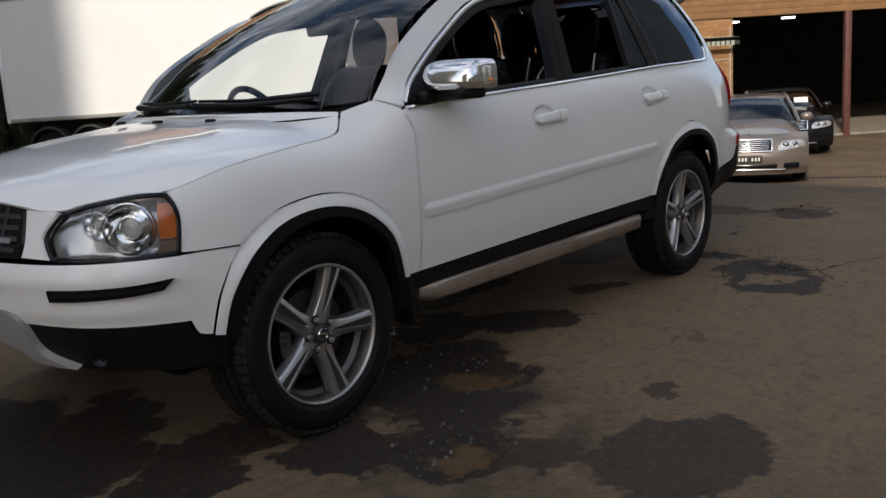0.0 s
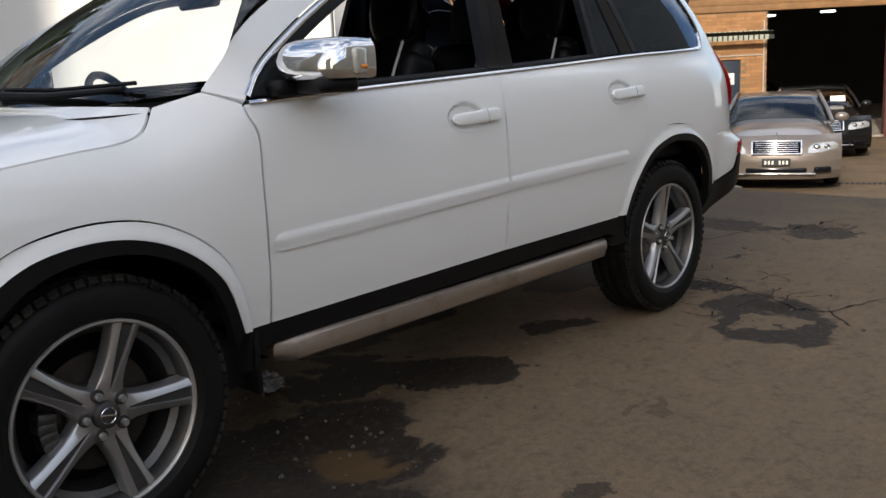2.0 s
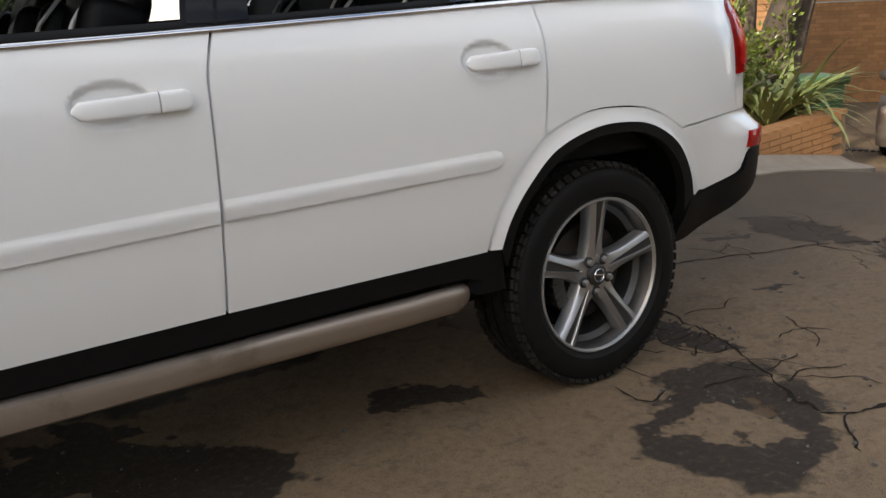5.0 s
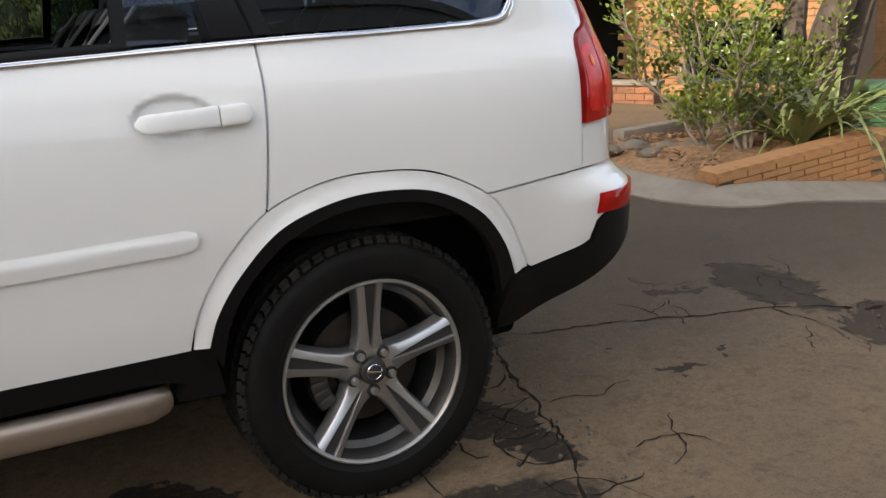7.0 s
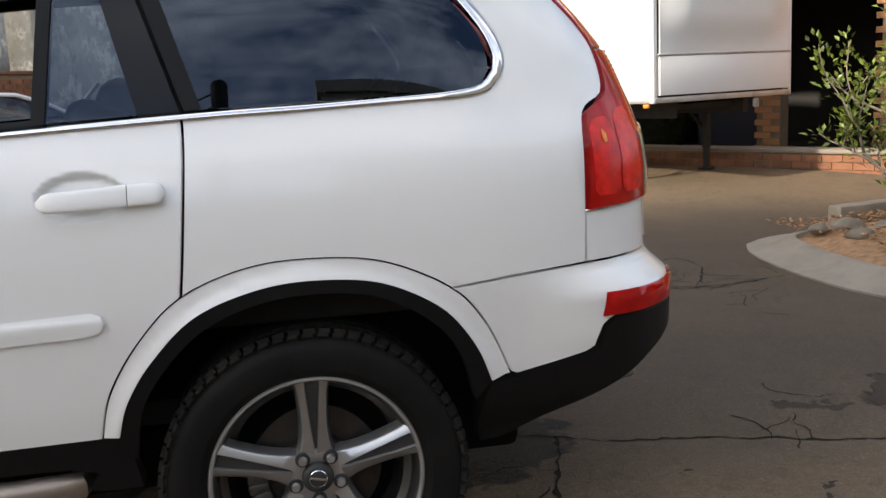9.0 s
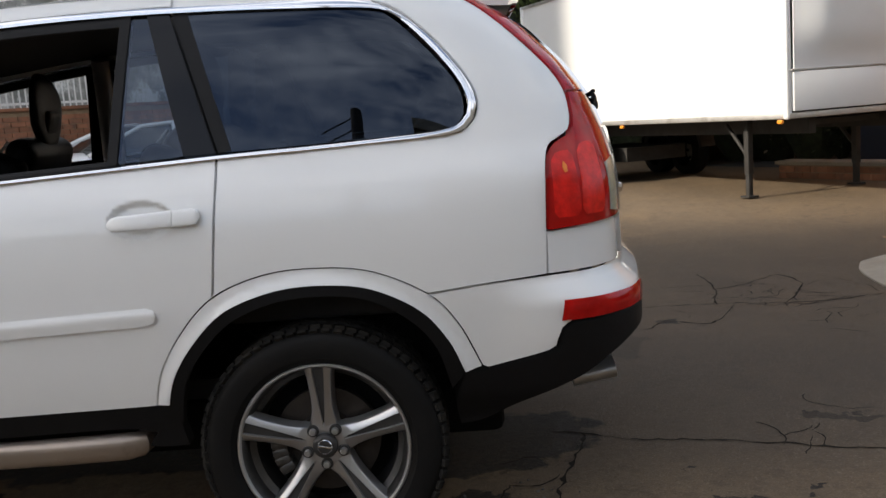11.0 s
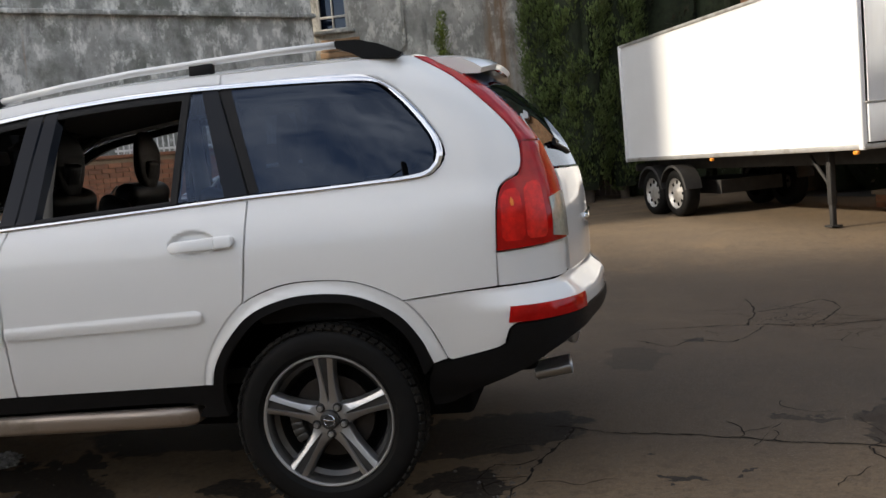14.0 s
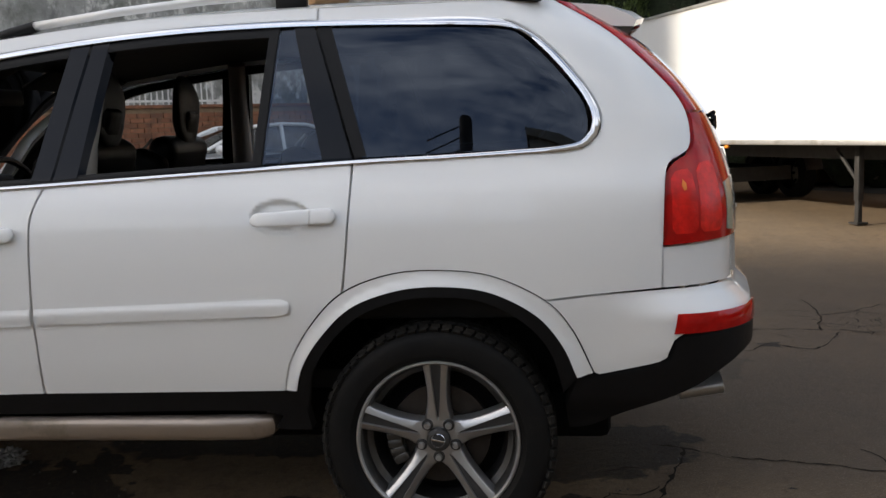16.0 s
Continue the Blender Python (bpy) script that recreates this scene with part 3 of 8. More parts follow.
CRACKS += [
    [(3.23, -1.55), (3.10, -1.64), (3.03, -1.70)], [(3.60, -0.35), (3.51, -0.41), (3.41, -0.41)], [(3.50, -0.76), (3.43, -0.75), (3.38, -0.68)], [(3.19, -0.72), (3.19, -0.85), (3.23, -0.85)], [(2.87, -0.97), (2.85, -1.08), (2.87, -1.12), (2.98, -1.08)],
    [(4.92, -0.37), (4.93, -0.55), (4.88, -0.78)], [(3.41, -0.41), (3.36, -0.55), (3.38, -0.68), (3.30, -0.78), (3.33, -0.95), (3.45, -0.95)], [(3.38, -0.68), (3.48, -0.60), (3.56, -0.58)], [(3.56, -0.20), (3.48, -0.16), (3.40, -0.22)], [(4.61, 2.71), (4.83, 2.73)]]
WIDE = (0, 1, 2, 3, 4, 5, 6)
rnd = random.Random(4)
bm = bmesh.new()
# crazed patches: short broken lines
FINE = set()
for cx, cy, spread, count in ((5.25, 2.15, 0.5, 36), (3.62, -0.75, 0.28, 5), (4.55, 0.02, 0.3, 6), (3.25, -1.2, 0.25, 8), (5.2, -0.4, 0.35, 12)):
    for _ in range(count):
        x, y, a = rnd.gauss(cx, spread * 0.6), rnd.gauss(cy, spread * 0.6), rnd.random() * 6.28
        line = [(x, y)]
        for _ in range(rnd.randint(2, 4)):
            a += rnd.uniform(-0.9, 0.9)
            x, y = x + 0.09 * math.cos(a), y + 0.09 * math.sin(a)
            line.append((x, y))
        CRACKS.append(line)
        FINE.add(len(CRACKS) - 1)
for number, line in enumerate(CRACKS):
    pts = spline(line, 0.03)
    left, right = [], []
    wv = 0
    for i, p in enumerate(pts):
        a, b = pts[max(i - 1, 0)], pts[min(i + 1, len(pts) - 1)]
        d = np.array([b[0] - a[0], b[1] - a[1]])
        d /= np.linalg.norm(d) or 1
        n = np.array([-d[1], d[0]])
        wv = 0.7 * wv + rnd.uniform(-0.012, 0.012)
        c = np.array(p) + n * wv
        w = rnd.uniform(0.0012, 0.0055) * (0.4 if i in (0, len(pts) - 1) else 1) * (0.75 if number in FINE else 1) * (rnd.choice((1.0, 1.3, 2.4)) if number in WIDE else 1)
        for store, s in ((left, -1), (right, 1)):
            q = c + n * w * s
            store.append(bm.verts.new((q[0], q[1], ground_z(q[0], q[1]) + 0.0025)))
    for i in range(len(pts) - 1):
        bm.faces.new((left[i], right[i], right[i + 1], left[i + 1]))
part("crack", bm, CRACK, ground, "dark ragged cracks in the asphalt", smooth=False)["kind"] = "stuff"

# loose stones by the potholes
STONE = material("grey_stone", (0.11, 0.10, 0.088), 0.85, vary=0.35, scale=40, bump=0.4, bump_scale=90)
items = []
for i in range(340):
    cx, cy, sx, sy = rnd.choice([(0.85, -0.85, 0.3, 0.25), (0.15, -1.35, 0.2, 0.18), (5.2, -0.75, 0.22, 0.25), (3.1, -1.3, 0.3, 0.4), (3.5, -0.7, 0.15, 0.4), (1.0, -0.4, 0.7, 0.4), (0.4, -0.35, 0.4, 0.2)])
    x, y = rnd.gauss(cx, sx * 0.6), rnd.gauss(cy, sy * 0.6)
    r = rnd.choice([0.004, 0.005, 0.006, 0.008, 0.013])
    items.append((r, r * rnd.uniform(0.6, 1), r * 0.7, Matrix.Translation((x, y, ground_z(x, y) + r * 0.2)) @ Euler((rnd.random() * 6, rnd.random() * 6, rnd.random() * 6)).to_matrix().to_4x4()))
g = part("gravel", blocks("gravel", items, STONE), STONE)
tagged(g, "loose grey grit scattered round the potholes", "gravel", kind="stuff")

CLEAR_PLASTIC = material("crumpled_plastic", (0.34, 0.34, 0.33), 0.15, spec=0.6, vary=0.5, scale=30)
for x, y, r, seed_ in ((0.98, -0.20, 0.075, 3),):
    bm = bmesh.new()
    for v in bmesh.ops.create_icosphere(bm, subdivisions=4, radius=r)["verts"]:
        n_ = v.co.normalized()
        v.co = n_ * r * (0.72 + 0.55 * abs(noise.noise(n_ * 3.5 + Vector((seed_, 0, 0)))) + 0.30 * noise.noise(n_ * 9 + Vector((0, seed_, 0))))
        v.co.z = v.co.z * 0.55 + r * 0.35
    bmesh.ops.transform(bm, matrix=pose(x, y, ground_z(x, y), 0, 0, 40 * seed_), verts=bm.verts)
    tagged(part("plastic_scrap", bm, CLEAR_PLASTIC, smooth=False), "crumpled scrap of pale plastic film on the ground", "litter")

# ---------------------------------------------------------------- white box trailer
TR = pose(4.45, 11.2, 0.93, 0, -0.4, -67.5)
trailer = thing("trailer", "white box trailer on twin axles with dark landing legs", "trailer", m=TR)
TRAILER_WHITE = material("trailer_white", (0.76, 0.765, 0.76), 0.42, coat=0.2, vary=0.03, scale=1.2)
ALU = material("dull_aluminium", (0.50, 0.49, 0.47), 0.45, 0.6, vary=0.12, scale=5, dirt=(0.28, 0.25, 0.21), dirt_scale=3, dirt_amount=0.35)
CHASSIS = material("dark_chassis", (0.025, 0.023, 0.021), 0.7, vary=0.3, scale=8)
LX, LY, LZ = 5.75, 2.15, 1.88
part("box_wall", boxed(LX - 0.06, 0.05, LZ - 0.12, pose(LX / 2, 0.03, LZ / 2)), TRAILER_WHITE, trailer)
part("box_wall", boxed(LX - 0.06, 0.05, LZ - 0.12, pose(LX / 2, LY - 0.03, LZ / 2)), TRAILER_WHITE, trailer)
part("box_wall", boxed(0.05, LY - 0.12, LZ - 0.12, pose(0.03, LY / 2, LZ / 2)), TRAILER_WHITE, trailer)
part("box_roof", boxed(LX, LY, 0.05, pose(LX / 2, LY / 2, LZ - 0.04)), TRAILER_WHITE, trailer)
part("box_floor", boxed(LX - 0.1, LY - 0.1, 0.08, pose(LX / 2, LY / 2, 0.05)), CHASSIS, trailer)
for z, h in ((0.035, 0.06), (LZ - 0.022, 0.045)):
    part("edge_rail", boxed(LX, 0.06, h, pose(LX / 2, 0.01, z), 0.012), ALU, trailer, "dull aluminium edge rail")
    part("edge_rail", boxed(0.06, LY, h, pose(LX - 0.01, LY / 2, z), 0.012), ALU, trailer, "dull aluminium edge rail")
for x, y in ((0.02, 0.01), (LX - 0.02, 0.01), (LX - 0.02, LY - 0.01)):
    part("corner_post", boxed(0.07, 0.07, LZ, pose(x, y, LZ / 2), 0.02, 3), TRAILER_WHITE, trailer, "rounded corner post")
rows = []
for k in np.linspace(0, 1, 17):
    row = []
    for s in np.linspace(0, 1, 17):
        e = min(1.0, 6 * min(s, 1 - s)) * min(1.0, 3.5 * min(k, 1 - k))
        row.append((LX + 0.03 + 0.17 * (3 * e * e - 2 * e ** 3) * (0.4 + 0.6 * k), 0.06 + (LY - 0.12) * s, 0.50 + (LZ - 0.56) * k))
    rows.append(row)
part("nose_panel", thicken(loft(rows), 0.02), TRAILER_WHITE, trailer, "bulged white front panel")
part("nose_sill", boxed(0.05, LY - 0.1, 0.40, pose(LX + 0.01, LY / 2, 0.28), 0.01), TRAILER_WHITE, trailer)
part("nose_rail", boxed(0.03, LY - 0.04, 0.018, pose(LX + 0.03, LY / 2, 0.49), 0.005), ALU, trailer)
AMBER_MARK = material("amber_marker", (0.8, 0.28, 0.03), 0.3)
for x in (2.75, LX - 0.08):
    part("marker_lamp", boxed(0.07, 0.04, 0.04, pose(x, -0.03, -0.02), 0.012), AMBER_MARK, trailer, "amber marker lamp")
for y in (0.5, 1.65):
    part("chassis_beam", boxed(LX - 0.4, 0.09, 0.16, pose(LX / 2, y, -0.09)), CHASSIS, trailer)
part("coupling_plate", boxed(1.2, 0.9, 0.06, pose(LX - 0.9, LY / 2, -0.06)), CHASSIS, trailer)
part("rear_bar", boxed(0.09, LY - 0.2, 0.12, pose(0.12, LY / 2, -0.10), 0.02), CHASSIS, trailer)
part("hitch_ball", boxed(0.06, 0.06, 0.10, pose(LX + 0.02, 1.55, -0.06), 0.02), ALU, trailer, "pale air coupling")
for y in (0.28, 1.85):
    leg = part("landing_leg", boxed(0.075, 0.075, 0.62, pose(4.81, y, -0.30), 0.01), CHASSIS, trailer, "dark square landing leg")
    part("leg_foot", boxed(0.06, 0.06, 0.34, pose(4.81, y, -0.70), 0.008), CHASSIS, leg)
    bm = bmesh.new()
    rod(bm, (4.81, y, -0.42), (4.45, y, -0.05), 0.022)
    part("leg_brace", bm, CHASSIS, leg)
    part("foot_pad", boxed(0.14, 0.14, 0.02, pose(4.81, y, -0.855)), CHASSIS, leg)


def small_wheel(parent, m, r, w, holes=8, rim_mat=None):
    wh = new("wheel")
    wh.parent = parent
    wh.matrix_world = m
    bm = bmesh.new()
    lathe(bm, [(r * 0.62, -w * 0.45), (r * 0.70, -w * 0.5), (r * 0.88, -w * 0.5), (r * 0.97, -w * 0.4), (r, -w * 0.25), (r, w * 0.25), (r * 0.97, w * 0.4), (r * 0.62, w * 0.5)], 40)
    part("tyre", bm, RUBBER, wh, "black tyre")
    bm = bmesh.new()
    lathe(bm, [(r * 0.64, -w * 0.47), (r * 0.60, -w * 0.42), (r * 0.52, -w * 0.30), (r * 0.30, -w * 0.38), (r * 0.22, -w * 0.46), (r * 0.1, -w * 0.5), (0.001, -w * 0.5)], 32)
    rim = part("rim", bm, rim_mat or ALLOY, wh, "bright metal rim")
    for k in range(holes):
        a = 2 * math.pi * k / holes
        part("rim_hole", boxed(r * 0.17, 0.02, r * 0.11, Matrix.Translation((r * 0.46 * math.cos(a), -w * 0.33, r * 0.46 * math.sin(a))) @ Matrix.Rotation(-a, 4, "Y"), 0.008), DARK_CAVITY, wh)
    return wh


for x in (0.71, 1.47):
    for y, t in ((0.18, 0), (LY - 0.18, 180)):
        small_wheel(trailer, TR @ pose(x, y, -0.50, 0, 0, t), 0.355, 0.24, 8, ALU)
    for y in (0.15, LY - 0.15):
        bm = thicken(loft([[(x + q * math.cos(c), y + dy, -0.5 + q * math.sin(c)) for q, dy in ((0.385, -0.14), (0.42, -0.13), (0.42, 0.13))] for c in [math.pi * (0.05 + 0.9 * k / 24) for k in range(25)]]), 0.012)
        part("mudguard", bm, CHASSIS, trailer, "black mudguard")
part("axle_frame", boxed(1.6, 1.0, 0.2, pose(1.1, LY / 2, -0.45)), CHASSIS, trailer)

# ---------------------------------------------------------------- walls behind the suv
def render_wall(name, base, stain, moss, rust, s=1.0):
    m = material(name, base, 0.9, vary=0.18, scale=2.5 * s, dirt=stain, dirt_scale=1.3 * s, dirt_amount=0.75, bump=0.5, bump_scale=14)
    nt = m.node_tree
    b = nt.nodes["Principled BSDF"]
    old = b.inputs["Base Color"].links[0].from_socket
    tc = nt.nodes.new("ShaderNodeTexCoord")
    for colour, scale, lo, hi, amount in ((moss, (1.0, 1.0, 0.7), 0.46, 0.60, 0.85), (rust, (1.3, 1.3, 0.10), 0.63, 0.74, 0.7), (tuple(min(1, c * 1.6) for c in base), (2.0, 2.0, 1.2), 0.52, 0.60, 0.75), (tuple(c * 0.30 for c in base), (1.7, 1.7, 0.6), 0.54, 0.66, 0.75), (tuple(c * 0.45 for c in base), (6.5, 6.5, 3.0), 0.55, 0.63, 0.55)):
        mp = nt.nodes.new("ShaderNodeMapping")
        mp.inputs["Scale"].default_value = scale
        mp.inputs["Location"].default_value = (3.1 * amount, 0, 7 * lo)
        n = nt.nodes.new("ShaderNodeTexNoise")
        n.inputs["Scale"].default_value, n.inputs["Detail"].default_value, n.inputs["Roughness"].default_value = 1.6, 9.0, 0.7
        r = nt.nodes.new("ShaderNodeMapRange")
        r.inputs["From Min"].default_value, r.inputs["From Max"].default_value, r.inputs["To Max"].default_value = lo, hi, amount
        x = nt.nodes.new("ShaderNodeMix")
        x.data_type = "RGBA"
        nt.links.new(tc.outputs["Object"], mp.inputs["Vector"]), nt.links.new(mp.outputs["Vector"], n.inputs["Vector"]), nt.links.new(n.outputs["Fac"], r.inputs["Value"]), nt.links.new(r.outputs["Result"], x.inputs["Factor"])
        nt.links.new(old, [i for i in x.inputs if i.name == "A" and i.type == "RGBA"][0])
        [i for i in x.inputs if i.name == "B" and i.type == "RGBA"][0].default_value = (*colour, 1)
        old = [o for o in x.outputs if o.type == "RGBA"][0]
    nt.links.new(old, b.inputs["Base Color"])
    return m


STAINED = render_wall("stained_render", (0.50, 0.49, 0.46), (0.22, 0.22, 0.20), (0.15, 0.155, 0.13), (0.38, 0.22, 0.12))
PALE_RENDER = render_wall("pale_render", (0.40, 0.385, 0.345), (0.26, 0.25, 0.225), (0.21, 0.205, 0.18), (0.30, 0.19, 0.09), 0.6)


def rust_run(m, cx, half):
    """Soft brown rust runs down a wall round x = cx."""
    nt = m.node_tree
    b = nt.nodes["Principled BSDF"]
    old = b.inputs["Base Color"].links[0].from_socket
    co = nt.nodes.new("ShaderNodeTexCoord").outputs["Object"]
    xyz = nt.nodes.new("ShaderNodeSeparateXYZ")
    mp = nt.nodes.new("ShaderNodeMapping")
    mp.inputs["Scale"].default_value = (4.0, 4.0, 0.35)
    n = nt.nodes.new("ShaderNodeTexNoise")
    n.inputs["Scale"].default_value, n.inputs["Detail"].default_value = 1.5, 8.0
    nt.links.new(co, xyz.inputs[0]), nt.links.new(co, mp.inputs["Vector"]), nt.links.new(mp.outputs[0], n.inputs["Vector"])

    def calc(op, x, y):
        k = nt.nodes.new("ShaderNodeMath")
        k.operation = op
        for i, v in enumerate((x, y)):
            if isinstance(v, float):
                k.inputs[i].default_value = v
            else:
                nt.links.new(v, k.inputs[i])
        return k.outputs[0]

    away = calc("ABSOLUTE", calc("SUBTRACT", xyz.outputs[0], cx), 0.0)
    near = calc("SUBTRACT", 1.15, calc("DIVIDE", away, half))
    r = nt.nodes.new("ShaderNodeMapRange")
    r.inputs["From Min"].default_value, r.inputs["From Max"].default_value, r.inputs["To Max"].default_value = 0.28, 0.62, 0.9
    nt.links.new(calc("MULTIPLY", near, n.outputs["Fac"]), r.inputs["Value"])
    x = nt.nodes.new("ShaderNodeMix")
    x.data_type = "RGBA"
    nt.links.new(r.outputs["Result"], x.inputs["Factor"])
    nt.links.new(old, [i for i in x.inputs if i.name == "A" and i.type == "RGBA"][0])
    [i for i in x.inputs if i.name == "B" and i.type == "RGBA"][0].default_value = (0.20, 0.105, 0.045, 1)
    nt.links.new([o for o in x.outputs if o.type == "RGBA"][0], b.inputs["Base Color"])


rust_run(PALE_RENDER, 2.1, 0.6)
BRICK = material("orange_brick", (0.36, 0.185, 0.078), 0.88, vary=0.14, scale=3, dirt=(0.25, 0.125, 0.058), dirt_scale=6, dirt_amount=0.4, bump=0.3, bump_scale=50, island=0.18)
MORTAR = material("mortar", (0.22, 0.15, 0.09), 0.95, vary=0.15, scale=10, bump=0.3, bump_scale=80)
BRICK_RED = material("red_brick", (0.27, 0.115, 0.06), 0.88, vary=0.2, scale=3, dirt=(0.13, 0.075, 0.05), dirt_scale=5, dirt_amount=0.5, bump=0.3, bump_scale=50, island=0.2)
CONCRETE = material("kerb_concrete", (0.26, 0.225, 0.18), 0.88, vary=0.12, scale=4, dirt=(0.20, 0.165, 0.125), dirt_scale=3, dirt_amount=0.5, bump=0.4, bump_scale=60)
old_wall = thing("wall_north", "tall grey rendered wall, streaked with black mould and rust", "wall")
old_wall["kind"] = "structure"
WALL_DIR = 45.6
WM = pose(-1.75, 15.0, 0, 0, 0, WALL_DIR)
part("render_face", boxed(12.2, 0.4, 9.0, WM @ pose(-6.1, 0.2, 4.5)), STAINED, old_wall)
part("ledge", boxed(12.25, 0.5, 0.09, WM @ pose(-6.08, 0.12, 4.50), 0.02), STAINED, old_wall, "thin weathered ledge")
pale = thing("rendered_house", "pale weathered rendered house with a small sash window", "house")
part("wall", boxed(2.7, 0.4, 9, pose(-3.12, 15.7, 4.5)), PALE_RENDER, pale)
part("wall", boxed(0.66, 0.4, 4.22, pose(-1.44, 15.7, 2.11)), PALE_RENDER, pale)
part("wall", boxed(0.66, 0.4, 3.3, pose(-1.44, 15.7, 7.35)), PALE_RENDER, pale)
part("wall", boxed(3.85, 0.4, 9, pose(0.815, 15.7, 4.5)), PALE_RENDER, pale)
part("wall", boxed(0.4, 6, 9, pose(2.54, 18.9, 4.5)), PALE_RENDER, pale)
bm = bmesh.new()
rod(bm, (0.12, 15.44, 3.75), (0.12, 15.44, 9.0), 0.03, seg=8)
rod(bm, (0.12, 15.44, 3.75), (-0.06, 15.44, 3.58), 0.03, seg=8)
part("downpipe", bm, PALE_RENDER, pale)
BOARD_BROWN = material("weathered_board", (0.26, 0.16, 0.085), 0.85, vary=0.25, scale=5, bump=0.3, bump_scale=30)
for k in range(6):
    part("board", boxed(0.95 - 0.05 * (k % 3), 0.05, 0.12, pose(-1.30, 15.46, 3.30 + 0.135 * k), 0.008), BOARD_BROWN, pale, "weathered brown board")
WINDOW_WOOD = material("window_wood", (0.42, 0.40, 0.36), 0.6, vary=0.1, scale=10)
win = part("window", boxed(0.64, 0.06, 0.06, pose(-1.44, 15.52, 4.96), 0.01), WINDOW_WOOD, pale, "grey sash window")
for x in (-1.745, -1.44, -1.135):
    part("window_frame", boxed(0.05 if x != -1.44 else 0.03, 0.06, 1.45, pose(x, 15.53, 4.95), 0.008), WINDOW_WOOD, win)
for z in (4.25, 4.52, 5.66):
    part("window_frame", boxed(0.62, 0.055, 0.05, pose(-1.44, 15.53, z), 0.008), WINDOW_WOOD, win)
part("window_sill", boxed(0.95, 0.2, 0.07, pose(-1.44, 15.45, 4.19), 0.01), PALE_RENDER, win)
part("pane", boxed(0.60, 0.012, 1.42, pose(-1.44, 15.58, 4.95)), GLASS_TINT, win)

# small dark garden wall of red brick with railings, seen through the cabin
low_wall = thing("garden_wall", "low red brick wall with white railings", "wall")
low_wall["kind"] = "structure"
GM_ = pose(-1.18, 14.44, 0, 0, 0, WALL_DIR)
part("mortar_core", boxed(9.0, 0.20, 1.80, GM_ @ pose(-4.5, 0.13, 0.90)), MORTAR, low_wall)
part("wall_cap", boxed(9.05, 0.28, 0.06, GM_ @ pose(-4.5, 0.13, 1.83), 0.01), BRICK_RED, low_wall)
WHITE_IRON = material("white_iron", (0.70, 0.69, 0.66), 0.5, vary=0.08, scale=20)
for x in np.arange(-4.6, -2.3, 0.105):
    bm = bmesh.new()
    rod(bm, GM_ @ Vector((x, 0.13, 1.86)), GM_ @ Vector((x, 0.13, 2.42)), 0.014, seg=6)
    part("railing_bar", bm, WHITE_IRON, low_wall, "white iron bar", smooth=False)
for z in (1.93, 2.40):
    part("railing_rail", boxed(2.4, 0.03, 0.04, GM_ @ pose(-3.45, 0.13, z)), WHITE_IRON, low_wall)

# ---------------------------------------------------------------- brick buildings round the yard
def brick_mesh(w, d, h):
    bm = bmesh.new()
    box(bm, w, d, h)
    me = bpy.data.meshes.new("brick")
    bm.to_mesh(me)
    bm.free()
    return me


def courses(parent, mat_, m, length, height, z0=0.0, limit=None, skip=(), course=0.086, unit=0.24, seed=1, single=False):
    """Stretcher bond bricks proud of a mortar core; m: the wall's local frame (x along, -y outwards). One joined part, or objects of their own."""
    rr = random.Random(seed)
    me = brick_mesh(unit - 0.01, 0.03, course - 0.01)
    me.materials.append(mat_)
    items = []
    for j in range(int(height / course)):
        z = z0 + (j + 0.5) * course
        for i in range(-1, int(length / unit) + 1):
            x0 = i * unit + (unit / 2 if j % 2 else 0)
            a, b = max(0, x0), min(length, x0 + unit)
            if b - a < 0.05:
                continue
            x = (a + b) / 2
            if any(s[0] - 0.01 < x < s[1] + 0.01 and s[2] < z < s[3] for s in skip):
                continue
            q = m @ pose(x, rr.uniform(-0.003, 0.003), z)
            if single and b - a > unit * 0.9:
                ob = new("brick", me)
                ob.parent = parent
                ob.matrix_world = q
            else:
                items.append((b - a - 0.01, 0.03, course - 0.01, q))
    if items:
        part("brickwork", blocks("brickwork", items, mat_), mat_, parent)["kind"] = "stuff"


courses(low_wall, BRICK_RED, GM_ @ pose(-6.4, 0.02, 0), 6.4, 1.80, seed=2)


def bricks_at(parent, x0, y0, ang, length, z0, z1, thick=0.24, skip=(), mat_=None, seed=1):
    """A straight brick wall: mortar core and brickwork on its outer face."""
    m = pose(x0, y0, 0, 0, 0, ang)
    segs = [(0, length, z0, z1)]
    for s in skip:
        out = []
        for a, b, c, d in segs:
            if s[0] >= b or s[1] <= a or s[2] >= d or s[3] <= c:
                out.append((a, b, c, d))
                continue
            if s[0] > a:
                out.append((a, s[0], c, d))
            if s[1] < b:
                out.append((s[1], b, c, d))
            if s[2] > c:
                out.append((max(a, s[0]), min(b, s[1]), c, s[2]))
            if s[3] < d:
                out.append((max(a, s[0]), min(b, s[1]), s[3], d))
        segs = out
    for a, b, c, d in segs:
        part("mortar_core", boxed(b - a, thick, d - c, m @ pose((a + b) / 2, thick / 2, (c + d) / 2)), MORTAR, parent)
    courses(parent, mat_ or BRICK, m @ pose(0, 0, 0), length, z1 - z0, z0, skip=skip, seed=seed)
    return m


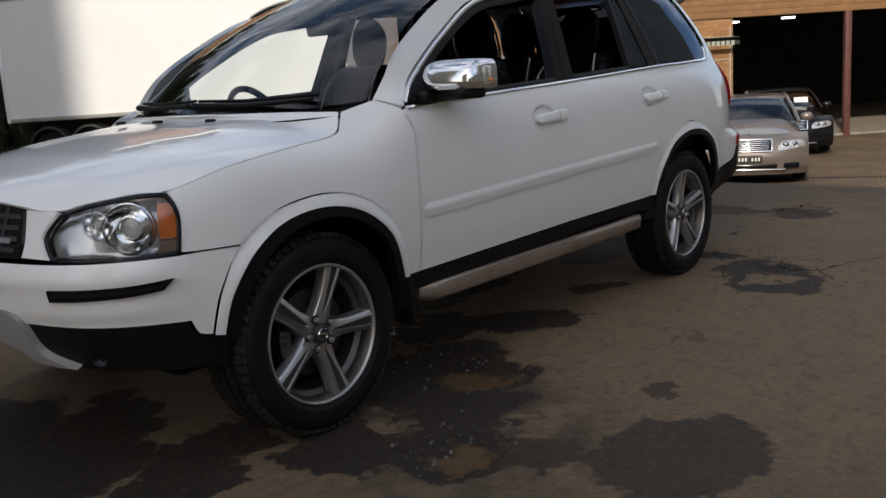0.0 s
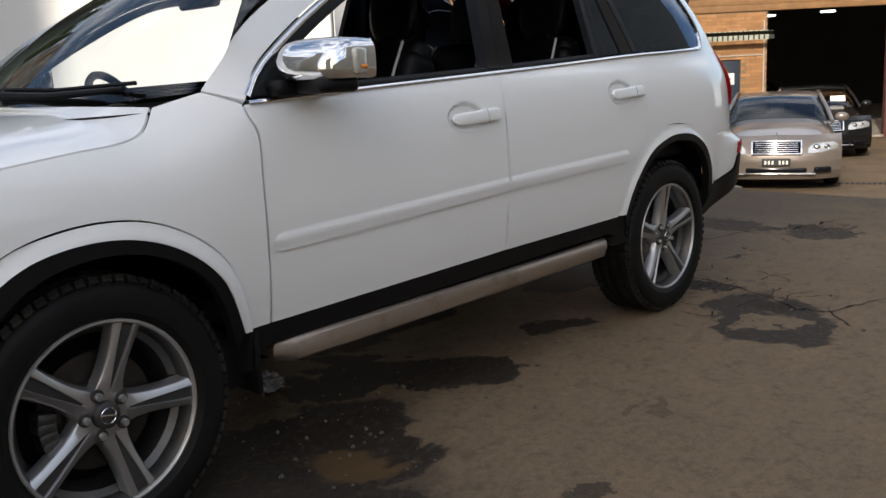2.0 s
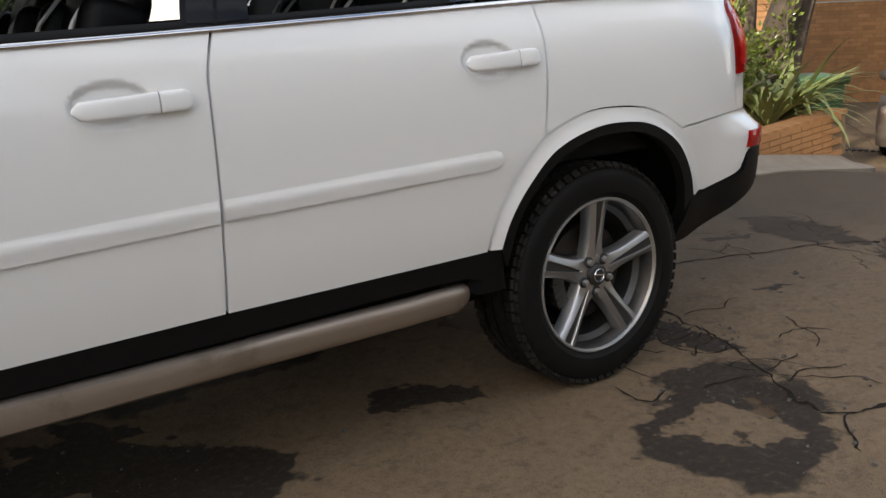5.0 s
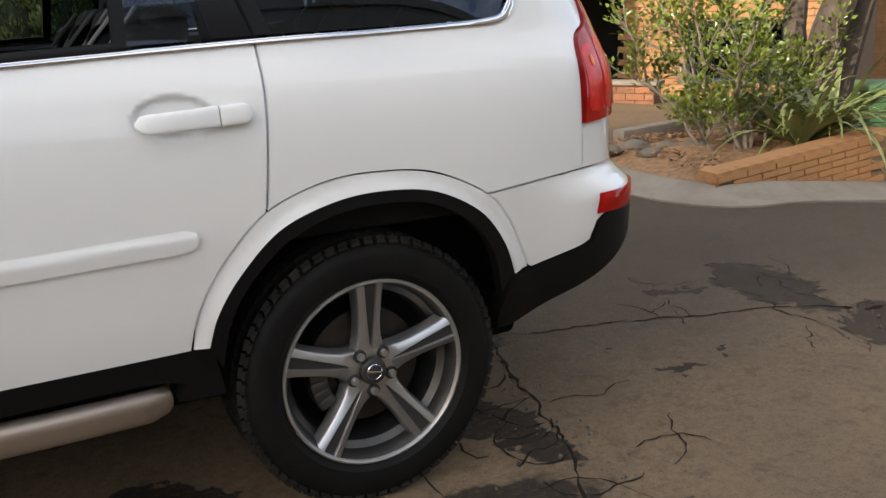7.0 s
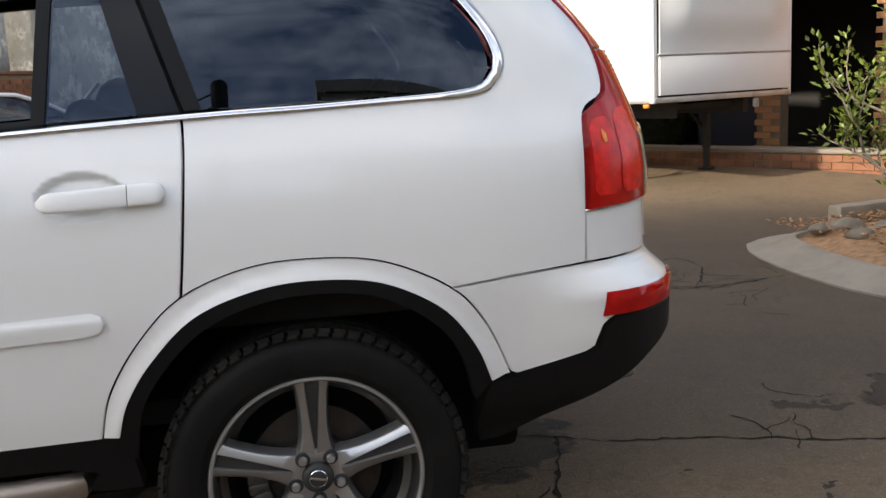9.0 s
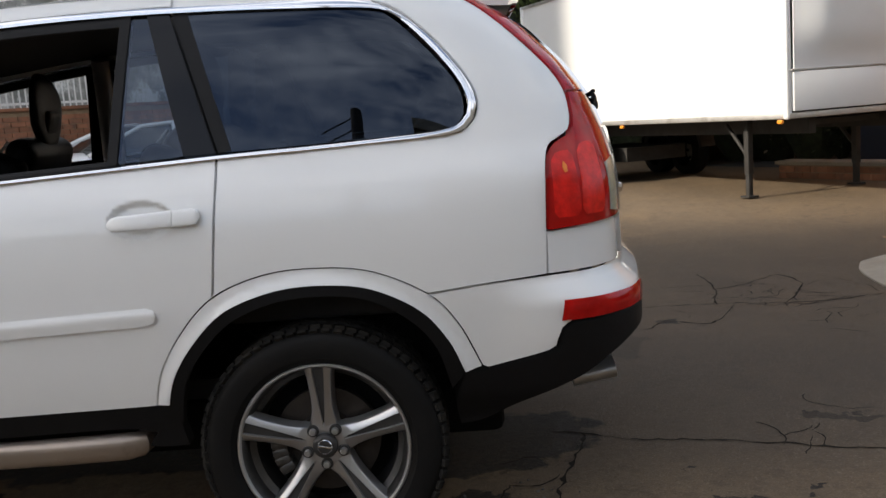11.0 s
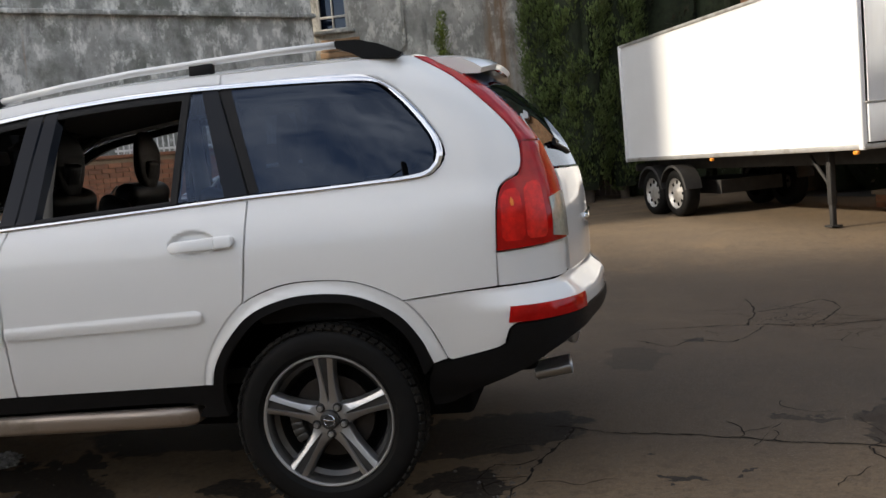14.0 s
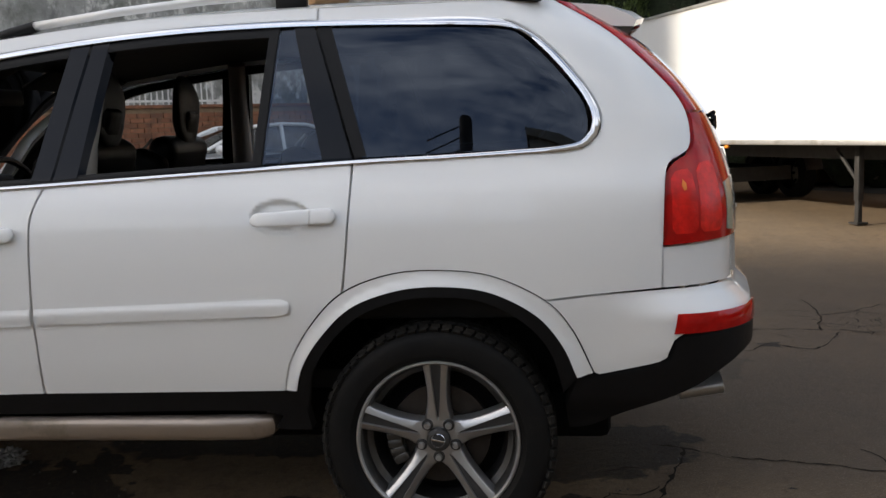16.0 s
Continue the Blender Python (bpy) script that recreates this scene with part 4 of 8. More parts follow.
# near-black walls and floors: the shade inside the rooms is put into the colour
UNLIT_ROOM = material("unlit_interior", (0.03, 0.028, 0.025), 0.9, vary=0.2, scale=1)
NAVY = material("navy_door_paint", (0.022, 0.030, 0.050), 0.5, vary=0.1, scale=4)
TIMBER = material("orange_weatherboard", (0.22, 0.112, 0.040), 0.7, vary=0.15, scale=3, dirt=(0.17, 0.085, 0.034), dirt_scale=4, dirt_amount=0.4, bump=0.2, bump_scale=30)
STEEL_RED = material("red_oxide_steel", (0.10, 0.038, 0.030), 0.6, vary=0.2, scale=6)

# the left wing, behind the planting
wing = thing("brick_wing", "orange brick building with dark open bays behind the planting", "building")
WA = -56.0
wm = bricks_at(wing, 6.6, 12.6, WA, 9.4, 0.0, 5.2, skip=[(0.3, 4.83, 0, 2.45), (5.16, 6.44, 0, 2.45), (7.3, 8.55, 0.2, 1.0)], seed=5)
part("back_wall", boxed(9.4, 0.1, 5.2, wm @ pose(4.7, 3.0, 2.6)), UNLIT_ROOM, wing)
part("side_wall", boxed(0.2, 3.0, 5.2, wm @ pose(9.3, 1.6, 2.6)), MORTAR, wing)
part("side_wall", boxed(0.2, 3.0, 5.2, wm @ pose(0.1, 1.6, 2.6)), MORTAR, wing)
part("roof", boxed(9.8, 3.6, 0.25, wm @ pose(4.7, 1.5, 5.3)), ALU, wing)
part("dark_door", boxed(1.3, 0.06, 2.3, wm @ pose(4.4, 0.35, 1.15), 0.01), NAVY, wing, "dark double door")
part("bay_floor", boxed(9.0, 2.8, 0.06, wm @ pose(4.7, 1.6, 0.06)), UNLIT_ROOM, wing)
wwin = part("window", boxed(1.24, 0.05, 0.04, wm @ pose(7.925, 0.1, 0.6)), ALU, wing, "dark aluminium window")
part("pane", boxed(1.22, 0.012, 0.78, wm @ pose(7.925, 0.13, 0.6)), GLASS_TINT, wwin)
for x in (7.32, 7.925, 8.53):
    part("window_frame", boxed(0.04, 0.06, 0.8, wm @ pose(x, 0.1, 0.6)), NAVY, wwin)
for z in (0.225, 0.975):
    part("window_frame", boxed(1.25, 0.06, 0.045, wm @ pose(7.925, 0.1, z)), NAVY, wwin)
verge = thing("low_retaining_wall", "low brown brick edging wall along the building", "wall")
verge["kind"] = "structure"
bricks_at(verge, 7.6, 8.9, WA, 3.6, 0.0, 0.27, thick=0.3, seed=9, mat_=BRICK_RED)
part("wall_cap", boxed(3.7, 0.36, 0.05, pose(7.6, 8.9, 0, 0, 0, WA) @ pose(1.8, 0.14, 0.295), 0.01), CONCRETE, verge)

# the garage with its office
garage = thing("brick_garage", "orange brick garage with a wide dark opening and an office door", "garage")
GA = -48.9
GO = (16.8, 12.0)
FZ0 = -0.95
gm = bricks_at(garage, GO[0], GO[1], GA, 7.0, FZ0, 2.26, skip=[(5.5, 6.36, FZ0, FZ0 + 2.06)], seed=6)
for i in range(9):
    part("weatherboard", boxed(22, 0.03, 0.165, gm @ pose(11.0, -0.02, 2.35 + 0.16 * i, -4, 0, 0), 0.004), TIMBER, garage, "orange weatherboard")
part("upper_core", boxed(22, 0.2, 1.42, gm @ pose(11, 0.12, 2.98)), MORTAR, garage)
part("roof", boxed(22.6, 14.6, 0.2, gm @ pose(11, 6.9, 3.75)), ALU, garage)
part("back_wall", boxed(22, 0.2, 4.6, gm @ pose(11, 14, 1.35)), UNLIT_ROOM, garage)
part("side_wall", boxed(0.2, 14, 4.6, gm @ pose(21.9, 7, 1.35)), UNLIT_ROOM, garage)
part("side_wall", boxed(0.2, 14, 4.6, gm @ pose(0.1, 7, 1.35)), UNLIT_ROOM, garage)
part("inner_wall", boxed(0.2, 14, 4.6, gm @ pose(6.9, 7.2, 1.35)), UNLIT_ROOM, garage)
part("garage_floor", boxed(15, 14, 0.05, gm @ pose(14.4, 7.1, FZ0 + 0.03)), CONCRETE, garage)
part("threshold", boxed(15, 0.5, 0.06, gm @ pose(14.4, 0.1, FZ0 + 0.04), 0.01), CONCRETE, garage)
part("post", boxed(0.16, 0.16, 3.25, gm @ pose(9.95, -0.1, FZ0 + 1.6), 0.01), STEEL_RED, garage, "red oxide steel post")
odoor = part("office_door", boxed(0.84, 0.05, 2.04, gm @ pose(5.93, 0.06, FZ0 + 1.03), 0.006), NAVY, garage, "dark navy office door")
SIGN_WHITE = material("sign_white", (0.75, 0.74, 0.72), 0.5)
SIGN_RED = material("sign_red", (0.45, 0.02, 0.025), 0.5)
sgn = part("sign", boxed(0.58, 0.012, 0.28, gm @ pose(5.93, 0.026, FZ0 + 1.60)), SIGN_WHITE, garage, "white sign with a red arrow")
bm = bmesh.new()
prism(bm, [(-0.21, -0.055), (0.10, -0.055), (0.10, -0.09), (0.21, 0.0), (0.10, 0.09), (0.10, 0.055), (-0.21, 0.055)], 0.012, 0.019, gm @ pose(5.93, 0, FZ0 + 1.60))
part("arrow", bm, SIGN_RED, sgn, "red arrow")
tcu = bpy.data.curves.new("sign_text", "FONT")
tcu.body, tcu.size, tcu.extrude, tcu.align_x, tcu.align_y = "Office", 0.105, 0.001, "CENTER", "CENTER"
tob = new("sign_text", tcu)
tob.parent = sgn
tob.matrix_world = gm @ pose(5.90, 0.010, FZ0 + 1.60, 90, 0, 0)
tcu.materials.append(SIGN_WHITE)
part("door_handle", boxed(0.03, 0.05, 0.12, gm @ pose(6.22, 0.02, FZ0 + 1.02), 0.01), CHROME, odoor)
part("notice", boxed(0.14, 0.008, 0.05, gm @ pose(5.88, 0.03, FZ0 + 1.80)), SIGN_WHITE, odoor)
part("notice", boxed(0.1, 0.008, 0.07, gm @ pose(5.68, 0.03, FZ0 + 1.36)), SIGN_WHITE, odoor)
part("conduit", boxed(0.03, 0.03, 3.0, gm @ pose(6.92, -0.03, FZ0 + 1.5), 0.01), WINDOW_WOOD, garage)
part("conduit", boxed(3.6, 0.03, 0.03, gm @ pose(5.1, -0.03, FZ0 + 2.16), 0.01), WINDOW_WOOD, garage)
AWNING_DARK = material("dark_awning_stripe", (0.03, 0.035, 0.03), 0.8)
bm = boxed(1.95, 0.33, 0.016, gm @ pose(6.08, -0.2, FZ0 + 2.672, -20, 0, 0))
box(bm, 1.95, 0.016, 0.10, gm @ pose(6.08, -0.372, FZ0 + 2.585))
part("awning_cloth", bm, AWNING_DARK, garage, "dark awning cloth", smooth=False)
drain = thing("trench_drain", "dark slotted drain grate across the foot of the ramp", "drain")
drain["kind"] = "structure"
DR = pose(12.2, 5.6, 0, 0, 0, -66.5)
def drain_bar(k):
    p = DR @ Vector((k, 0, 0))
    return boxed(0.045, 0.15, 0.014, DR @ pose(k, 0, float(drop(p.x, p.y)) + 0.012))
for k in range(66):
    part("grate_bar", drain_bar(0.04 + 0.08 * k), CHASSIS, drain)
AWNING = material("striped_awning", (0.36, 0.38, 0.31), 0.8, vary=0.3, scale=6)
bm = bmesh.new()
for i in range(14):
    box(bm, 0.085, 0.35, 0.02, gm @ pose(5.25 + 0.125 * i, -0.2, FZ0 + 2.68, -20, 0, 0))
    box(bm, 0.085, 0.02, 0.12, gm @ pose(5.25 + 0.125 * i, -0.38, FZ0 + 2.58))
part("awning", bm, AWNING, garage, "green striped awning", smooth=False)
LAMP_ON = bpy.data.materials.new("ceiling_lamp_glow")
LAMP_ON.use_nodes = True
LAMP_ON.node_tree.nodes["Principled BSDF"].inputs["Emission Color"].default_value = (1, 0.97, 0.9, 1)
LAMP_ON.node_tree.nodes["Principled BSDF"].inputs["Emission Strength"].default_value = 2.5
for x, y in ((8.3, 4.0), (9.6, 3.0)):
    cl = thing("ceiling_light", "small lit ceiling light in the garage", "light", "garage lights")
    part("diffuser", boxed(0.34, 0.20, 0.05, gm @ pose(x, y, 2.30), 0.01), LAMP_ON, cl)
    part("hanger", boxed(0.03, 0.03, 1.4, gm @ pose(x, y, 3.0)), CHASSIS, cl)

# unseen walls added on the sun's side to cast shade, and buildings behind the camera
# roofline cut so that its shadow ends where the ground turns sunlit
SHADE_EDGE = [(-0.71, 24.8), (1.02, 23.51), (7.41, 19.01)]
shade_caster = thing("shade_screen", "tall unseen wall added on the sun's side to shade the yard", "building")
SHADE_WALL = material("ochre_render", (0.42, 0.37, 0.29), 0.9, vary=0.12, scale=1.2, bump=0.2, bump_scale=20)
bm = bmesh.new()
prism(bm, [(-9.8, 0.0), (-9.8, 24.8), SHADE_EDGE[0], SHADE_EDGE[1], SHADE_EDGE[2], (SHADE_EDGE[2][0], 0.0)], -0.3, 0.3, pose(-38.3, -11.1, 0, 0, 0, 109))
part("wall", bm, SHADE_WALL, shade_caster, smooth=False)
# unseen slab added to throw a soft shadow edge onto the trailer
part("trailer_shade", boxed(1.2, 4.6, 15.0, pose(-13.7, 5.75, 7.5)), SHADE_WALL, shade_caster)
low_shop = thing("ochre_building", "ochre building with a tall upper part across the yard", "building")
part("wall", boxed(46, 0.5, 3.6, pose(8, -13.5, 1.8, 0, 0, -4)), SHADE_WALL, low_shop)
part("roof", boxed(46.6, 3, 0.25, pose(8, -14.5, 3.7, 0, 0, -4)), ALU, low_shop)
part("upper_wall", boxed(27.0, 0.5, 13.6, pose(18.2, -15.1, 6.8, 0, 0, 4)), SHADE_WALL, low_shop)
part("end_block", boxed(18, 0.5, 19, pose(32, -12.5, 9.5, 0, 0, 12)), SHADE_WALL, low_shop)
part("parapet", boxed(27.2, 0.7, 0.35, pose(18.2, -15.1, 13.7, 0, 0, 4)), SHADE_WALL, low_shop)
pole = thing("power_pole", "dark timber power pole with cross arms", "pole")
POLE_WOOD = material("pole_wood", (0.05, 0.042, 0.035), 0.9, vary=0.2, scale=6)
bm = bmesh.new()
rod(bm, (2.0, -17, 0), (2.0, -17, 14.9), 0.26, 0.24, 12)
part("shaft", bm, POLE_WOOD, pole)
for z in (13.9, 14.3, 14.7):
    bm = bmesh.new()
    rod(bm, (0.7, -17, z - 0.55), (2.0, -17, z + 0.05), 0.022, seg=6)
    part("cross_arm", bm, POLE_WOOD, pole)


# ---------------------------------------------------------------- planting
LEAF_GREEN = material("glossy_green_leaf", (0.115, 0.150, 0.020), 0.30, vary=0.35, scale=6, island=0.45)
CYPRESS_GREEN = material("cypress_green", (0.100, 0.138, 0.038), 0.75, vary=0.35, scale=1.5, island=0.5)
HEDGE_DARK = material("dark_hedge", (0.030, 0.040, 0.018), 0.8, vary=0.4, scale=1.0, dirt=(0.075, 0.050, 0.028), dirt_scale=0.8, dirt_amount=0.5, island=0.5)
FLAX_GREEN = material("flax_green", (0.205, 0.235, 0.080), 0.42, vary=0.3, scale=5, dirt=(0.30, 0.25, 0.11), dirt_scale=4, dirt_amount=0.25, island=0.35)
FLAX_DRY = material("dry_flax", (0.32, 0.20, 0.09), 0.8, vary=0.2, scale=8)
TWIG = material("pale_twig", (0.20, 0.165, 0.125), 0.85, vary=0.3, scale=12, bump=0.4, bump_scale=40)
BARK = material("grey_bark", (0.080, 0.060, 0.044), 0.9, vary=0.35, scale=7, dirt=(0.05, 0.038, 0.028), dirt_scale=6, dirt_amount=0.5, bump=0.7, bump_scale=25)
MULCH = material("brown_mulch", (0.27, 0.155, 0.080), 0.95, vary=0.4, scale=20, dirt=(0.30, 0.18, 0.09), dirt_scale=14, dirt_amount=0.4, bump=0.8, bump_scale=60, island=0.4)
ROCK = material("pale_rock", (0.17, 0.145, 0.115), 0.9, vary=0.25, scale=8, dirt=(0.14, 0.12, 0.09), dirt_scale=6, dirt_amount=0.5, bump=0.8, bump_scale=20)
YELLOW_LEAF = material("yellow_leaf", (0.62, 0.40, 0.03), 0.5)


def leaves(name, places, material_, parent, label="", kind=""):
    """Many folded leaves in one mesh: rows of (place, way the tip points, upper side, length, width)."""
    vs, fs = [], []
    for p, d, n, L, W in places:
        d = d / (np.linalg.norm(d) or 1)
        s = np.cross(d, n)
        s /= np.linalg.norm(s) or 1
        u = np.cross(s, d)
        k = len(vs)
        vs += [p, p + d * L * 0.45 + s * W / 2 + u * W * 0.18, p + d * L + u * -0.1 * L, p + d * L * 0.45 - s * W / 2 + u * W * 0.18, p + d * L * 0.5]
        fs += [(k, k + 4, k + 1), (k + 4, k + 2, k + 1), (k, k + 3, k + 4), (k + 4, k + 3, k + 2)]
    me = bpy.data.meshes.new(name)
    me.from_pydata([tuple(v) for v in vs], [], fs)
    me.materials.append(material_)
    ob = part(name, me, material_, parent, label)
    if kind:
        ob["kind"] = kind
    return ob


def column(x, y, z0, h, r, seed, mat_, clumps=260, per=44, size=0.085, lean=0.0):
    """Leaf places of a column-shaped conifer: upright clumps all round, thinner at the tip."""
    g = np.random.RandomState(seed)
    out = []
    for _ in range(clumps):
        k = g.rand() ** 0.85
        z = z0 + h * k
        prof = min(1.0, 3.2 * k + 0.45) * (1 - max(0, k - 0.55) / 0.5) ** 0.8 if k < 1 else 0.1
        a = g.rand() * 2 * math.pi
        rad = r * max(0.06, prof) * g.uniform(0.72, 1.05)
        c = np.array([x + rad * math.cos(a) + lean * k, y + rad * math.sin(a), z])
        cr = g.uniform(0.10, 0.20) * (0.6 + 0.4 * prof)
        outw = np.array([math.cos(a), math.sin(a), 0.0])
        for _ in range(per):
            q = g.normal(size=3)
            q /= np.linalg.norm(q)
            q[2] *= 1.5
            d = np.array([0, 0, 1.0]) + 0.55 * q + 0.35 * outw
            out.append((c + q * cr * g.uniform(0.6, 1.0), d, q + 0.3 * outw, size * g.uniform(0.7, 1.3), size * 0.42))
    return out


# very dark green that holds the shade between the leaves
LEAF_SHADE = material("foliage_shade", (0.020, 0.028, 0.011), 0.9, vary=0.5, scale=9, bump=0.8, bump_scale=30)


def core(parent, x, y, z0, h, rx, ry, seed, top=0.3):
    """The shade inside a dense crown, put in as an uneven tapered dark body."""
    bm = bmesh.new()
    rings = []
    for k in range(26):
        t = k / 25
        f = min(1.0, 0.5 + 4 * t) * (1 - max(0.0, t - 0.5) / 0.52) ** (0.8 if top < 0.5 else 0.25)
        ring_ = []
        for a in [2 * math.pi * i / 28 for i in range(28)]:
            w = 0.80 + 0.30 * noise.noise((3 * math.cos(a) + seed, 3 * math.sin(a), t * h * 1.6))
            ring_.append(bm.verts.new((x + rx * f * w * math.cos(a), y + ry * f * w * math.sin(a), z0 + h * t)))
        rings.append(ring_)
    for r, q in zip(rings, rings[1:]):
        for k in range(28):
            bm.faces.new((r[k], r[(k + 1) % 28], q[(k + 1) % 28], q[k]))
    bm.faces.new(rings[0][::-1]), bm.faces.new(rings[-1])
    return part("crown_shade", bm, LEAF_SHADE, parent)


for x, y, h, r, s in ((3.12, 15.1, 8.0, 0.48, 1), (3.78, 14.8, 7.4, 0.58, 2), (4.5, 15.3, 7.8, 0.60, 3), (3.5, 16.3, 8.2, 0.45, 4), (5.1, 16.3, 8.4, 0.6, 6)):
    tree = thing("cypress_tree", "dense dark green column-shaped cypress", "tree", "cypress row")
    bm = bmesh.new()
    rod(bm, (x, y, 0), (x, y, h * 0.85), 0.10, 0.02)
    part("trunk", bm, BARK, tree)
    leaves("crown", column(x, y, 0.35, h, r, s, CYPRESS_GREEN, clumps=420, per=46, size=0.10), CYPRESS_GREEN, tree, "dense upright sprays", "stuff")
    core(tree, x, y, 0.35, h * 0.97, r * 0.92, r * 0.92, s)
tree = thing("cypress_tree", "slim young cypress by the rendered house", "tree", "cypress row")
bm = bmesh.new()
rod(bm, (1.0, 15.0, 0), (1.0, 15.0, 3.9), 0.05, 0.01)
part("trunk", bm, BARK, tree)
leaves("crown", column(1.0, 15.0, 0.6, 3.6, 0.13, 8, CYPRESS_GREEN, 80, 34, 0.07), LEAF_GREEN, tree, "", "stuff")


def hedge(name, label, x0, x1, y0, y1, z0, z1, n, seed, mat_):
    """A dense mass of shrubs: clumps in an uneven band."""
    g = np.random.RandomState(seed)
    ob = thing(name, label, "trees")
    out = []
    for _ in range(n):
        k = g.rand()
        x, y = x0 + (x1 - x0) * k, y0 + (y1 - y0) * k + g.uniform(-0.5, 0.5)
        z = g.uniform(z0, z1 - 0.7 * abs(noise.noise((x * 0.8, seed, 0))))
        c = np.array([x, y, z])
        cr = g.uniform(0.14, 0.32)
        for _ in range(34):
            q = g.normal(size=3)
            q /= np.linalg.norm(q)
            out.append((c + q * cr * g.uniform(0.5, 1), q + np.array([0, 0, 0.3]), g.normal(size=3), g.uniform(0.07, 0.14), 0.05))
    bm = bmesh.new()
    for k in range(7):
        t = (k + 0.5) / 7
        x, y = x0 + (x1 - x0) * t, y0 + (y1 - y0) * t
        rod(bm, (x, y, 0), (x + g.uniform(-0.3, 0.3), y, z1 * 0.7), 0.07, 0.02, 8)
    part("trunk", bm, BARK, ob)["kind"] = "stuff"
    leaves("crown", out, mat_, ob, "", "stuff")
    m_ = max(3, int(abs(x1 - x0) / 0.9))
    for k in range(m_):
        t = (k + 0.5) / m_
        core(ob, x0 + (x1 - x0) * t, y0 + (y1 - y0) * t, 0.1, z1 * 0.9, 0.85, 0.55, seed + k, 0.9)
    return ob


hedge("tall_hedge", "tall dark tangled hedge with dry brown patches", 4.4, 10.5, 16.0, 14.6, 0.4, 8.6, 900, 21, HEDGE_DARK)
hedge("dark_shrubs", "dark green shrubs in front of the brick building", 8.1, 9.3, 12.8, 11.0, 0.4, 5.6, 260, 22, HEDGE_DARK)

FENCE_WOOD = material("dark_fence_wood", (0.075, 0.052, 0.038), 0.9, vary=0.3, scale=4, bump=0.4, bump_scale=20)
fence = thing("back_fence", "dark weathered paling fence behind the trees", "fence")
fence["kind"] = "structure"
me = None
for i in range(72):
    if me is None:
        bm = boxed(0.118, 0.025, 2.1, None, 0.004, 1)
        me = bpy.data.meshes.new("paling")
        bm.to_mesh(me)
        bm.free()
        me.materials.append(FENCE_WOOD)
    ob = new("paling", me)
    ob.parent = fence
    ob.matrix_world = pose(1.2 + 0.124 * i, 16.9 + 0.006 * (i % 3), 1.05)
part("fence_rail", boxed(9.0, 0.05, 0.09, pose(5.6, 16.95, 1.7)), FENCE_WOOD, fence)

# planted island: rolled kerb, soil, brick wall
KERB = [(6.17, 3.14), (6.04, 2.85), (5.97, 2.45), (5.95, 2.05), (5.99, 1.60), (6.18, 1.20), (6.62, 1.04), (7.25, 0.95), (7.9, 1.06), (8.35, 1.45), (8.6, 2.1), (8.7, 2.9), (8.55, 3.55), (8.2, 3.72), (7.6, 3.58), (6.9, 3.42), (6.45, 3.33), (6.17, 3.14)]
ring = np.array(spline(KERB, 0.08)[:-1])
island = thing("planted_island", "pale concrete rolled kerb round a planted island", "kerb")
island["kind"] = "structure"
rows = []
for inset, up in ((0.0, -0.10), (0.0, 0.012), (0.03, 0.022), (0.16, 0.035), (0.22, 0.06), (0.27, 0.085), (0.33, 0.09), (0.36, 0.02)):
    q = shrink([tuple(p) for p in ring], inset) if inset else ring
    rows.append([(p[0], p[1], up + max(float(drop(p[0], p[1])), -0.25) * 0.85) for p in q])
bm = bmesh.new()
rg = [[bm.verts.new(tuple(float(c) for c in p)) for p in r] for r in rows]
for r, q in zip(rg, rg[1:]):
    for k in range(len(r)):
        bm.faces.new((r[k], r[(k + 1) % len(r)], q[(k + 1) % len(r)], q[k]))
bmesh.ops.recalc_face_normals(bm, faces=bm.faces)
part("kerb", bm, CONCRETE, island, "pale concrete rolled kerb")
q = shrink([tuple(p) for p in ring], 0.32)
verts, faces = [], []
cx, cy = 7.4, 2.3
for k in range(9):
    f = 1 - k / 9
    for p in q:
        x, y = cx + (p[0] - cx) * f, cy + (p[1] - cy) * f
        if x > 6.28:
            y = max(y, 1.55 - 0.096 * (x - 6.34))
        verts.append((x, y, 0.06 + 0.13 * (1 - f ** 3) + 0.02 * noise.noise((x * 4, y * 4, 0))))
m_ = len(q)
for k in range(8):
    for i in range(m_):
        faces.append((k * m_ + i, k * m_ + (i + 1) % m_, (k + 1) * m_ + (i + 1) % m_, (k + 1) * m_ + i))
faces.append(tuple(8 * m_ + i for i in range(m_)))
me = bpy.data.meshes.new("soil")
me.from_pydata([tuple(float(c) for c in v) for v in verts], [], faces)
me.materials.append(MULCH)
me.shade_smooth()
part("soil", me, MULCH, island, "brown mulch and bark litter")


def soil_z(x, y):
    return 0.16


items = []
g = random.Random(11)
for i in range(1500):
    x, y = g.uniform(6.35, 8.3), g.uniform(1.6, 3.2)
    if x + 0.35 * abs(y - 2.3) < 6.55:
        continue
    items.append((g.uniform(0.02, 0.06), g.uniform(0.006, 0.018), 0.004, pose(x, y, soil_z(x, y) - 0.01 + g.uniform(0, 0.03), g.uniform(-40, 40), g.uniform(-30, 30), g.uniform(0, 180))))
lit = part("leaf_litter", blocks("leaf_litter", items, MULCH), MULCH)
tagged(lit, "dry brown bark chips and leaf litter on the bed", "litter", kind="stuff")
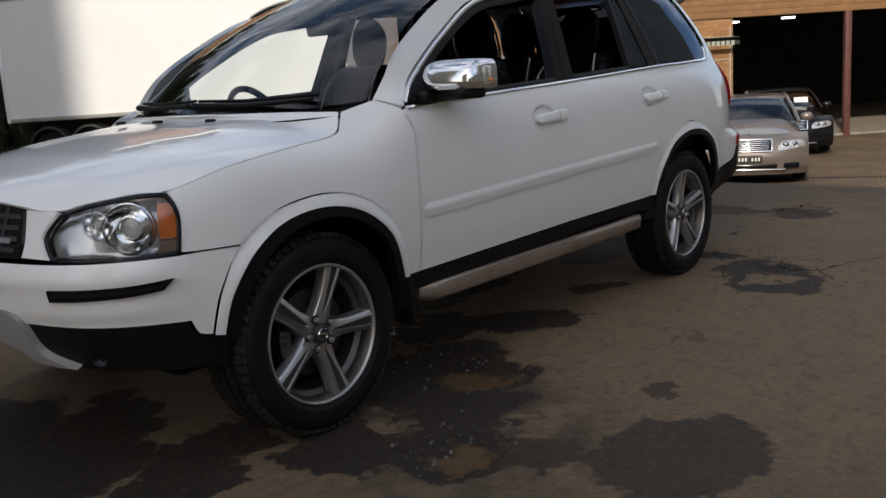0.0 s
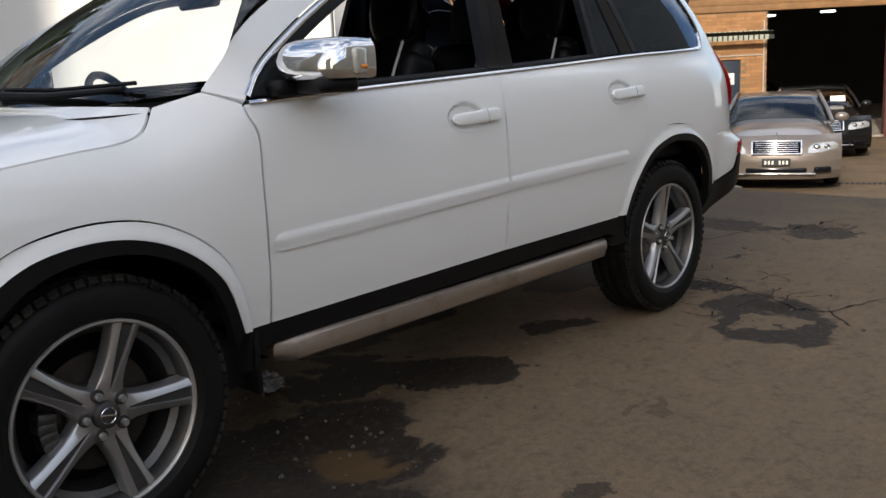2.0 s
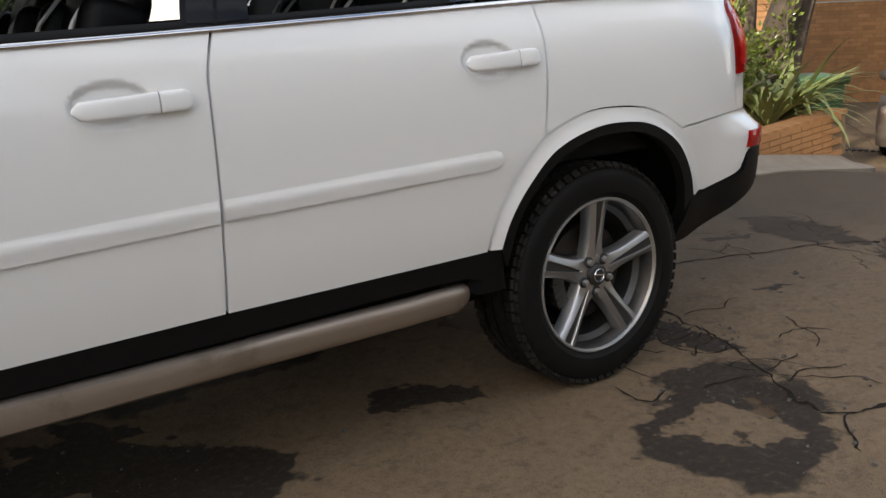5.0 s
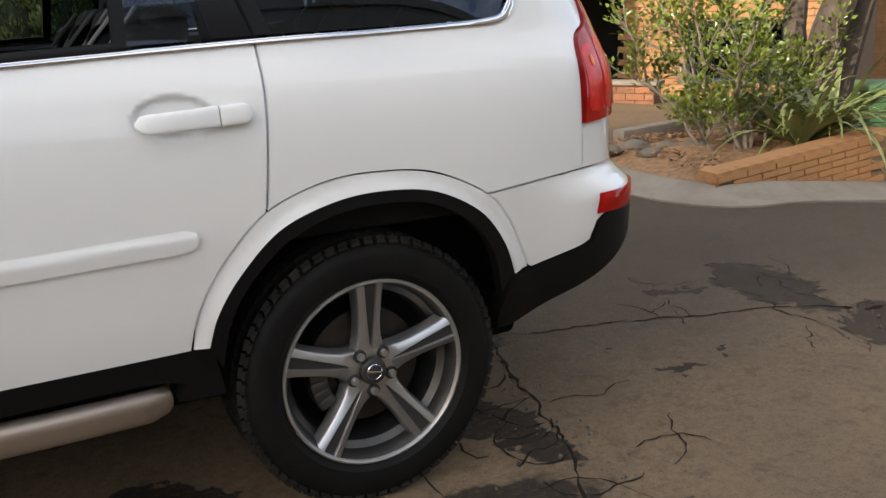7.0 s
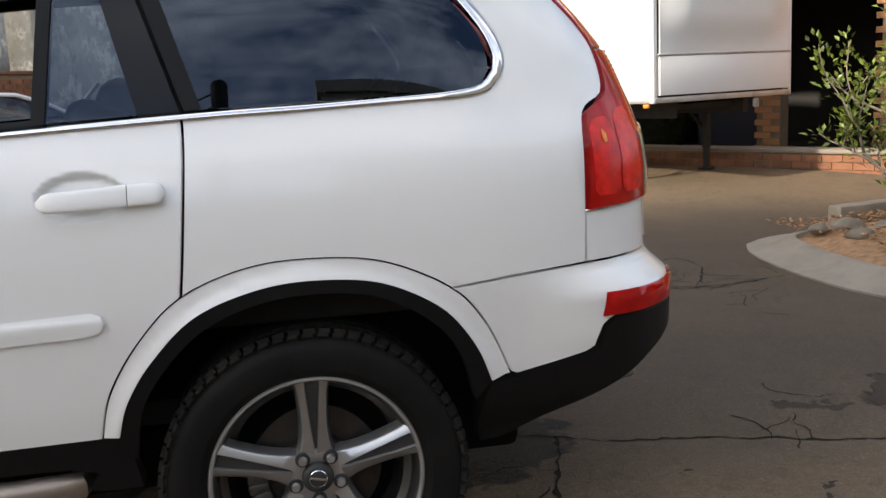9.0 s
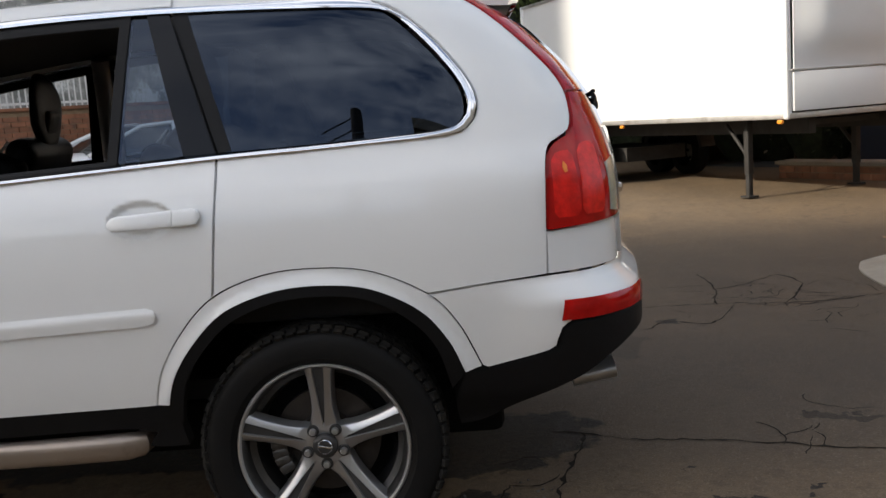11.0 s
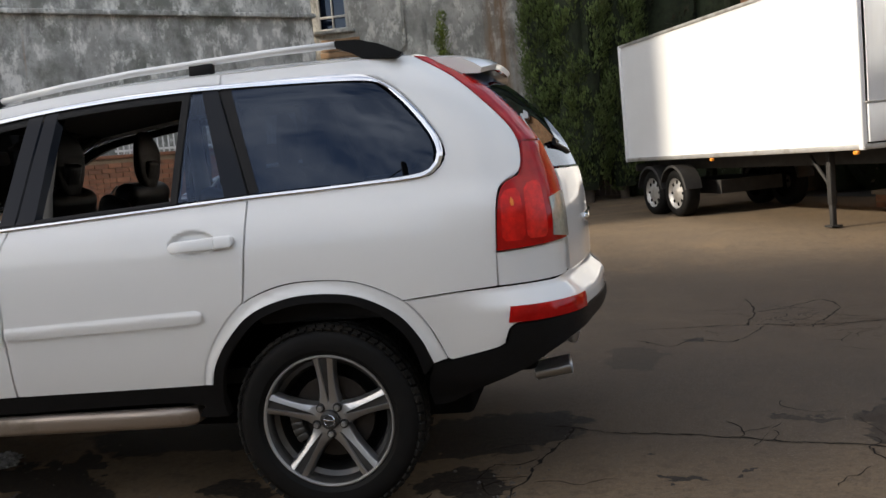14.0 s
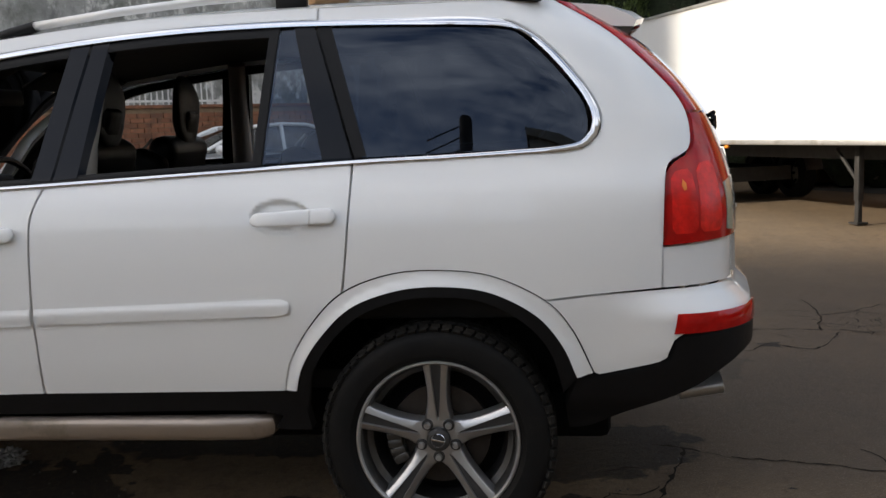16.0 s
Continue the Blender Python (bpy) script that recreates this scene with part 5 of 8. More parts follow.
for i, (x, y, r) in enumerate(((6.72, 2.72, 0.13), (6.92, 2.60, 0.10), (6.62, 2.45, 0.09), (7.05, 2.42, 0.12), (6.5, 2.75, 0.07))):
    bm = bmesh.new()
    for v in bmesh.ops.create_icosphere(bm, subdivisions=3, radius=r)["verts"]:
        v.co *= 1 + 0.35 * noise.noise(v.co * 9 + Vector((i * 3, 0, 0)))
        v.co.z *= 0.55
    bmesh.ops.transform(bm, matrix=pose(x, y, 0.15, 0, 0, i * 50), verts=bm.verts)
    ob = part("rock", bm, ROCK)
    tagged(ob, "rough pale rock half sunk in the bed", "rock", "rocks in the bed")
EDGING = material("edging_concrete", (0.19, 0.165, 0.135), 0.9, vary=0.2, scale=6, bump=0.4, bump_scale=50)
bar = part("edging_block", boxed(1.05, 0.13, 0.17, pose(7.45, 3.36, 0.14, 0, 0, 13), 0.02), EDGING)
tagged(bar, "grey concrete edging block along the bed", "edging")

# brick wall of the bed
bed = thing("bed_wall", "low orange brick garden bed wall with a sawn end", "wall")
BM_ = pose(6.34, 1.42, -0.02, 0, -6.5, -5.5)
part("mortar_core", boxed(1.50, 0.19, 0.34, BM_ @ pose(0.75, 0.115, 0.0)), MORTAR, bed)
bmesh_brick = brick_mesh(0.23, 0.022, 0.042)
cap_brick = brick_mesh(0.114, 0.200, 0.03)
end_brick = brick_mesh(0.022, 0.105, 0.042)
for me in (bmesh_brick, cap_brick, end_brick):
    me.materials.append(BRICK)
for j in range(9):
    z = 0.145 - 0.048 * (j + 0.5) - 0.006
    for i in range(10):
        x = 0.12 + i * 0.24 - (0.12 if j % 2 else 0)
        if 0.1 <= x <= 1.40:
            ob = new("brick", bmesh_brick)
            ob.parent = bed
            ob.matrix_world = BM_ @ pose(x, 0.012, z + 0.03)
    for k in range(2):
        ob = new("brick", end_brick)
        ob.parent = bed
        ob.matrix_world = BM_ @ pose(0.002, 0.062 + 0.11 * k, z + 0.03)
for i in range(13):
    ob = new("brick", cap_brick)
    ob.parent = bed
    ob.matrix_world = BM_ @ pose(0.055 + 0.117 * i, 0.106, 0.176)

# shrub with glossy leaves
def branch(bm, p, d, length, r, depth, rs, tips, wig=0.38, first=2):
    pts, rad = [Vector(p)], [r]
    d = Vector(d).normalized()
    n = 5
    for i in range(n):
        d = (d + Vector((rs.uniform(-wig, wig), rs.uniform(-wig, wig), rs.uniform(-0.05, 0.22)))).normalized()
        pts.append(pts[-1] + d * length / n)
        rad.append(r * (1 - 0.55 * (i + 1) / n))
    sweep(bm, pts, rad, 9)
    tips += [(np.array(q), np.array(d)) for q in pts[2:]] if depth <= 1 else []
    if depth > 0:
        for k in range(3 if depth > 1 else 2):
            q = pts[rs.randint(first, n)]
            dd = d + Vector((rs.uniform(-1, 1), rs.uniform(-1, 1), rs.uniform(-0.2, 0.6)))
            branch(bm, q, dd, length * rs.uniform(0.55, 0.8), r * 0.55, depth - 1, rs, tips)


def bush(name, label, stems, seed, per, size, mat_, spread=0.10, group=""):
    rs = random.Random(seed)
    g = np.random.RandomState(seed)
    ob = thing(name, label, "shrub", group)
    tips = []
    for p, d, L, r in stems:
        bm = bmesh.new()
        branch(bm, p, d, L * 1.05, r * 0.78, 2, rs, tips, 0.46)
        part("stem", bm, TWIG, ob, "pale grey twisting stem")
    out = []
    for p, d in tips:
        for _ in range(per):
            q = g.normal(size=3)
            q /= np.linalg.norm(q)
            out.append((p + q * g.uniform(0.01, spread), q + 0.7 * d + np.array([0, 0, 0.4]), np.array([0, 0, 1.0]) + 0.6 * g.normal(size=3), size * g.uniform(0.7, 1.25), size * 0.55))
    leaves("leaves", out, mat_, ob, "small rounded glossy leaves", "stuff")
    yl = [out[i] for i in range(5, len(out), max(1, len(out) // 7))]
    leaves("yellow_leaf", yl, YELLOW_LEAF, ob, "a few yellow leaves", "stuff")
    return ob


bush("garden_shrub", "open green shrub with twisted grey stems and glossy leaves", [((7.15, 2.0, 0.15), (0.05, 0.1, 1), 0.62, 0.035), ((7.10, 2.05, 0.15), (-0.45, 0.2, 1), 0.66, 0.03), ((7.2, 2.02, 0.15), (0.5, -0.3, 0.9), 0.55, 0.028), ((7.2, 2.5, 0.15), (-0.2, 0.3, 1), 0.75, 0.03), ((7.25, 2.48, 0.15), (-0.6, 0.3, 0.8), 0.7, 0.025), ((7.22, 2.45, 0.15), (0.3, 0.3, 1), 0.7, 0.03), ((7.3, 2.3, 0.15), (0.1, -0.1, 1), 0.85, 0.03)], 5, 9, 0.058, LEAF_GREEN, 0.10)
bush("garden_shrub", "green shrub behind the flax plants", [((7.9, 2.7, 0.15), (0.1, 0.1, 1), 0.8, 0.03), ((7.8, 3.0, 0.15), (-0.3, 0.3, 1), 0.8, 0.03), ((8.2, 2.6, 0.15), (0.3, -0.2, 1), 0.7, 0.03)], 6, 10, 0.060, LEAF_GREEN, 0.12)

bush("garden_shrub", "low leafy shrub at the foot of the bed", [((6.95, 2.1, 0.14), (-0.3, 0.1, 1), 0.36, 0.02), ((7.0, 2.3, 0.14), (-0.4, 0.3, 1), 0.4, 0.02), ((7.05, 1.95, 0.14), (0.2, -0.2, 1), 0.38, 0.02), ((7.3, 1.95, 0.14), (0.2, 0.1, 1), 0.42, 0.02)], 8, 7, 0.055, LEAF_GREEN, 0.10)


# strap-leaved flax
def flax(x, y, z, n, seed, size):
    g = random.Random(seed)
    ob = thing("flax_plant", "clump of arching strap leaves, some dry and hanging", "plant", "flax clumps")
    for i in range(n):
        a = g.uniform(0, 2 * math.pi)
        dry = g.random() < 0.14
        L, W = size * g.uniform(0.6, 1.15), g.uniform(0.018, 0.034) * (0.5 if dry else 1)
        up = g.uniform(0.5, 1.5) if not dry else 0.15
        c, s = math.cos(a), math.sin(a)
        rows = []
        px, pz, dx, dz = 0.03, 0.0, 1.0 / math.hypot(1, up), up / math.hypot(1, up)
        bend = g.uniform(0.09, 0.30)
        for k in range(9):
            t = k / 8
            w = W * (0.5 + 1.2 * t if t < 0.4 else (1 - t) / 0.6 * 0.98 + 0.02) / 1.0
            ctr = Vector((x + c * px, y + s * px, z + pz))
            sd = Vector((-s, c, 0)) * w
            rows.append([ctr - sd, ctr - Vector((0, 0, w * 0.35)), ctr + sd])
            px, pz = px + dx * L / 8, pz + dz * L / 8
            dz -= bend * (0.5 + t)
            q = math.hypot(dx, dz)
            dx, dz = dx / q, dz / q
        part("strap_leaf", loft(rows), FLAX_DRY if dry else FLAX_GREEN, ob)


flax(7.42, 1.74, 0.22, 80, 3, 0.80)
flax(7.85, 1.85, 0.22, 75, 4, 0.88)
flax(7.6, 2.1, 0.2, 45, 5, 0.80)

# tree with several trunks over the bed
tree = thing("yard_tree", "old tree with several leaning grey trunks", "tree")
rs = random.Random(9)
tips = []
for k, (p, d, L, r) in enumerate((((8.38, 2.48, 0.05), (0.05, 0.02, 1), 2.4, 0.18), ((8.52, 2.50, 0.05), (0.55, 0.04, 1), 2.4, 0.16), ((8.45, 2.66, 0.05), (0.12, 0.15, 1), 2.4, 0.13))):
    bm = bmesh.new()
    branch(bm, p, d, L, r, 2, rs, tips, 0.13, 4)
    part("trunk", bm, BARK, tree, "leaning grey trunk")
g = np.random.RandomState(31)
out = []
for p, d in tips:
    if p[2] < 1.9:
        continue
    for _ in range(34):
        q = g.normal(size=3)
        q /= np.linalg.norm(q)
        out.append((p + q * g.uniform(0.02, 0.42), q + np.array([0, 0, -0.4]), g.normal(size=3), g.uniform(0.05, 0.10), 0.04))
leaves("crown", out, LEAF_GREEN, tree, "sparse drooping foliage", "stuff")

# wheelie bin
BIN_GREEN = material("bin_green", (0.045, 0.115, 0.045), 0.5, vary=0.12, scale=6, dirt=(0.09, 0.11, 0.07), dirt_scale=4, dirt_amount=0.3)
bz = float(drop(10.6, 3.45))
wbin = thing("wheelie_bin", "dark green plastic wheelie bin with a closed lid", "bin", m=pose(10.6, 3.45, bz, 0, 0, -30))
bm = bmesh.new()
for v in box(bm, 0.56, 0.62, 0.86, pose(0, 0, 0.52), 0.03, 3):
    k = 0.80 + 0.20 * min(1, max(0, (v.co.z - 0.09) / 0.86))
    v.co.x, v.co.y = v.co.x * k, v.co.y * k
part("body", bm, BIN_GREEN, wbin)
bm = bmesh.new()
for v in box(bm, 0.62, 0.70, 0.09, pose(0, 0, 0.985), 0.03, 3):
    if v.co.z > 0.99:
        v.co.z += 0.03 * (1 - (v.co.x / 0.31) ** 2)
part("lid", bm, BIN_GREEN, wbin)
for x in (-0.2, 0.2):
    bm = bmesh.new()
    lathe(bm, [(0.0, -0.03), (0.09, -0.03), (0.1, -0.015), (0.1, 0.015), (0.09, 0.03), (0.0, 0.03)], 24)
    bmesh.ops.transform(bm, matrix=pose(x, 0.24, 0.1, 0, 0, 90), verts=bm.verts)
    part("wheel", bm, RUBBER, wbin)
part("handle", boxed(0.5, 0.04, 0.04, pose(0, 0.36, 0.95), 0.015), BIN_GREEN, wbin)


# ---------------------------------------------------------------- lines of the white wagon, in x (from the front axle, to the rear) and z
ARCH_F = [(0.45, 0.485), (0.38, 0.697), (0.225, 0.822), (0.045, 0.864), (-0.16, 0.837), (-0.31, 0.744), (-0.39, 0.61), (-0.42, 0.468)]
ARCH_F_IN = [(0.425, 0.485), (0.35, 0.662), (0.215, 0.774), (0.045, 0.820), (-0.140, 0.799), (-0.275, 0.714), (-0.357, 0.592), (-0.388, 0.462)]
ARCH_F_LIP = [(0.40, 0.44), (0.325, 0.64), (0.20, 0.744), (0.045, 0.782), (-0.12, 0.757), (-0.24, 0.675), (-0.315, 0.56), (-0.345, 0.42)]
ARCH_R = [(2.403, 0.531), (2.43, 0.63), (2.50, 0.74), (2.60, 0.836), (2.746, 0.889), (2.898, 0.898), (3.05, 0.877), (3.20, 0.803), (3.28, 0.71), (3.34, 0.578)]
ARCH_R_IN = [(2.44, 0.531), (2.465, 0.61), (2.525, 0.70), (2.625, 0.793), (2.76, 0.842), (2.896, 0.853), (3.04, 0.833), (3.172, 0.762), (3.25, 0.665), (3.29, 0.566)]
ARCH_R_LIP = [(2.47, 0.47), (2.495, 0.59), (2.552, 0.68), (2.645, 0.765), (2.768, 0.812), (2.894, 0.822), (3.025, 0.804), (3.143, 0.736), (3.215, 0.645), (3.25, 0.52)]
GAP_FRONT = [(0.50, 1.13), (0.505, 1.09), (0.524, 1.04), (0.516, 0.86), (0.526, 0.487)]
GAP_MID = [(1.655, 1.18), (1.624, 1.10), (1.615, 1.02), (1.611, 0.77), (1.61, 0.515)]
GAP_REAR = [(2.63, 1.222), (2.629, 1.12), (2.615, 0.96), (2.60, 0.836)]
BELT = [(0.50, 1.13), (1.0, 1.155), (1.655, 1.18), (2.05, 1.197), (2.63, 1.222)]
TOP = [(0.51, 1.135), (0.60, 1.245), (0.845, 1.403), (1.15, 1.556), (1.44, 1.604), (1.755, 1.641), (2.06, 1.662), (2.35, 1.668), (2.50, 1.667)]
SHIELD = [(0.41, 1.17), (0.575, 1.34), (0.78, 1.47), (0.965, 1.565), (1.10, 1.61)]
EAVE = [(1.10, 1.61), (1.44, 1.652), (1.755, 1.685), (2.06, 1.703), (2.50, 1.708), (3.0, 1.708), (3.245, 1.712)]
LAMP_IN = [(3.245, 1.712), (3.41, 1.606), (3.565, 1.455), (3.632, 1.365), (3.65, 1.288), (3.64, 1.225), (3.585, 1.196), (3.562, 1.14), (3.55, 0.951)]
QUARTER = [(2.63, 1.222), (3.0, 1.232), (3.28, 1.241), (3.345, 1.262), (3.378, 1.318), (3.35, 1.405), (3.25, 1.535), (3.15, 1.62), (3.05, 1.645), (2.80, 1.654), (2.50, 1.66)]
QUARTER_GLASS = [(2.66, 1.236), (3.0, 1.244), (3.27, 1.253), (3.325, 1.276), (3.338, 1.318), (3.315, 1.395), (3.215, 1.52), (3.115, 1.608), (3.03, 1.630), (2.80, 1.640), (2.545, 1.645)]
BUMPER_SEAM = [(3.20, 0.803), (3.365, 0.817), (3.545, 0.826)]
HOOD_EDGE = [(-0.725, 0.892), (-0.675, 0.92), (-0.572, 0.943), (-0.506, 0.942), (-0.30, 0.998), (-0.02, 1.034), (0.15, 1.05), (0.225, 1.075), (0.285, 1.135)]

def cutline(line, a, b, step=0.015):
    """The stretch of a smooth line between the points nearest to a and b, in that order."""
    p = spline(line, step)
    i, j = (min(range(len(p)), key=lambda k: math.hypot(p[k][0] - q[0], p[k][1] - q[1])) for q in (a, b))
    q = p[i:j + 1] if i < j else p[j:i + 1][::-1]
    return [tuple(a)] + [tuple(v) for v in q[1:-1]] + [tuple(b)]


suv = thing("suv", "white suv with open side windows, alloy wheels and chrome mirrors", "car")
HX, HZ = 2.437, 1.068
FX, FZ = 1.42, 1.032


def dish(x, z):
    """The hollows behind the door handles."""
    out = 0.0
    for cx, cz in ((HX - 0.020, HZ - 0.002), (FX - 0.020, FZ - 0.002)):
        r = ((x - cx) / 0.098) ** 2 + ((z - cz) / 0.052) ** 2
        if r < 1:
            out -= 0.017 * _ease(0.0, 0.45, 1 - r)
    return out


# doors
fd = panel("front_door", outline(GAP_FRONT[::-1], BELT[:3], GAP_MID, [GAP_MID[-1], GAP_FRONT[-1]]), PAINT, suv, "white painted front door with its window wound down", relief=dish, fine=[(FX, FZ, 0.12, 0.085, 0.0095)])
rd = panel("rear_door", outline(GAP_MID[::-1], BELT[2:], GAP_REAR, cutline(ARCH_R, ARCH_R[3], ARCH_R[0]), [ARCH_R[0], (2.403, 0.525), GAP_MID[-1]]), PAINT, suv, "white painted rear door with its window wound down", relief=dish, fine=[(HX, HZ, 0.12, 0.085, 0.0095)])
for doors, cx, cz, rise in ((fd, FX, FZ, 0.004), (rd, HX, HZ, 0.004)):
    for door, side in zip(doors, (1, -1)):
        for name, x0, x1 in (("door_handle", -0.108, 0.074), ("lock_cover", 0.0765, 0.150)):
            n, rows = 14, []
            for i in range(n):
                k = i / (n - 1)
                x = cx + x0 + (x1 - x0) * k
                z = cz + rise * (x - cx) / 0.12 - 0.004
                tip = math.sqrt(max(0.0, 1 - (1 - min(1, k / 0.16)) ** 2)) if name == "door_handle" else math.sqrt(max(0.0, 1 - (1 - min(1, (1 - k) / 0.3)) ** 2))
                hh = (0.0205 + (0.003 * k if name == "door_handle" else 0.003)) * (0.25 + 0.75 * tip)
                out = 0.010 + 0.010 * math.sin(math.pi * min(1, k * 0.9 + 0.1)) if name == "door_handle" else 0.012
                row = []
                for j in range(20):
                    a = 2 * math.pi * j / 20
                    ca, sa = (math.copysign(abs(f) ** 0.5, f) for f in (math.cos(a), math.sin(a)))
                    p = shell(along(x, z + hh * sa), z + hh * sa, out + 0.011 * ca * (0.4 + 0.6 * tip))
                    row.append((p[0], p[1] * side, p[2]))
                rows.append(row + row[:1])
            bm = loft(rows)
            bmesh.ops.remove_doubles(bm, verts=bm.verts, dist=0.0002)
            bmesh.ops.holes_fill(bm, edges=bm.edges, sides=0)
            bmesh.ops.recalc_face_normals(bm, faces=bm.faces)
            part(name, bm, PAINT_TRIM, door)


def bevelled(x, z):
    """The moulding's section: a sloping upper face, then a full lower face."""
    k = (float(np.interp(x, [0.575, 1.62, 2.41], [0.759, 0.800, 0.823])) - z) / 0.052
    return 0.0075 * _ease(-0.05, 0.42, k) - 0.002 * _ease(0.5, 1.0, k)


panel("side_moulding", outline([(0.56, 0.703), (0.54, 0.716), (0.535, 0.734), (0.55, 0.752), (0.575, 0.759)], [(0.575, 0.759), (1.604, 0.7985)], [(1.604, 0.7985), (1.604, 0.7455)], [(1.604, 0.7455), (0.56, 0.703)]), PAINT_TRIM, fd[0], "", h=0.002, gap=0.0, thick=0.012, grid=0.011, relief=bevelled, both=False)
panel("side_moulding", outline([(1.617, 0.748), (1.617, 0.799)], [(1.617, 0.799), (2.41, 0.822)], [(2.41, 0.822), (2.432, 0.814), (2.438, 0.796), (2.428, 0.778), (2.40, 0.770)], [(2.40, 0.770), (1.617, 0.748)]), PAINT_TRIM, rd[0], "", h=0.002, gap=0.0, thick=0.012, grid=0.011, relief=bevelled, both=False)
panel("moulding_badge", outline([(1.63, 0.754), (1.633, 0.793)], [(1.633, 0.793), (1.70, 0.795)], [(1.70, 0.795), (1.685, 0.755)], [(1.685, 0.755), (1.63, 0.754)]), PAINT_TRIM, rd[0], "", h=0.005, gap=0.0, thick=0.006, grid=0.011, relief=bevelled, both=False)

# fender, quarter panel, side frame
A_FOOT = [(0.285, 1.135), (0.41, 1.17), (0.50, 1.13)]
panel("front_fender", outline([(-0.50, 0.748), (-0.488, 0.879), (-0.506, 0.942)], HOOD_EDGE[3:], A_FOOT[:2], A_FOOT[1:], GAP_FRONT, [GAP_FRONT[-1], ARCH_F[0]], cutline(ARCH_F, ARCH_F[0], ARCH_F[5]), [ARCH_F[5], (-0.50, 0.748)]), PAINT, suv, "white painted front fender")
panel("quarter_panel", outline(QUARTER, [(2.50, 1.66), (2.50, 1.708)], EAVE[4:], LAMP_IN, [LAMP_IN[-1], (3.545, 0.826)], BUMPER_SEAM[::-1], cutline(ARCH_R, ARCH_R[7], ARCH_R[3]), GAP_REAR[::-1]), PAINT, suv, "white painted rear quarter panel")
panel("side_frame", outline(TOP[::-1], [TOP[0], SHIELD[0]], SHIELD, EAVE[:5], [EAVE[4], TOP[-1]]), PAINT, suv, "white painted windscreen pillar and roof side", gap=0.002)

# wheel arches: painted flare and black lip
def flare(cx, cz, r0, r1):
    """A flare that swells towards the wheel opening."""
    return lambda x, z: 0.004 + 0.013 * _ease(r0, r1, math.hypot(x - cx, z - cz))


for lines, who in (((ARCH_F, ARCH_F_IN, ARCH_F_LIP), "front"), ((ARCH_R, ARCH_R_IN, ARCH_R_LIP), "rear")):
    a, b, c = lines
    panel("arch_flare", outline(a, [a[-1], b[-1]], b[::-1], [b[0], a[0]], step=0.015), PAINT_TRIM, suv, "white painted wheel arch flare", relief=flare(0.018, 0.385, 0.485, 0.435) if who == "front" else flare(2.87, 0.40, 0.49, 0.45), gap=0.001, thick=0.02, grid=0.02)
    panel("arch_lip", outline(b, [b[-1], c[-1]], c[::-1], [c[0], b[0]], step=0.015), BLACK_PLASTIC, suv, "black plastic wheel arch lip", h=0.013, gap=0.0, thick=0.035)
for cx in (0.02, 2.87):
    for side in (1, -1):
        bm = bmesh.new()
        lathe(bm, [(0.475, -0.845), (0.475, -0.50), (0.1, -0.49)] if cx < 1 else [(0.492, -0.86), (0.492, -0.50), (0.1, -0.49)], 40)
        bmesh.ops.bisect_plane(bm, geom=bm.verts[:] + bm.edges[:] + bm.faces[:], plane_co=(0, 0, 0.04), plane_no=(0, 0, -1), clear_outer=True)
        bmesh.ops.transform(bm, matrix=Matrix.Translation((cx, 0, 0.40)) @ Matrix.Diagonal((0.96, side, 0.90, 1)), verts=bm.verts)
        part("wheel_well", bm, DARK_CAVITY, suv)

# sills, step tube, mud flaps
SILL = outline([(0.45, 0.487), (0.526, 0.487), (1.62, 0.515), (2.403, 0.527), (2.45, 0.529)], [(2.45, 0.529), (2.475, 0.40)], [(2.475, 0.40), (2.36, 0.405), (2.33, 0.46), (1.6, 0.45), (0.55, 0.425), (0.50, 0.37), (0.43, 0.36)], [(0.43, 0.36), (0.45, 0.487)])
panel("sill", SILL, BLACK_PLASTIC, suv, "black plastic sill under the doors", h=0.004, gap=0.0, thick=0.05)
for side in (1, -1):
    bm = bmesh.new()
    pts = [(0.565, -0.80 * side, 0.40), (0.575, -0.86 * side, 0.392), (0.61, -0.885 * side, 0.388)] + [(0.61 + i * 0.19, -0.89 * side, 0.388 + 0.0016 * i) for i in range(1, 9)] + [(2.29, -0.888 * side, 0.404), (2.325, -0.875 * side, 0.405), (2.335, -0.80 * side, 0.407)]
    sweep(bm, pts, [0.026, 0.029] + [0.031] * (len(pts) - 4) + [0.029, 0.026], 24, 1.32)
    for v in bm.verts:
        near = min(pts, key=lambda p: (p[0] - v.co.x) ** 2)
        dy, dz = v.co.y - near[1], v.co.z - 0.395
        if 0.6 < v.co.x < 2.3:
            q = max(abs(dy), abs(dz)) / (math.hypot(dy, dz) or 1)
            v.co.y, v.co.z = near[1] + dy * (1 + 0.45 * (1 / q - 1)), 0.395 + dz * (1 + 0.45 * (1 / q - 1))
    part("side_step", bm, SATIN_METAL, suv, "satin metal step tube along the sill")
    for x in (0.47,):
        bm = boxed(0.02, 0.22, 0.20, pose(x, -0.80 * side, 0.385), 0.008)
        part("mud_flap", bm, BLACK_PLASTIC, suv)

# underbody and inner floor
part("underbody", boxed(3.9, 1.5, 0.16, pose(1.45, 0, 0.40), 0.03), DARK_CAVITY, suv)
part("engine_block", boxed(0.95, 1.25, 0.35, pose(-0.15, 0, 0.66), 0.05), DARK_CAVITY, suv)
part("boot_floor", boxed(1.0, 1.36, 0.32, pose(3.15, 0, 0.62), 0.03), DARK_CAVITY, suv)

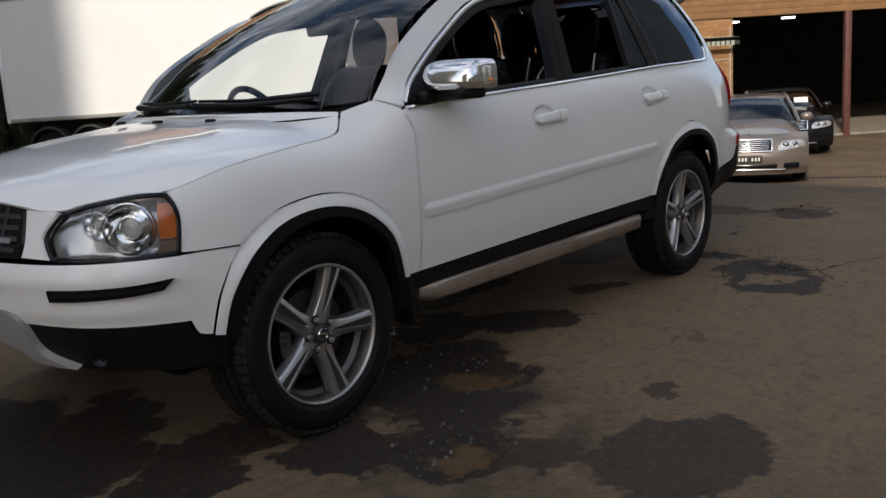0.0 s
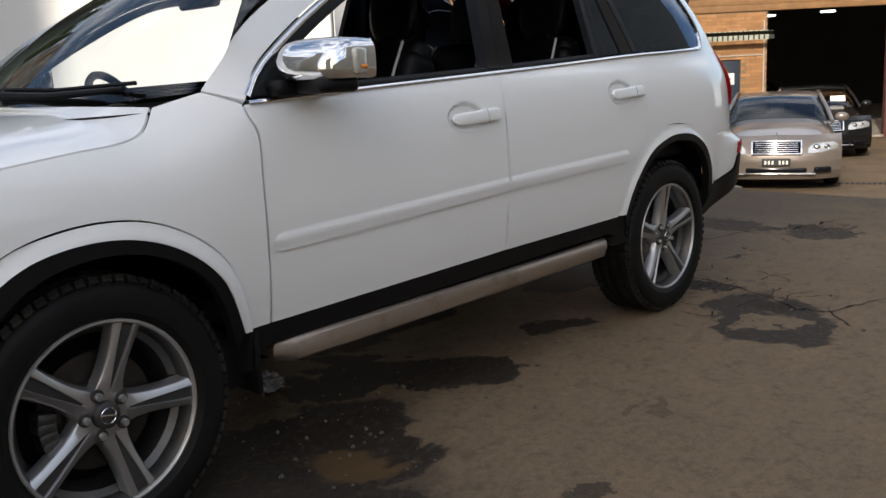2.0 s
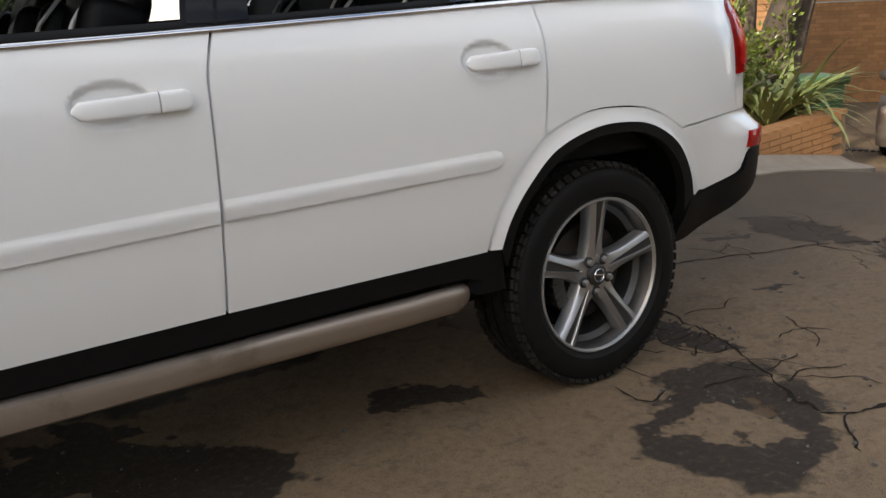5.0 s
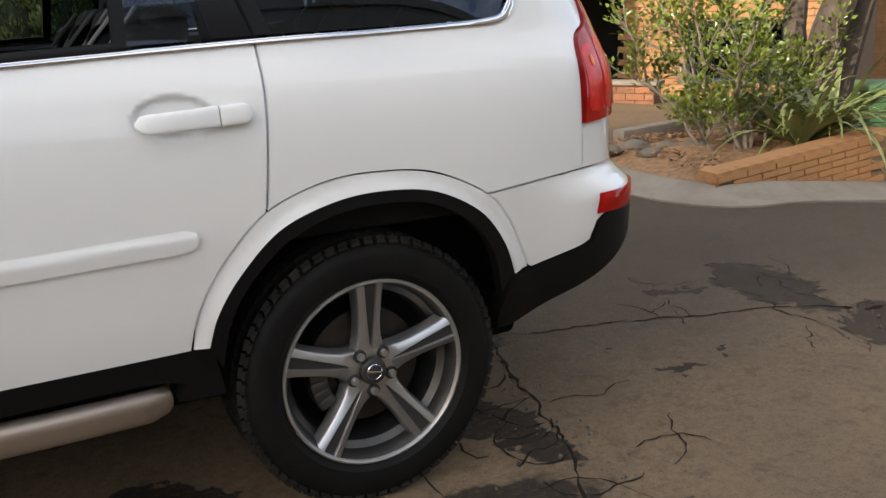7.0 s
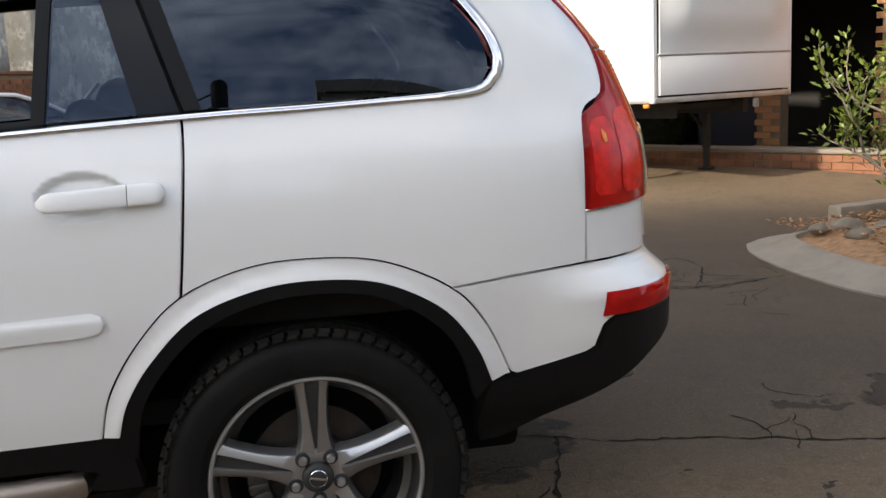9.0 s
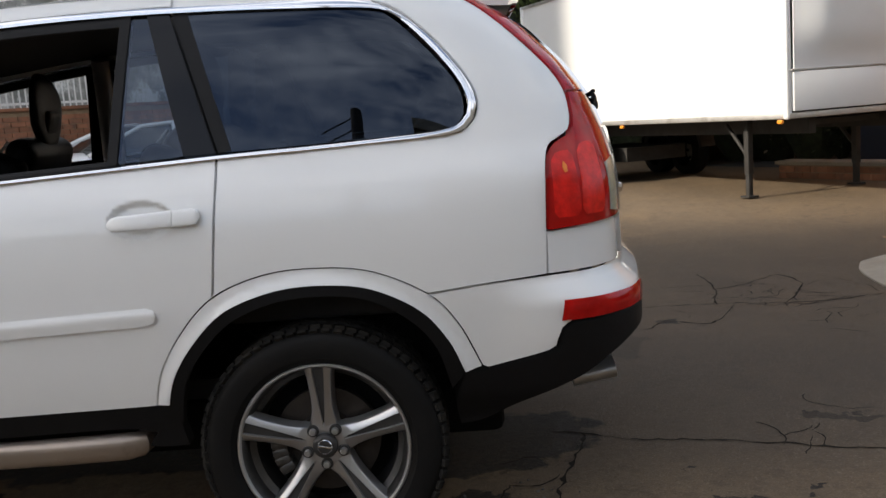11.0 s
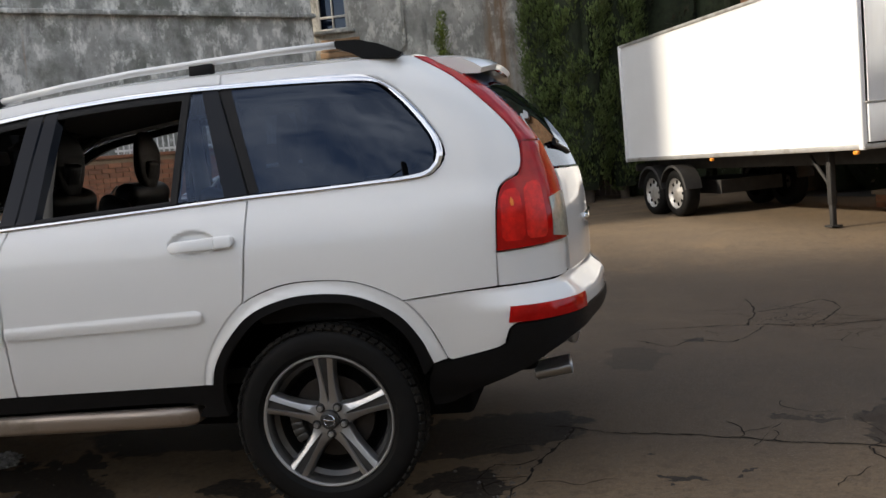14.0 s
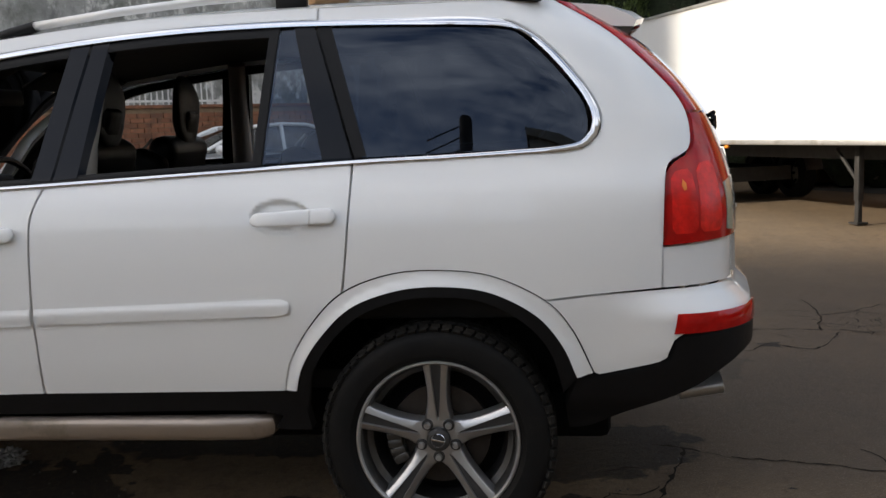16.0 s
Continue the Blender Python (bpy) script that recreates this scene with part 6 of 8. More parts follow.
# hood


def hood_edge(x):
    e = spline(HOOD_EDGE, 0.01)
    xs, zs = [p[0] for p in e], [p[1] for p in e]
    if x < xs[0]:
        k = (x - xs[0]) / (-0.80 - xs[0])
        p0 = shell(along(xs[0], zs[0]), zs[0])
        return p0[1] * (1 - k) + -0.30 * k, zs[0] * (1 - k) + 0.935 * k
    z = float(np.interp(x, xs, zs))
    return shell(along(x, z), z)[1], z


rows = []
for x in np.concatenate([np.linspace(-0.80, -0.56, 9), np.linspace(-0.53, 0.14, 16), np.linspace(0.16, 0.283, 8)]):
    ye, ze = hood_edge(x)
    ye += 0.0075
    zc = float(np.interp(x, [-0.80, -0.72, -0.5, -0.2, 0.1, 0.3], [0.955, 0.99, 1.045, 1.09, 1.125, 1.145]))
    row = []
    for k in np.linspace(-1, 1, 41):
        w = 1 - abs(k) ** 3.2
        bow = 0.20 * _step(0.14, 0.283, x) * (1 - k * k)
        row.append((x - bow * 0.6, -k * ye, ze + (zc - ze) * w))
    rows.append(row)
hood = part("hood", thicken(loft(rows), 0.01), PAINT, suv, "white painted bonnet")
for y in (-0.34, 0.02, 0.3):
    bm = bmesh.new()
    box(bm, 0.035, 0.03, 0.012, pose(0.02, y, 1.128), 0.005)
    part("washer_nozzle", bm, BLACK_PLASTIC, hood)

# windscreen and cowl
rows = []
for k in np.linspace(0, 1, 15):
    row = []
    for s in np.linspace(-1, 1, 25):
        b = Vector((0.17 + 0.245 * s * s, 0.78 * s, 1.13 + 0.035 * s * s))
        t = Vector((0.98 + 0.11 * s * s, 0.635 * s, 1.665 - 0.06 * s * s))
        p = b.lerp(t, k)
        p += Vector((-0.35, 0, 0.65)) * 0.07 * math.sin(math.pi * k)
        row.append(p)
    rows.append(row)
shield = part("windscreen", loft(rows), GLASS_CLEAR, suv, "clear raked windscreen")
shield.visible_shadow = False
rows = [[(0.02 + 0.26 * s * s, 0.79 * s, 1.10 + 0.02 * s * s), (0.12 + 0.26 * s * s, 0.80 * s, 1.105 + 0.02 * s * s), (0.2 + 0.26 * s * s, 0.80 * s, 1.13 + 0.02 * s * s)] for s in np.linspace(-1, 1, 17)]
part("cowl", thicken(loft(rows), 0.01), BLACK_PLASTIC, suv, "black plastic cowl")
for y0, y1, x0, x1 in ((-0.62, 0.02, 0.295, 0.20), (0.0, 0.66, 0.16, 0.33)):
    w = part("wiper", bmesh.new(), BLACK_PLASTIC, suv, "black windscreen wiper")
    bm = bmesh.new()
    sweep(bm, [(x0, y0, 1.185), (x0 * 0.5 + x1 * 0.5 - 0.02, (y0 + y1) / 2, 1.172), (x1, y1, 1.18)], [0.008, 0.012, 0.013], 8)
    sweep(bm, [(x0 + 0.04, y0, 1.20), (x0 * 0.5 + x1 * 0.5 + 0.01, (y0 + y1) / 2, 1.19), (x1 + 0.03, y1, 1.198)], 0.007, 6)
    bm.to_mesh(w.data)
    bm.free()

# roof
rows = []
for x in np.linspace(1.08, 3.245, 30):
    e = spline(EAVE, 0.02)
    z = float(np.interp(x, [p[0] for p in e], [p[1] for p in e]))
    ye = shell(along(x, z), z)[1]
    zc = float(np.interp(x, [1.08, 1.4, 1.8, 2.2, 2.6, 3.0, 3.25], [1.66, 1.705, 1.745, 1.762, 1.765, 1.758, 1.74]))
    rows.append([(x - 0.10 * (1 - k * k) * (1 - _step(1.08, 1.6, x)), -k * ye, z + (zc - z) * (1 - abs(k) ** 3.0)) for k in np.linspace(-1, 1, 29)])
roof = part("roof", thicken(loft(rows), 0.008), PAINT, suv, "white painted roof")
part("headliner", thicken(loft([[(p[0], p[1] * 0.97, p[2] - 0.03) for p in r] for r in rows]), 0.01), TRIM_DARK, suv, "dark fabric headlining")
for side in (1, -1):
    rail = part("roof_rail", bmesh.new(), RAIL_METAL, suv, "silver roof rail on black feet")
    bm = bmesh.new()
    y = -0.60 * side
    sweep(bm, [(1.50, y, 1.70), (1.8, y, 1.733), (2.1, y, 1.755), (2.4, y, 1.766), (2.7, y, 1.775), (2.96, y, 1.776)], 0.018, 12, 0.8)
    bm.to_mesh(rail.data)
    rail.data.shade_smooth()
    bm.free()
    bm = bmesh.new()
    prism(bm, [(2.958, 1.790), (3.05, 1.786), (3.14, 1.760), (3.225, 1.718), (3.20, 1.700), (3.07, 1.708), (3.02, 1.738), (2.96, 1.762)], y - 0.021, y + 0.021)
    bmesh.ops.bevel(bm, geom=bm.edges[:], offset=0.004, segments=2, affect="EDGES")
    part("rail_foot", bm, BLACK_PLASTIC, rail, "black plastic rail foot")
    bm = bmesh.new()
    sweep(bm, [(1.51, y, 1.70), (1.42, y, 1.68), (1.34, y, 1.655), (1.26, y, 1.62)], [0.019, 0.021, 0.022, 0.01], 12)
    part("rail_foot", bm, BLACK_PLASTIC, rail, "black plastic rail foot")
    part("rail_foot", boxed(0.105, 0.030, 0.055, pose(2.40, y, 1.737), 0.008), BLACK_PLASTIC, rail, "black plastic rail foot")

# chrome lines, pillars and side glass
strip("belt_trim", spline([(0.515, 1.132)] + BELT[1:] + [(2.9, 1.229)], 0.05), 0.012, CHROME, suv, "chrome trim under the side windows", h=0.008)
strip("window_trim", spline([(0.52, 1.15), (0.61, 1.237), (0.852, 1.393), (1.155, 1.544), (1.44, 1.592), (1.755, 1.63), (2.06, 1.651), (2.35, 1.657), (2.50, 1.655)], 0.05), 0.017, CHROME, suv, "chrome trim over the side windows", h=0.006)
strip("quarter_window_trim", spline([(2.9, 1.229), (3.1, 1.236), (3.27, 1.244), (3.333, 1.264), (3.362, 1.318), (3.334, 1.402), (3.234, 1.53), (3.135, 1.613), (3.04, 1.637), (2.80, 1.648), (2.50, 1.655)], 0.025), [0.012, 0.012, 0.014, 0.020, 0.026, 0.028, 0.028, 0.026, 0.022, 0.018, 0.017], CHROME, suv, "broad chrome trim round the quarter window", h=0.007)
strip("window_frame", spline([(0.55, 1.155), (0.64, 1.225), (0.868, 1.372), (1.165, 1.518), (1.44, 1.567), (1.755, 1.605), (2.06, 1.627), (2.38, 1.635)], 0.05), 0.034, BLACK_PLASTIC, suv, "black window frame", h=-0.004, depth=0.03)
strip("window_seal", spline([(0.62, 1.152), (1.0, 1.169), (1.665, 1.194), (2.05, 1.211), (2.34, 1.224)], 0.05), 0.018, BLACK_PLASTIC, suv, "black rubber window seal", h=-0.006, depth=0.05)
panel("door_pillar", outline([(1.60, 1.192), (1.69, 1.622)], [(1.69, 1.622), (1.757, 1.629)], [(1.757, 1.629), (1.668, 1.192)], [(1.668, 1.192), (1.60, 1.192)]), GLOSS_BLACK, suv, "gloss black door pillar", gap=0.002, thick=0.05)
panel("door_pillar", outline([(1.674, 1.192), (1.765, 1.63)], [(1.765, 1.63), (1.822, 1.634)], [(1.822, 1.634), (1.755, 1.198)], [(1.755, 1.198), (1.674, 1.192)]), GLOSS_BLACK, suv, "gloss black door pillar", gap=0.002, thick=0.05)
panel("window_divider", outline([(2.318, 1.22), (2.352, 1.65)], [(2.352, 1.65), (2.382, 1.652)], [(2.382, 1.652), (2.346, 1.222)], [(2.346, 1.222), (2.318, 1.22)]), BLACK_PLASTIC, suv, "black window divider", gap=0.0, thick=0.03)
for ob in panel("vent_glass", outline([(2.344, 1.224), (2.38, 1.652)], [(2.38, 1.652), (2.428, 1.652)], [(2.428, 1.652), (2.54, 1.232)], [(2.54, 1.232), (2.344, 1.224)]), GLASS_MID, suv, "small fixed tinted pane", h=-0.006, gap=0.0, thick=0.002):
    ob.visible_shadow = False
panel("rear_pillar", outline([(2.426, 1.652), (2.536, 1.232)], [(2.536, 1.232), (2.628, 1.234)], [(2.628, 1.234), (2.492, 1.654)], [(2.492, 1.654), (2.426, 1.652)]), GLOSS_BLACK, suv, "gloss black rear door pillar", gap=0.001, thick=0.05)
panel("rear_pillar", outline([(2.502, 1.65), (2.636, 1.234)], [(2.636, 1.234), (2.675, 1.238)], [(2.675, 1.238), (2.548, 1.648)], [(2.548, 1.648), (2.502, 1.65)]), BLACK_PLASTIC, suv, "black quarter window edge", gap=0.001, thick=0.03)
for ob in panel("quarter_glass", outline(QUARTER_GLASS, [QUARTER_GLASS[-1], QUARTER_GLASS[0]]), GLASS_TINT, suv, "dark tinted quarter window", h=-0.002, gap=0.0, thick=0.004):
    ob.visible_shadow = False
panel("mirror_sail", outline([(0.535, 1.148), (0.68, 1.268)], [(0.68, 1.268), (0.70, 1.155)], [(0.70, 1.155), (0.535, 1.148)]), BLACK_PLASTIC, suv, "black plastic corner of the door window", h=-0.002, gap=0.0, thick=0.02)

# door mirrors
for side in (1, -1):
    mirror = part("door_mirror", bmesh.new(), CHROME, suv, "chrome capped door mirror on a black base")
    bm = bmesh.new()
    vs = bmesh.ops.create_uvsphere(bm, u_segments=40, v_segments=24, radius=1)["verts"]
    for v in vs:
        c = v.co
        for i in range(3):
            c[i] = math.copysign(abs(c[i]) ** 0.50, c[i])
        k = (c.y + 1) / 2
        y = -0.88 - 0.245 * (1 - k)
        z = 1.243 + c.z * (0.072 - 0.012 * k) - 0.012 * (1 - k)
        x = 0.700 + 0.07 * (1 - k) + c.x * 0.095 - (0.028 * (1 - k) if c.x < 0 else 0) + 0.03 * (c.z > 0) * (c.x < 0) * c.z
        v.co = (x, y * side, z)
    bmesh.ops.recalc_face_normals(bm, faces=bm.faces)
    bmesh.ops.bisect_plane(bm, geom=bm.verts[:] + bm.edges[:] + bm.faces[:], plane_co=(0.805, 0, 0), plane_no=(1, 0, 0), clear_outer=True)
    bmesh.ops.bisect_plane(bm, geom=bm.verts[:] + bm.edges[:] + bm.faces[:], plane_co=(0, 0, 1.187), plane_no=(0, 0, -1), clear_outer=True)
    bm.to_mesh(mirror.data)
    mirror.data.shade_smooth()
    bm.free()
    bm = bmesh.new()
    box(bm, 0.13, 0.24, 0.045, pose(0.715, -0.985 * side, 1.170, 0, 0, -14 * side), 0.018, 3)
    box(bm, 0.17, 0.10, 0.05, pose(0.68, -0.885 * side, 1.165), 0.02, 3)
    part("mirror_base", bm, BLACK_PLASTIC, mirror, "black plastic mirror base")
    part("mirror_glass", boxed(0.006, 0.20, 0.11, pose(0.800, -1.0 * side, 1.24, 0, 0, 8 * side), 0.003), REFLECTOR, mirror, "mirror glass")
    bm = bmesh.new()
    box(bm, 0.075, 0.02, 0.075, pose(0.755, -1.118 * side, 1.232, 0, 0, 16 * side), 0.009, 3)
    ind = part("indicator", bm, CLEAR_LENS, mirror, "clear indicator lens")
    part("bulb", boxed(0.03, 0.012, 0.012, pose(0.755, -1.128 * side, 1.217, 0, 0, 16 * side), 0.005), AMBER, mirror, "amber bulb")

# headlamps
BOWL = material("lamp_bowl", (0.86, 0.87, 0.89), 0.06, 1.0)
LENS_SMOKE = material("smoky_lens", (0.30, 0.22, 0.16), 0.3, vary=0.3, scale=30)
BULB = material("bulb_glass", (0.36, 0.37, 0.38), 0.08, 0.2, coat=1.0, vary=0.3, scale=60)
HEAD = outline([(-0.775, 0.752), (-0.765, 0.82), (-0.727, 0.886)], [(-0.727, 0.886), (-0.675, 0.917), (-0.572, 0.939), (-0.512, 0.938)], [(-0.512, 0.938), (-0.492, 0.90), (-0.488, 0.85), (-0.502, 0.748)], [(-0.502, 0.748), (-0.64, 0.742), (-0.775, 0.752)])
panel("lamp_surround", HEAD, GLOSS_BLACK, suv, "black headlamp edge", h=-0.056, gap=0.0, thick=0.02)
for lamp, side in zip(panel("headlamp", shrink(HEAD, 0.008), LAMP_HOUSING, suv, "clear headlamp with round reflectors and amber corner", h=-0.046, gap=0.0, thick=0.01, relief=lambda x, z: 0.022 * _ease(0.905, 0.925, z) + 0.02 * _ease(0.765, 0.75, z) + 0.03 * _ease(-0.70, -0.76, x)), (1, -1)):
    for cx, cz, r in ((-0.678, 0.850, 0.042), (-0.613, 0.838, 0.074)):
        p = shell(along(cx, cz), cz, -0.040)
        n = shell(along(cx, cz), cz, 0.03) - p
        m = Matrix.Translation((p[0], p[1] * side, p[2])) @ Vector((n[0] - 0.02, n[1] * side, 0)).to_track_quat("-Y", "Z").to_matrix().to_4x4()
        bm = bmesh.new()
        lathe(bm, [(r * 1.02, 0.006), (r, -0.024), (r * 0.96, -0.029), (r * 0.91, -0.025), (r * 0.70, -0.008), (r * 0.50, -0.003), (r * 0.50, -0.012), (r * 0.46, -0.015), (r * 0.42, -0.013)], 36)
        bmesh.ops.transform(bm, matrix=m, verts=bm.verts)
        part("lamp_bowl", bm, BOWL, lamp, "round bright lamp bowl")
        bm = bmesh.new()
        lathe(bm, [(r * 1.13, -0.020), (r * 1.10, -0.030), (r * 1.05, -0.032), (r * 1.03, -0.026)], 40)
        bmesh.ops.transform(bm, matrix=m, verts=bm.verts)
        part("bowl_ring", bm, CHROME, lamp, "bright ring")
        bm = bmesh.new()
        lathe(bm, [(r * 0.43, -0.010), (r * 0.38, -0.017), (r * 0.24, -0.022), (0.002, -0.024)], 28)
        bmesh.ops.transform(bm, matrix=m, verts=bm.verts)
        part("bulb", bm, BULB, lamp, "clear glass bulb")
panel("corner_lamp", outline([(-0.548, 0.80), (-0.545, 0.86), (-0.535, 0.91)], [(-0.535, 0.91), (-0.503, 0.905)], [(-0.503, 0.905), (-0.497, 0.85), (-0.502, 0.80)], [(-0.502, 0.80), (-0.548, 0.80)]), AMBER, suv, "amber corner lamp", h=-0.006, gap=0.0, thick=0.03)
panel("corner_lamp", outline([(-0.56, 0.757), (-0.55, 0.792)], [(-0.55, 0.792), (-0.506, 0.792)], [(-0.506, 0.792), (-0.508, 0.757)], [(-0.508, 0.757), (-0.56, 0.757)]), LENS_SMOKE, suv, "smoky side lamp with an orange bulb", h=-0.010, gap=0.0, thick=0.03)
strip("lamp_border", [tuple(p) for p in shrink(HEAD, 0.005)] + [tuple(shrink(HEAD, 0.005)[0])], 0.013, GLOSS_BLACK, suv, "black rubber lamp edge", h=0.004)
for ob in panel("lamp_cover", shrink(HEAD, 0.004), GLASS_LAMP, suv, "clear lamp cover", h=0.002, gap=0.0, thick=0.004):
    ob.visible_shadow = False

# front bumper, grille
SKID = material("satin_silver", (0.42, 0.42, 0.43), 0.42, 0.5, vary=0.05, scale=12)
U0 = U_FRONT


def fu(x, z=0.65):
    return along(x, z)


def nose(x, z):
    out = 0.018 * math.exp(-((z - 0.695) / 0.05) ** 2) * (1 - float(_step(-0.6, -0.42, x)))
    return out + 0.012 * math.exp(-((z - 0.59) / 0.03) ** 2) * (1 - float(_step(-0.6, -0.45, x)))


arch_front = [(fu(x, z), z) for x, z in cutline(ARCH_F, ARCH_F[5], ARCH_F[7])]
panel("front_bumper", outline([(U0, 0.742), (fu(-0.79), 0.745), (fu(-0.5, 0.746), 0.746), arch_front[0]], arch_front, [arch_front[-1], (fu(-0.468), 0.478), (fu(-0.492), 0.525)], [(fu(-0.492), 0.525), (fu(-0.7), 0.532), (U0 + 0.3, 0.54), (U0, 0.54)], [(U0, 0.54), (U0, 0.742)]), PAINT, suv, "white painted front bumper", relief=nose, in_u=True)
panel("bumper_slot", outline([(fu(-0.785), 0.628), (fu(-0.787), 0.665)], [(fu(-0.787), 0.665), (fu(-0.65), 0.668), (fu(-0.53), 0.678)], [(fu(-0.53), 0.678), (fu(-0.56), 0.645)], [(fu(-0.56), 0.645), (fu(-0.66), 0.634), (fu(-0.785), 0.628)]), GLOSS_BLACK, suv, "black slot in the front bumper", h=0.021, gap=0.0, thick=0.01, in_u=True)
panel("slot_bar", outline([(fu(-0.78), 0.643), (fu(-0.78), 0.652)], [(fu(-0.78), 0.652), (fu(-0.65), 0.656), (fu(-0.55), 0.664)], [(fu(-0.55), 0.664), (fu(-0.555), 0.655)], [(fu(-0.555), 0.655), (fu(-0.65), 0.648), (fu(-0.78), 0.643)]), BLACK_PLASTIC, suv, "", h=0.026, gap=0.0, thick=0.006, in_u=True)
panel("lower_bumper", outline([(U0, 0.536), (U0 + 0.3, 0.536), (fu(-0.7), 0.528), (fu(-0.495), 0.521)], [(fu(-0.495), 0.521), (fu(-0.47), 0.474), (fu(-0.36), 0.464)], [(fu(-0.36), 0.464), (fu(-0.37), 0.36)], [(fu(-0.37), 0.36), (fu(-0.6), 0.37), (U0 + 0.45, 0.40), (U0 + 0.2, 0.475), (U0, 0.485)], [(U0, 0.485), (U0, 0.536)]), BLACK_PLASTIC, suv, "black plastic lower bumper", h=-0.006, gap=0.001, thick=0.06, in_u=True)
panel("skid_plate", outline([(U0, 0.60), (U0 + 0.25, 0.587), (U0 + 0.38, 0.568), (U0 + 0.415, 0.515), (U0 + 0.43, 0.468), (U0 + 0.47, 0.428), (U0 + 0.585, 0.392)], [(U0 + 0.585, 0.392), (U0 + 0.42, 0.402), (U0 + 0.33, 0.445), (U0 + 0.2, 0.47), (U0, 0.48)], [(U0, 0.48), (U0, 0.60)]), SKID, suv, "silver skid plate", h=0.024, gap=0.0, thick=0.03, in_u=True)
for side in (1, -1):
    p = shell(fu(-0.70, 0.44), 0.43, -0.004)
    bm = bmesh.new()
    lathe(bm, [(0.030, -0.006), (0.026, 0.0), (0.012, 0.006), (0.002, 0.007)], 24)
    bmesh.ops.transform(bm, matrix=Matrix.Translation((p[0], p[1] * side, p[2])) @ Vector((-0.75, -0.65 * side, 0)).to_track_quat("-Y", "Z").to_matrix().to_4x4(), verts=bm.verts)
    part("fog_lamp", bm, GLOSS_BLACK, suv, "small round fog lamp")
bm = boxed(0.05, 0.56, 0.078, pose(-0.875, 0, 0.648), 0.012)
part("plate_holder", bm, BLACK_PLASTIC, suv, "black number plate holder")
GRILLE_BAR = material("grille_bar", (0.035, 0.036, 0.038), 0.35, 0.3)
GRILLE = outline([(U0, 0.752), (U0 + 0.415, 0.757)], [(U0 + 0.415, 0.757), (U0 + 0.425, 0.80), (U0 + 0.40, 0.905)], [(U0 + 0.40, 0.905), (U0 + 0.36, 0.93), (U0, 0.935)], [(U0, 0.935), (U0, 0.752)])
for g in panel("grille", GRILLE, GLOSS_BLACK, suv, "black grille with chrome frame", h=0.004, gap=0.0, thick=0.04, in_u=True):
    pass
for z in (0.783, 0.817, 0.851, 0.885):
    panel("grille_bar", outline([(U0, z - 0.007), (U0 + 0.395, z - 0.007)], [(U0 + 0.395, z - 0.007), (U0 + 0.392, z + 0.007)], [(U0 + 0.392, z + 0.007), (U0, z + 0.007)], [(U0, z + 0.007), (U0, z - 0.007)]), GRILLE_BAR, suv, "dark grille bar", h=0.014, gap=0.0, thick=0.012, in_u=True)
for k in (0.08, 0.16, 0.24, 0.32):
    panel("grille_bar", outline([(U0 + k, 0.762), (U0 + k + 0.008, 0.762)], [(U0 + k + 0.008, 0.762), (U0 + k + 0.008, 0.92)], [(U0 + k + 0.008, 0.92), (U0 + k, 0.92)], [(U0 + k, 0.92), (U0 + k, 0.762)]), GRILLE_BAR, suv, "dark grille bar", h=0.011, gap=0.0, thick=0.01, in_u=True)
panel("grille_badge", outline([(U0 + 0.29, 0.805), (U0 + 0.38, 0.805)], [(U0 + 0.38, 0.805), (U0 + 0.38, 0.82)], [(U0 + 0.38, 0.82), (U0 + 0.29, 0.82)], [(U0 + 0.29, 0.82), (U0 + 0.29, 0.805)]), CHROME, suv, "small chrome badge", h=0.02, gap=0.0, thick=0.006, in_u=True, both=False)
hu = [(along(x, z), z) for x, z in ((-0.725, 0.892), (-0.765, 0.82), (-0.775, 0.752))]
panel("nose_panel", outline([(U0 + 0.43, 0.757), (U0 + 0.435, 0.80), (U0 + 0.41, 0.905)], [(U0 + 0.41, 0.905), (U0 + 0.36, 0.935)], [(U0 + 0.36, 0.935), (hu[0][0], 0.90)], [(hu[0][0], 0.90)] + hu, [hu[-1], (U0 + 0.43, 0.757)]), PAINT, suv, "white painted nose panel", in_u=True, gap=0.002)
part("front_core", boxed(0.5, 1.1, 0.35, pose(-0.47, 0, 0.62), 0.05), DARK_CAVITY, suv)

# rear end
UC = along(3.70, 1.0) + 0.185


def back(x, z):
    k = float(_step(3.35, 3.68, x))
    return k * (0.066 * (1 - float(_step(0.745, 0.827, z))) - 0.010 * float(_step(0.66, 0.60, z)))


seam_u = [(along(x, z), z) for x, z in BUMPER_SEAM]
lower = [(along(x, z), z) for x, z in [(3.585, 0.692), (3.562, 0.674), (3.549, 0.635), (3.527, 0.608), (3.358, 0.569), (3.34, 0.578)]]
panel("rear_bumper", outline(seam_u + [(UC - 0.05, 0.826), (U_REAR, 0.828)], [(U_REAR, 0.828), (U_REAR, 0.69)], [(U_REAR, 0.69), (UC + 0.06, 0.698), (UC - 0.12, 0.696), lower[0]], lower, [(along(x, z), z) for x, z in cutline(ARCH_R, ARCH_R[9], ARCH_R[7])]), PAINT, suv, "white painted rear bumper", relief=back, in_u=True)
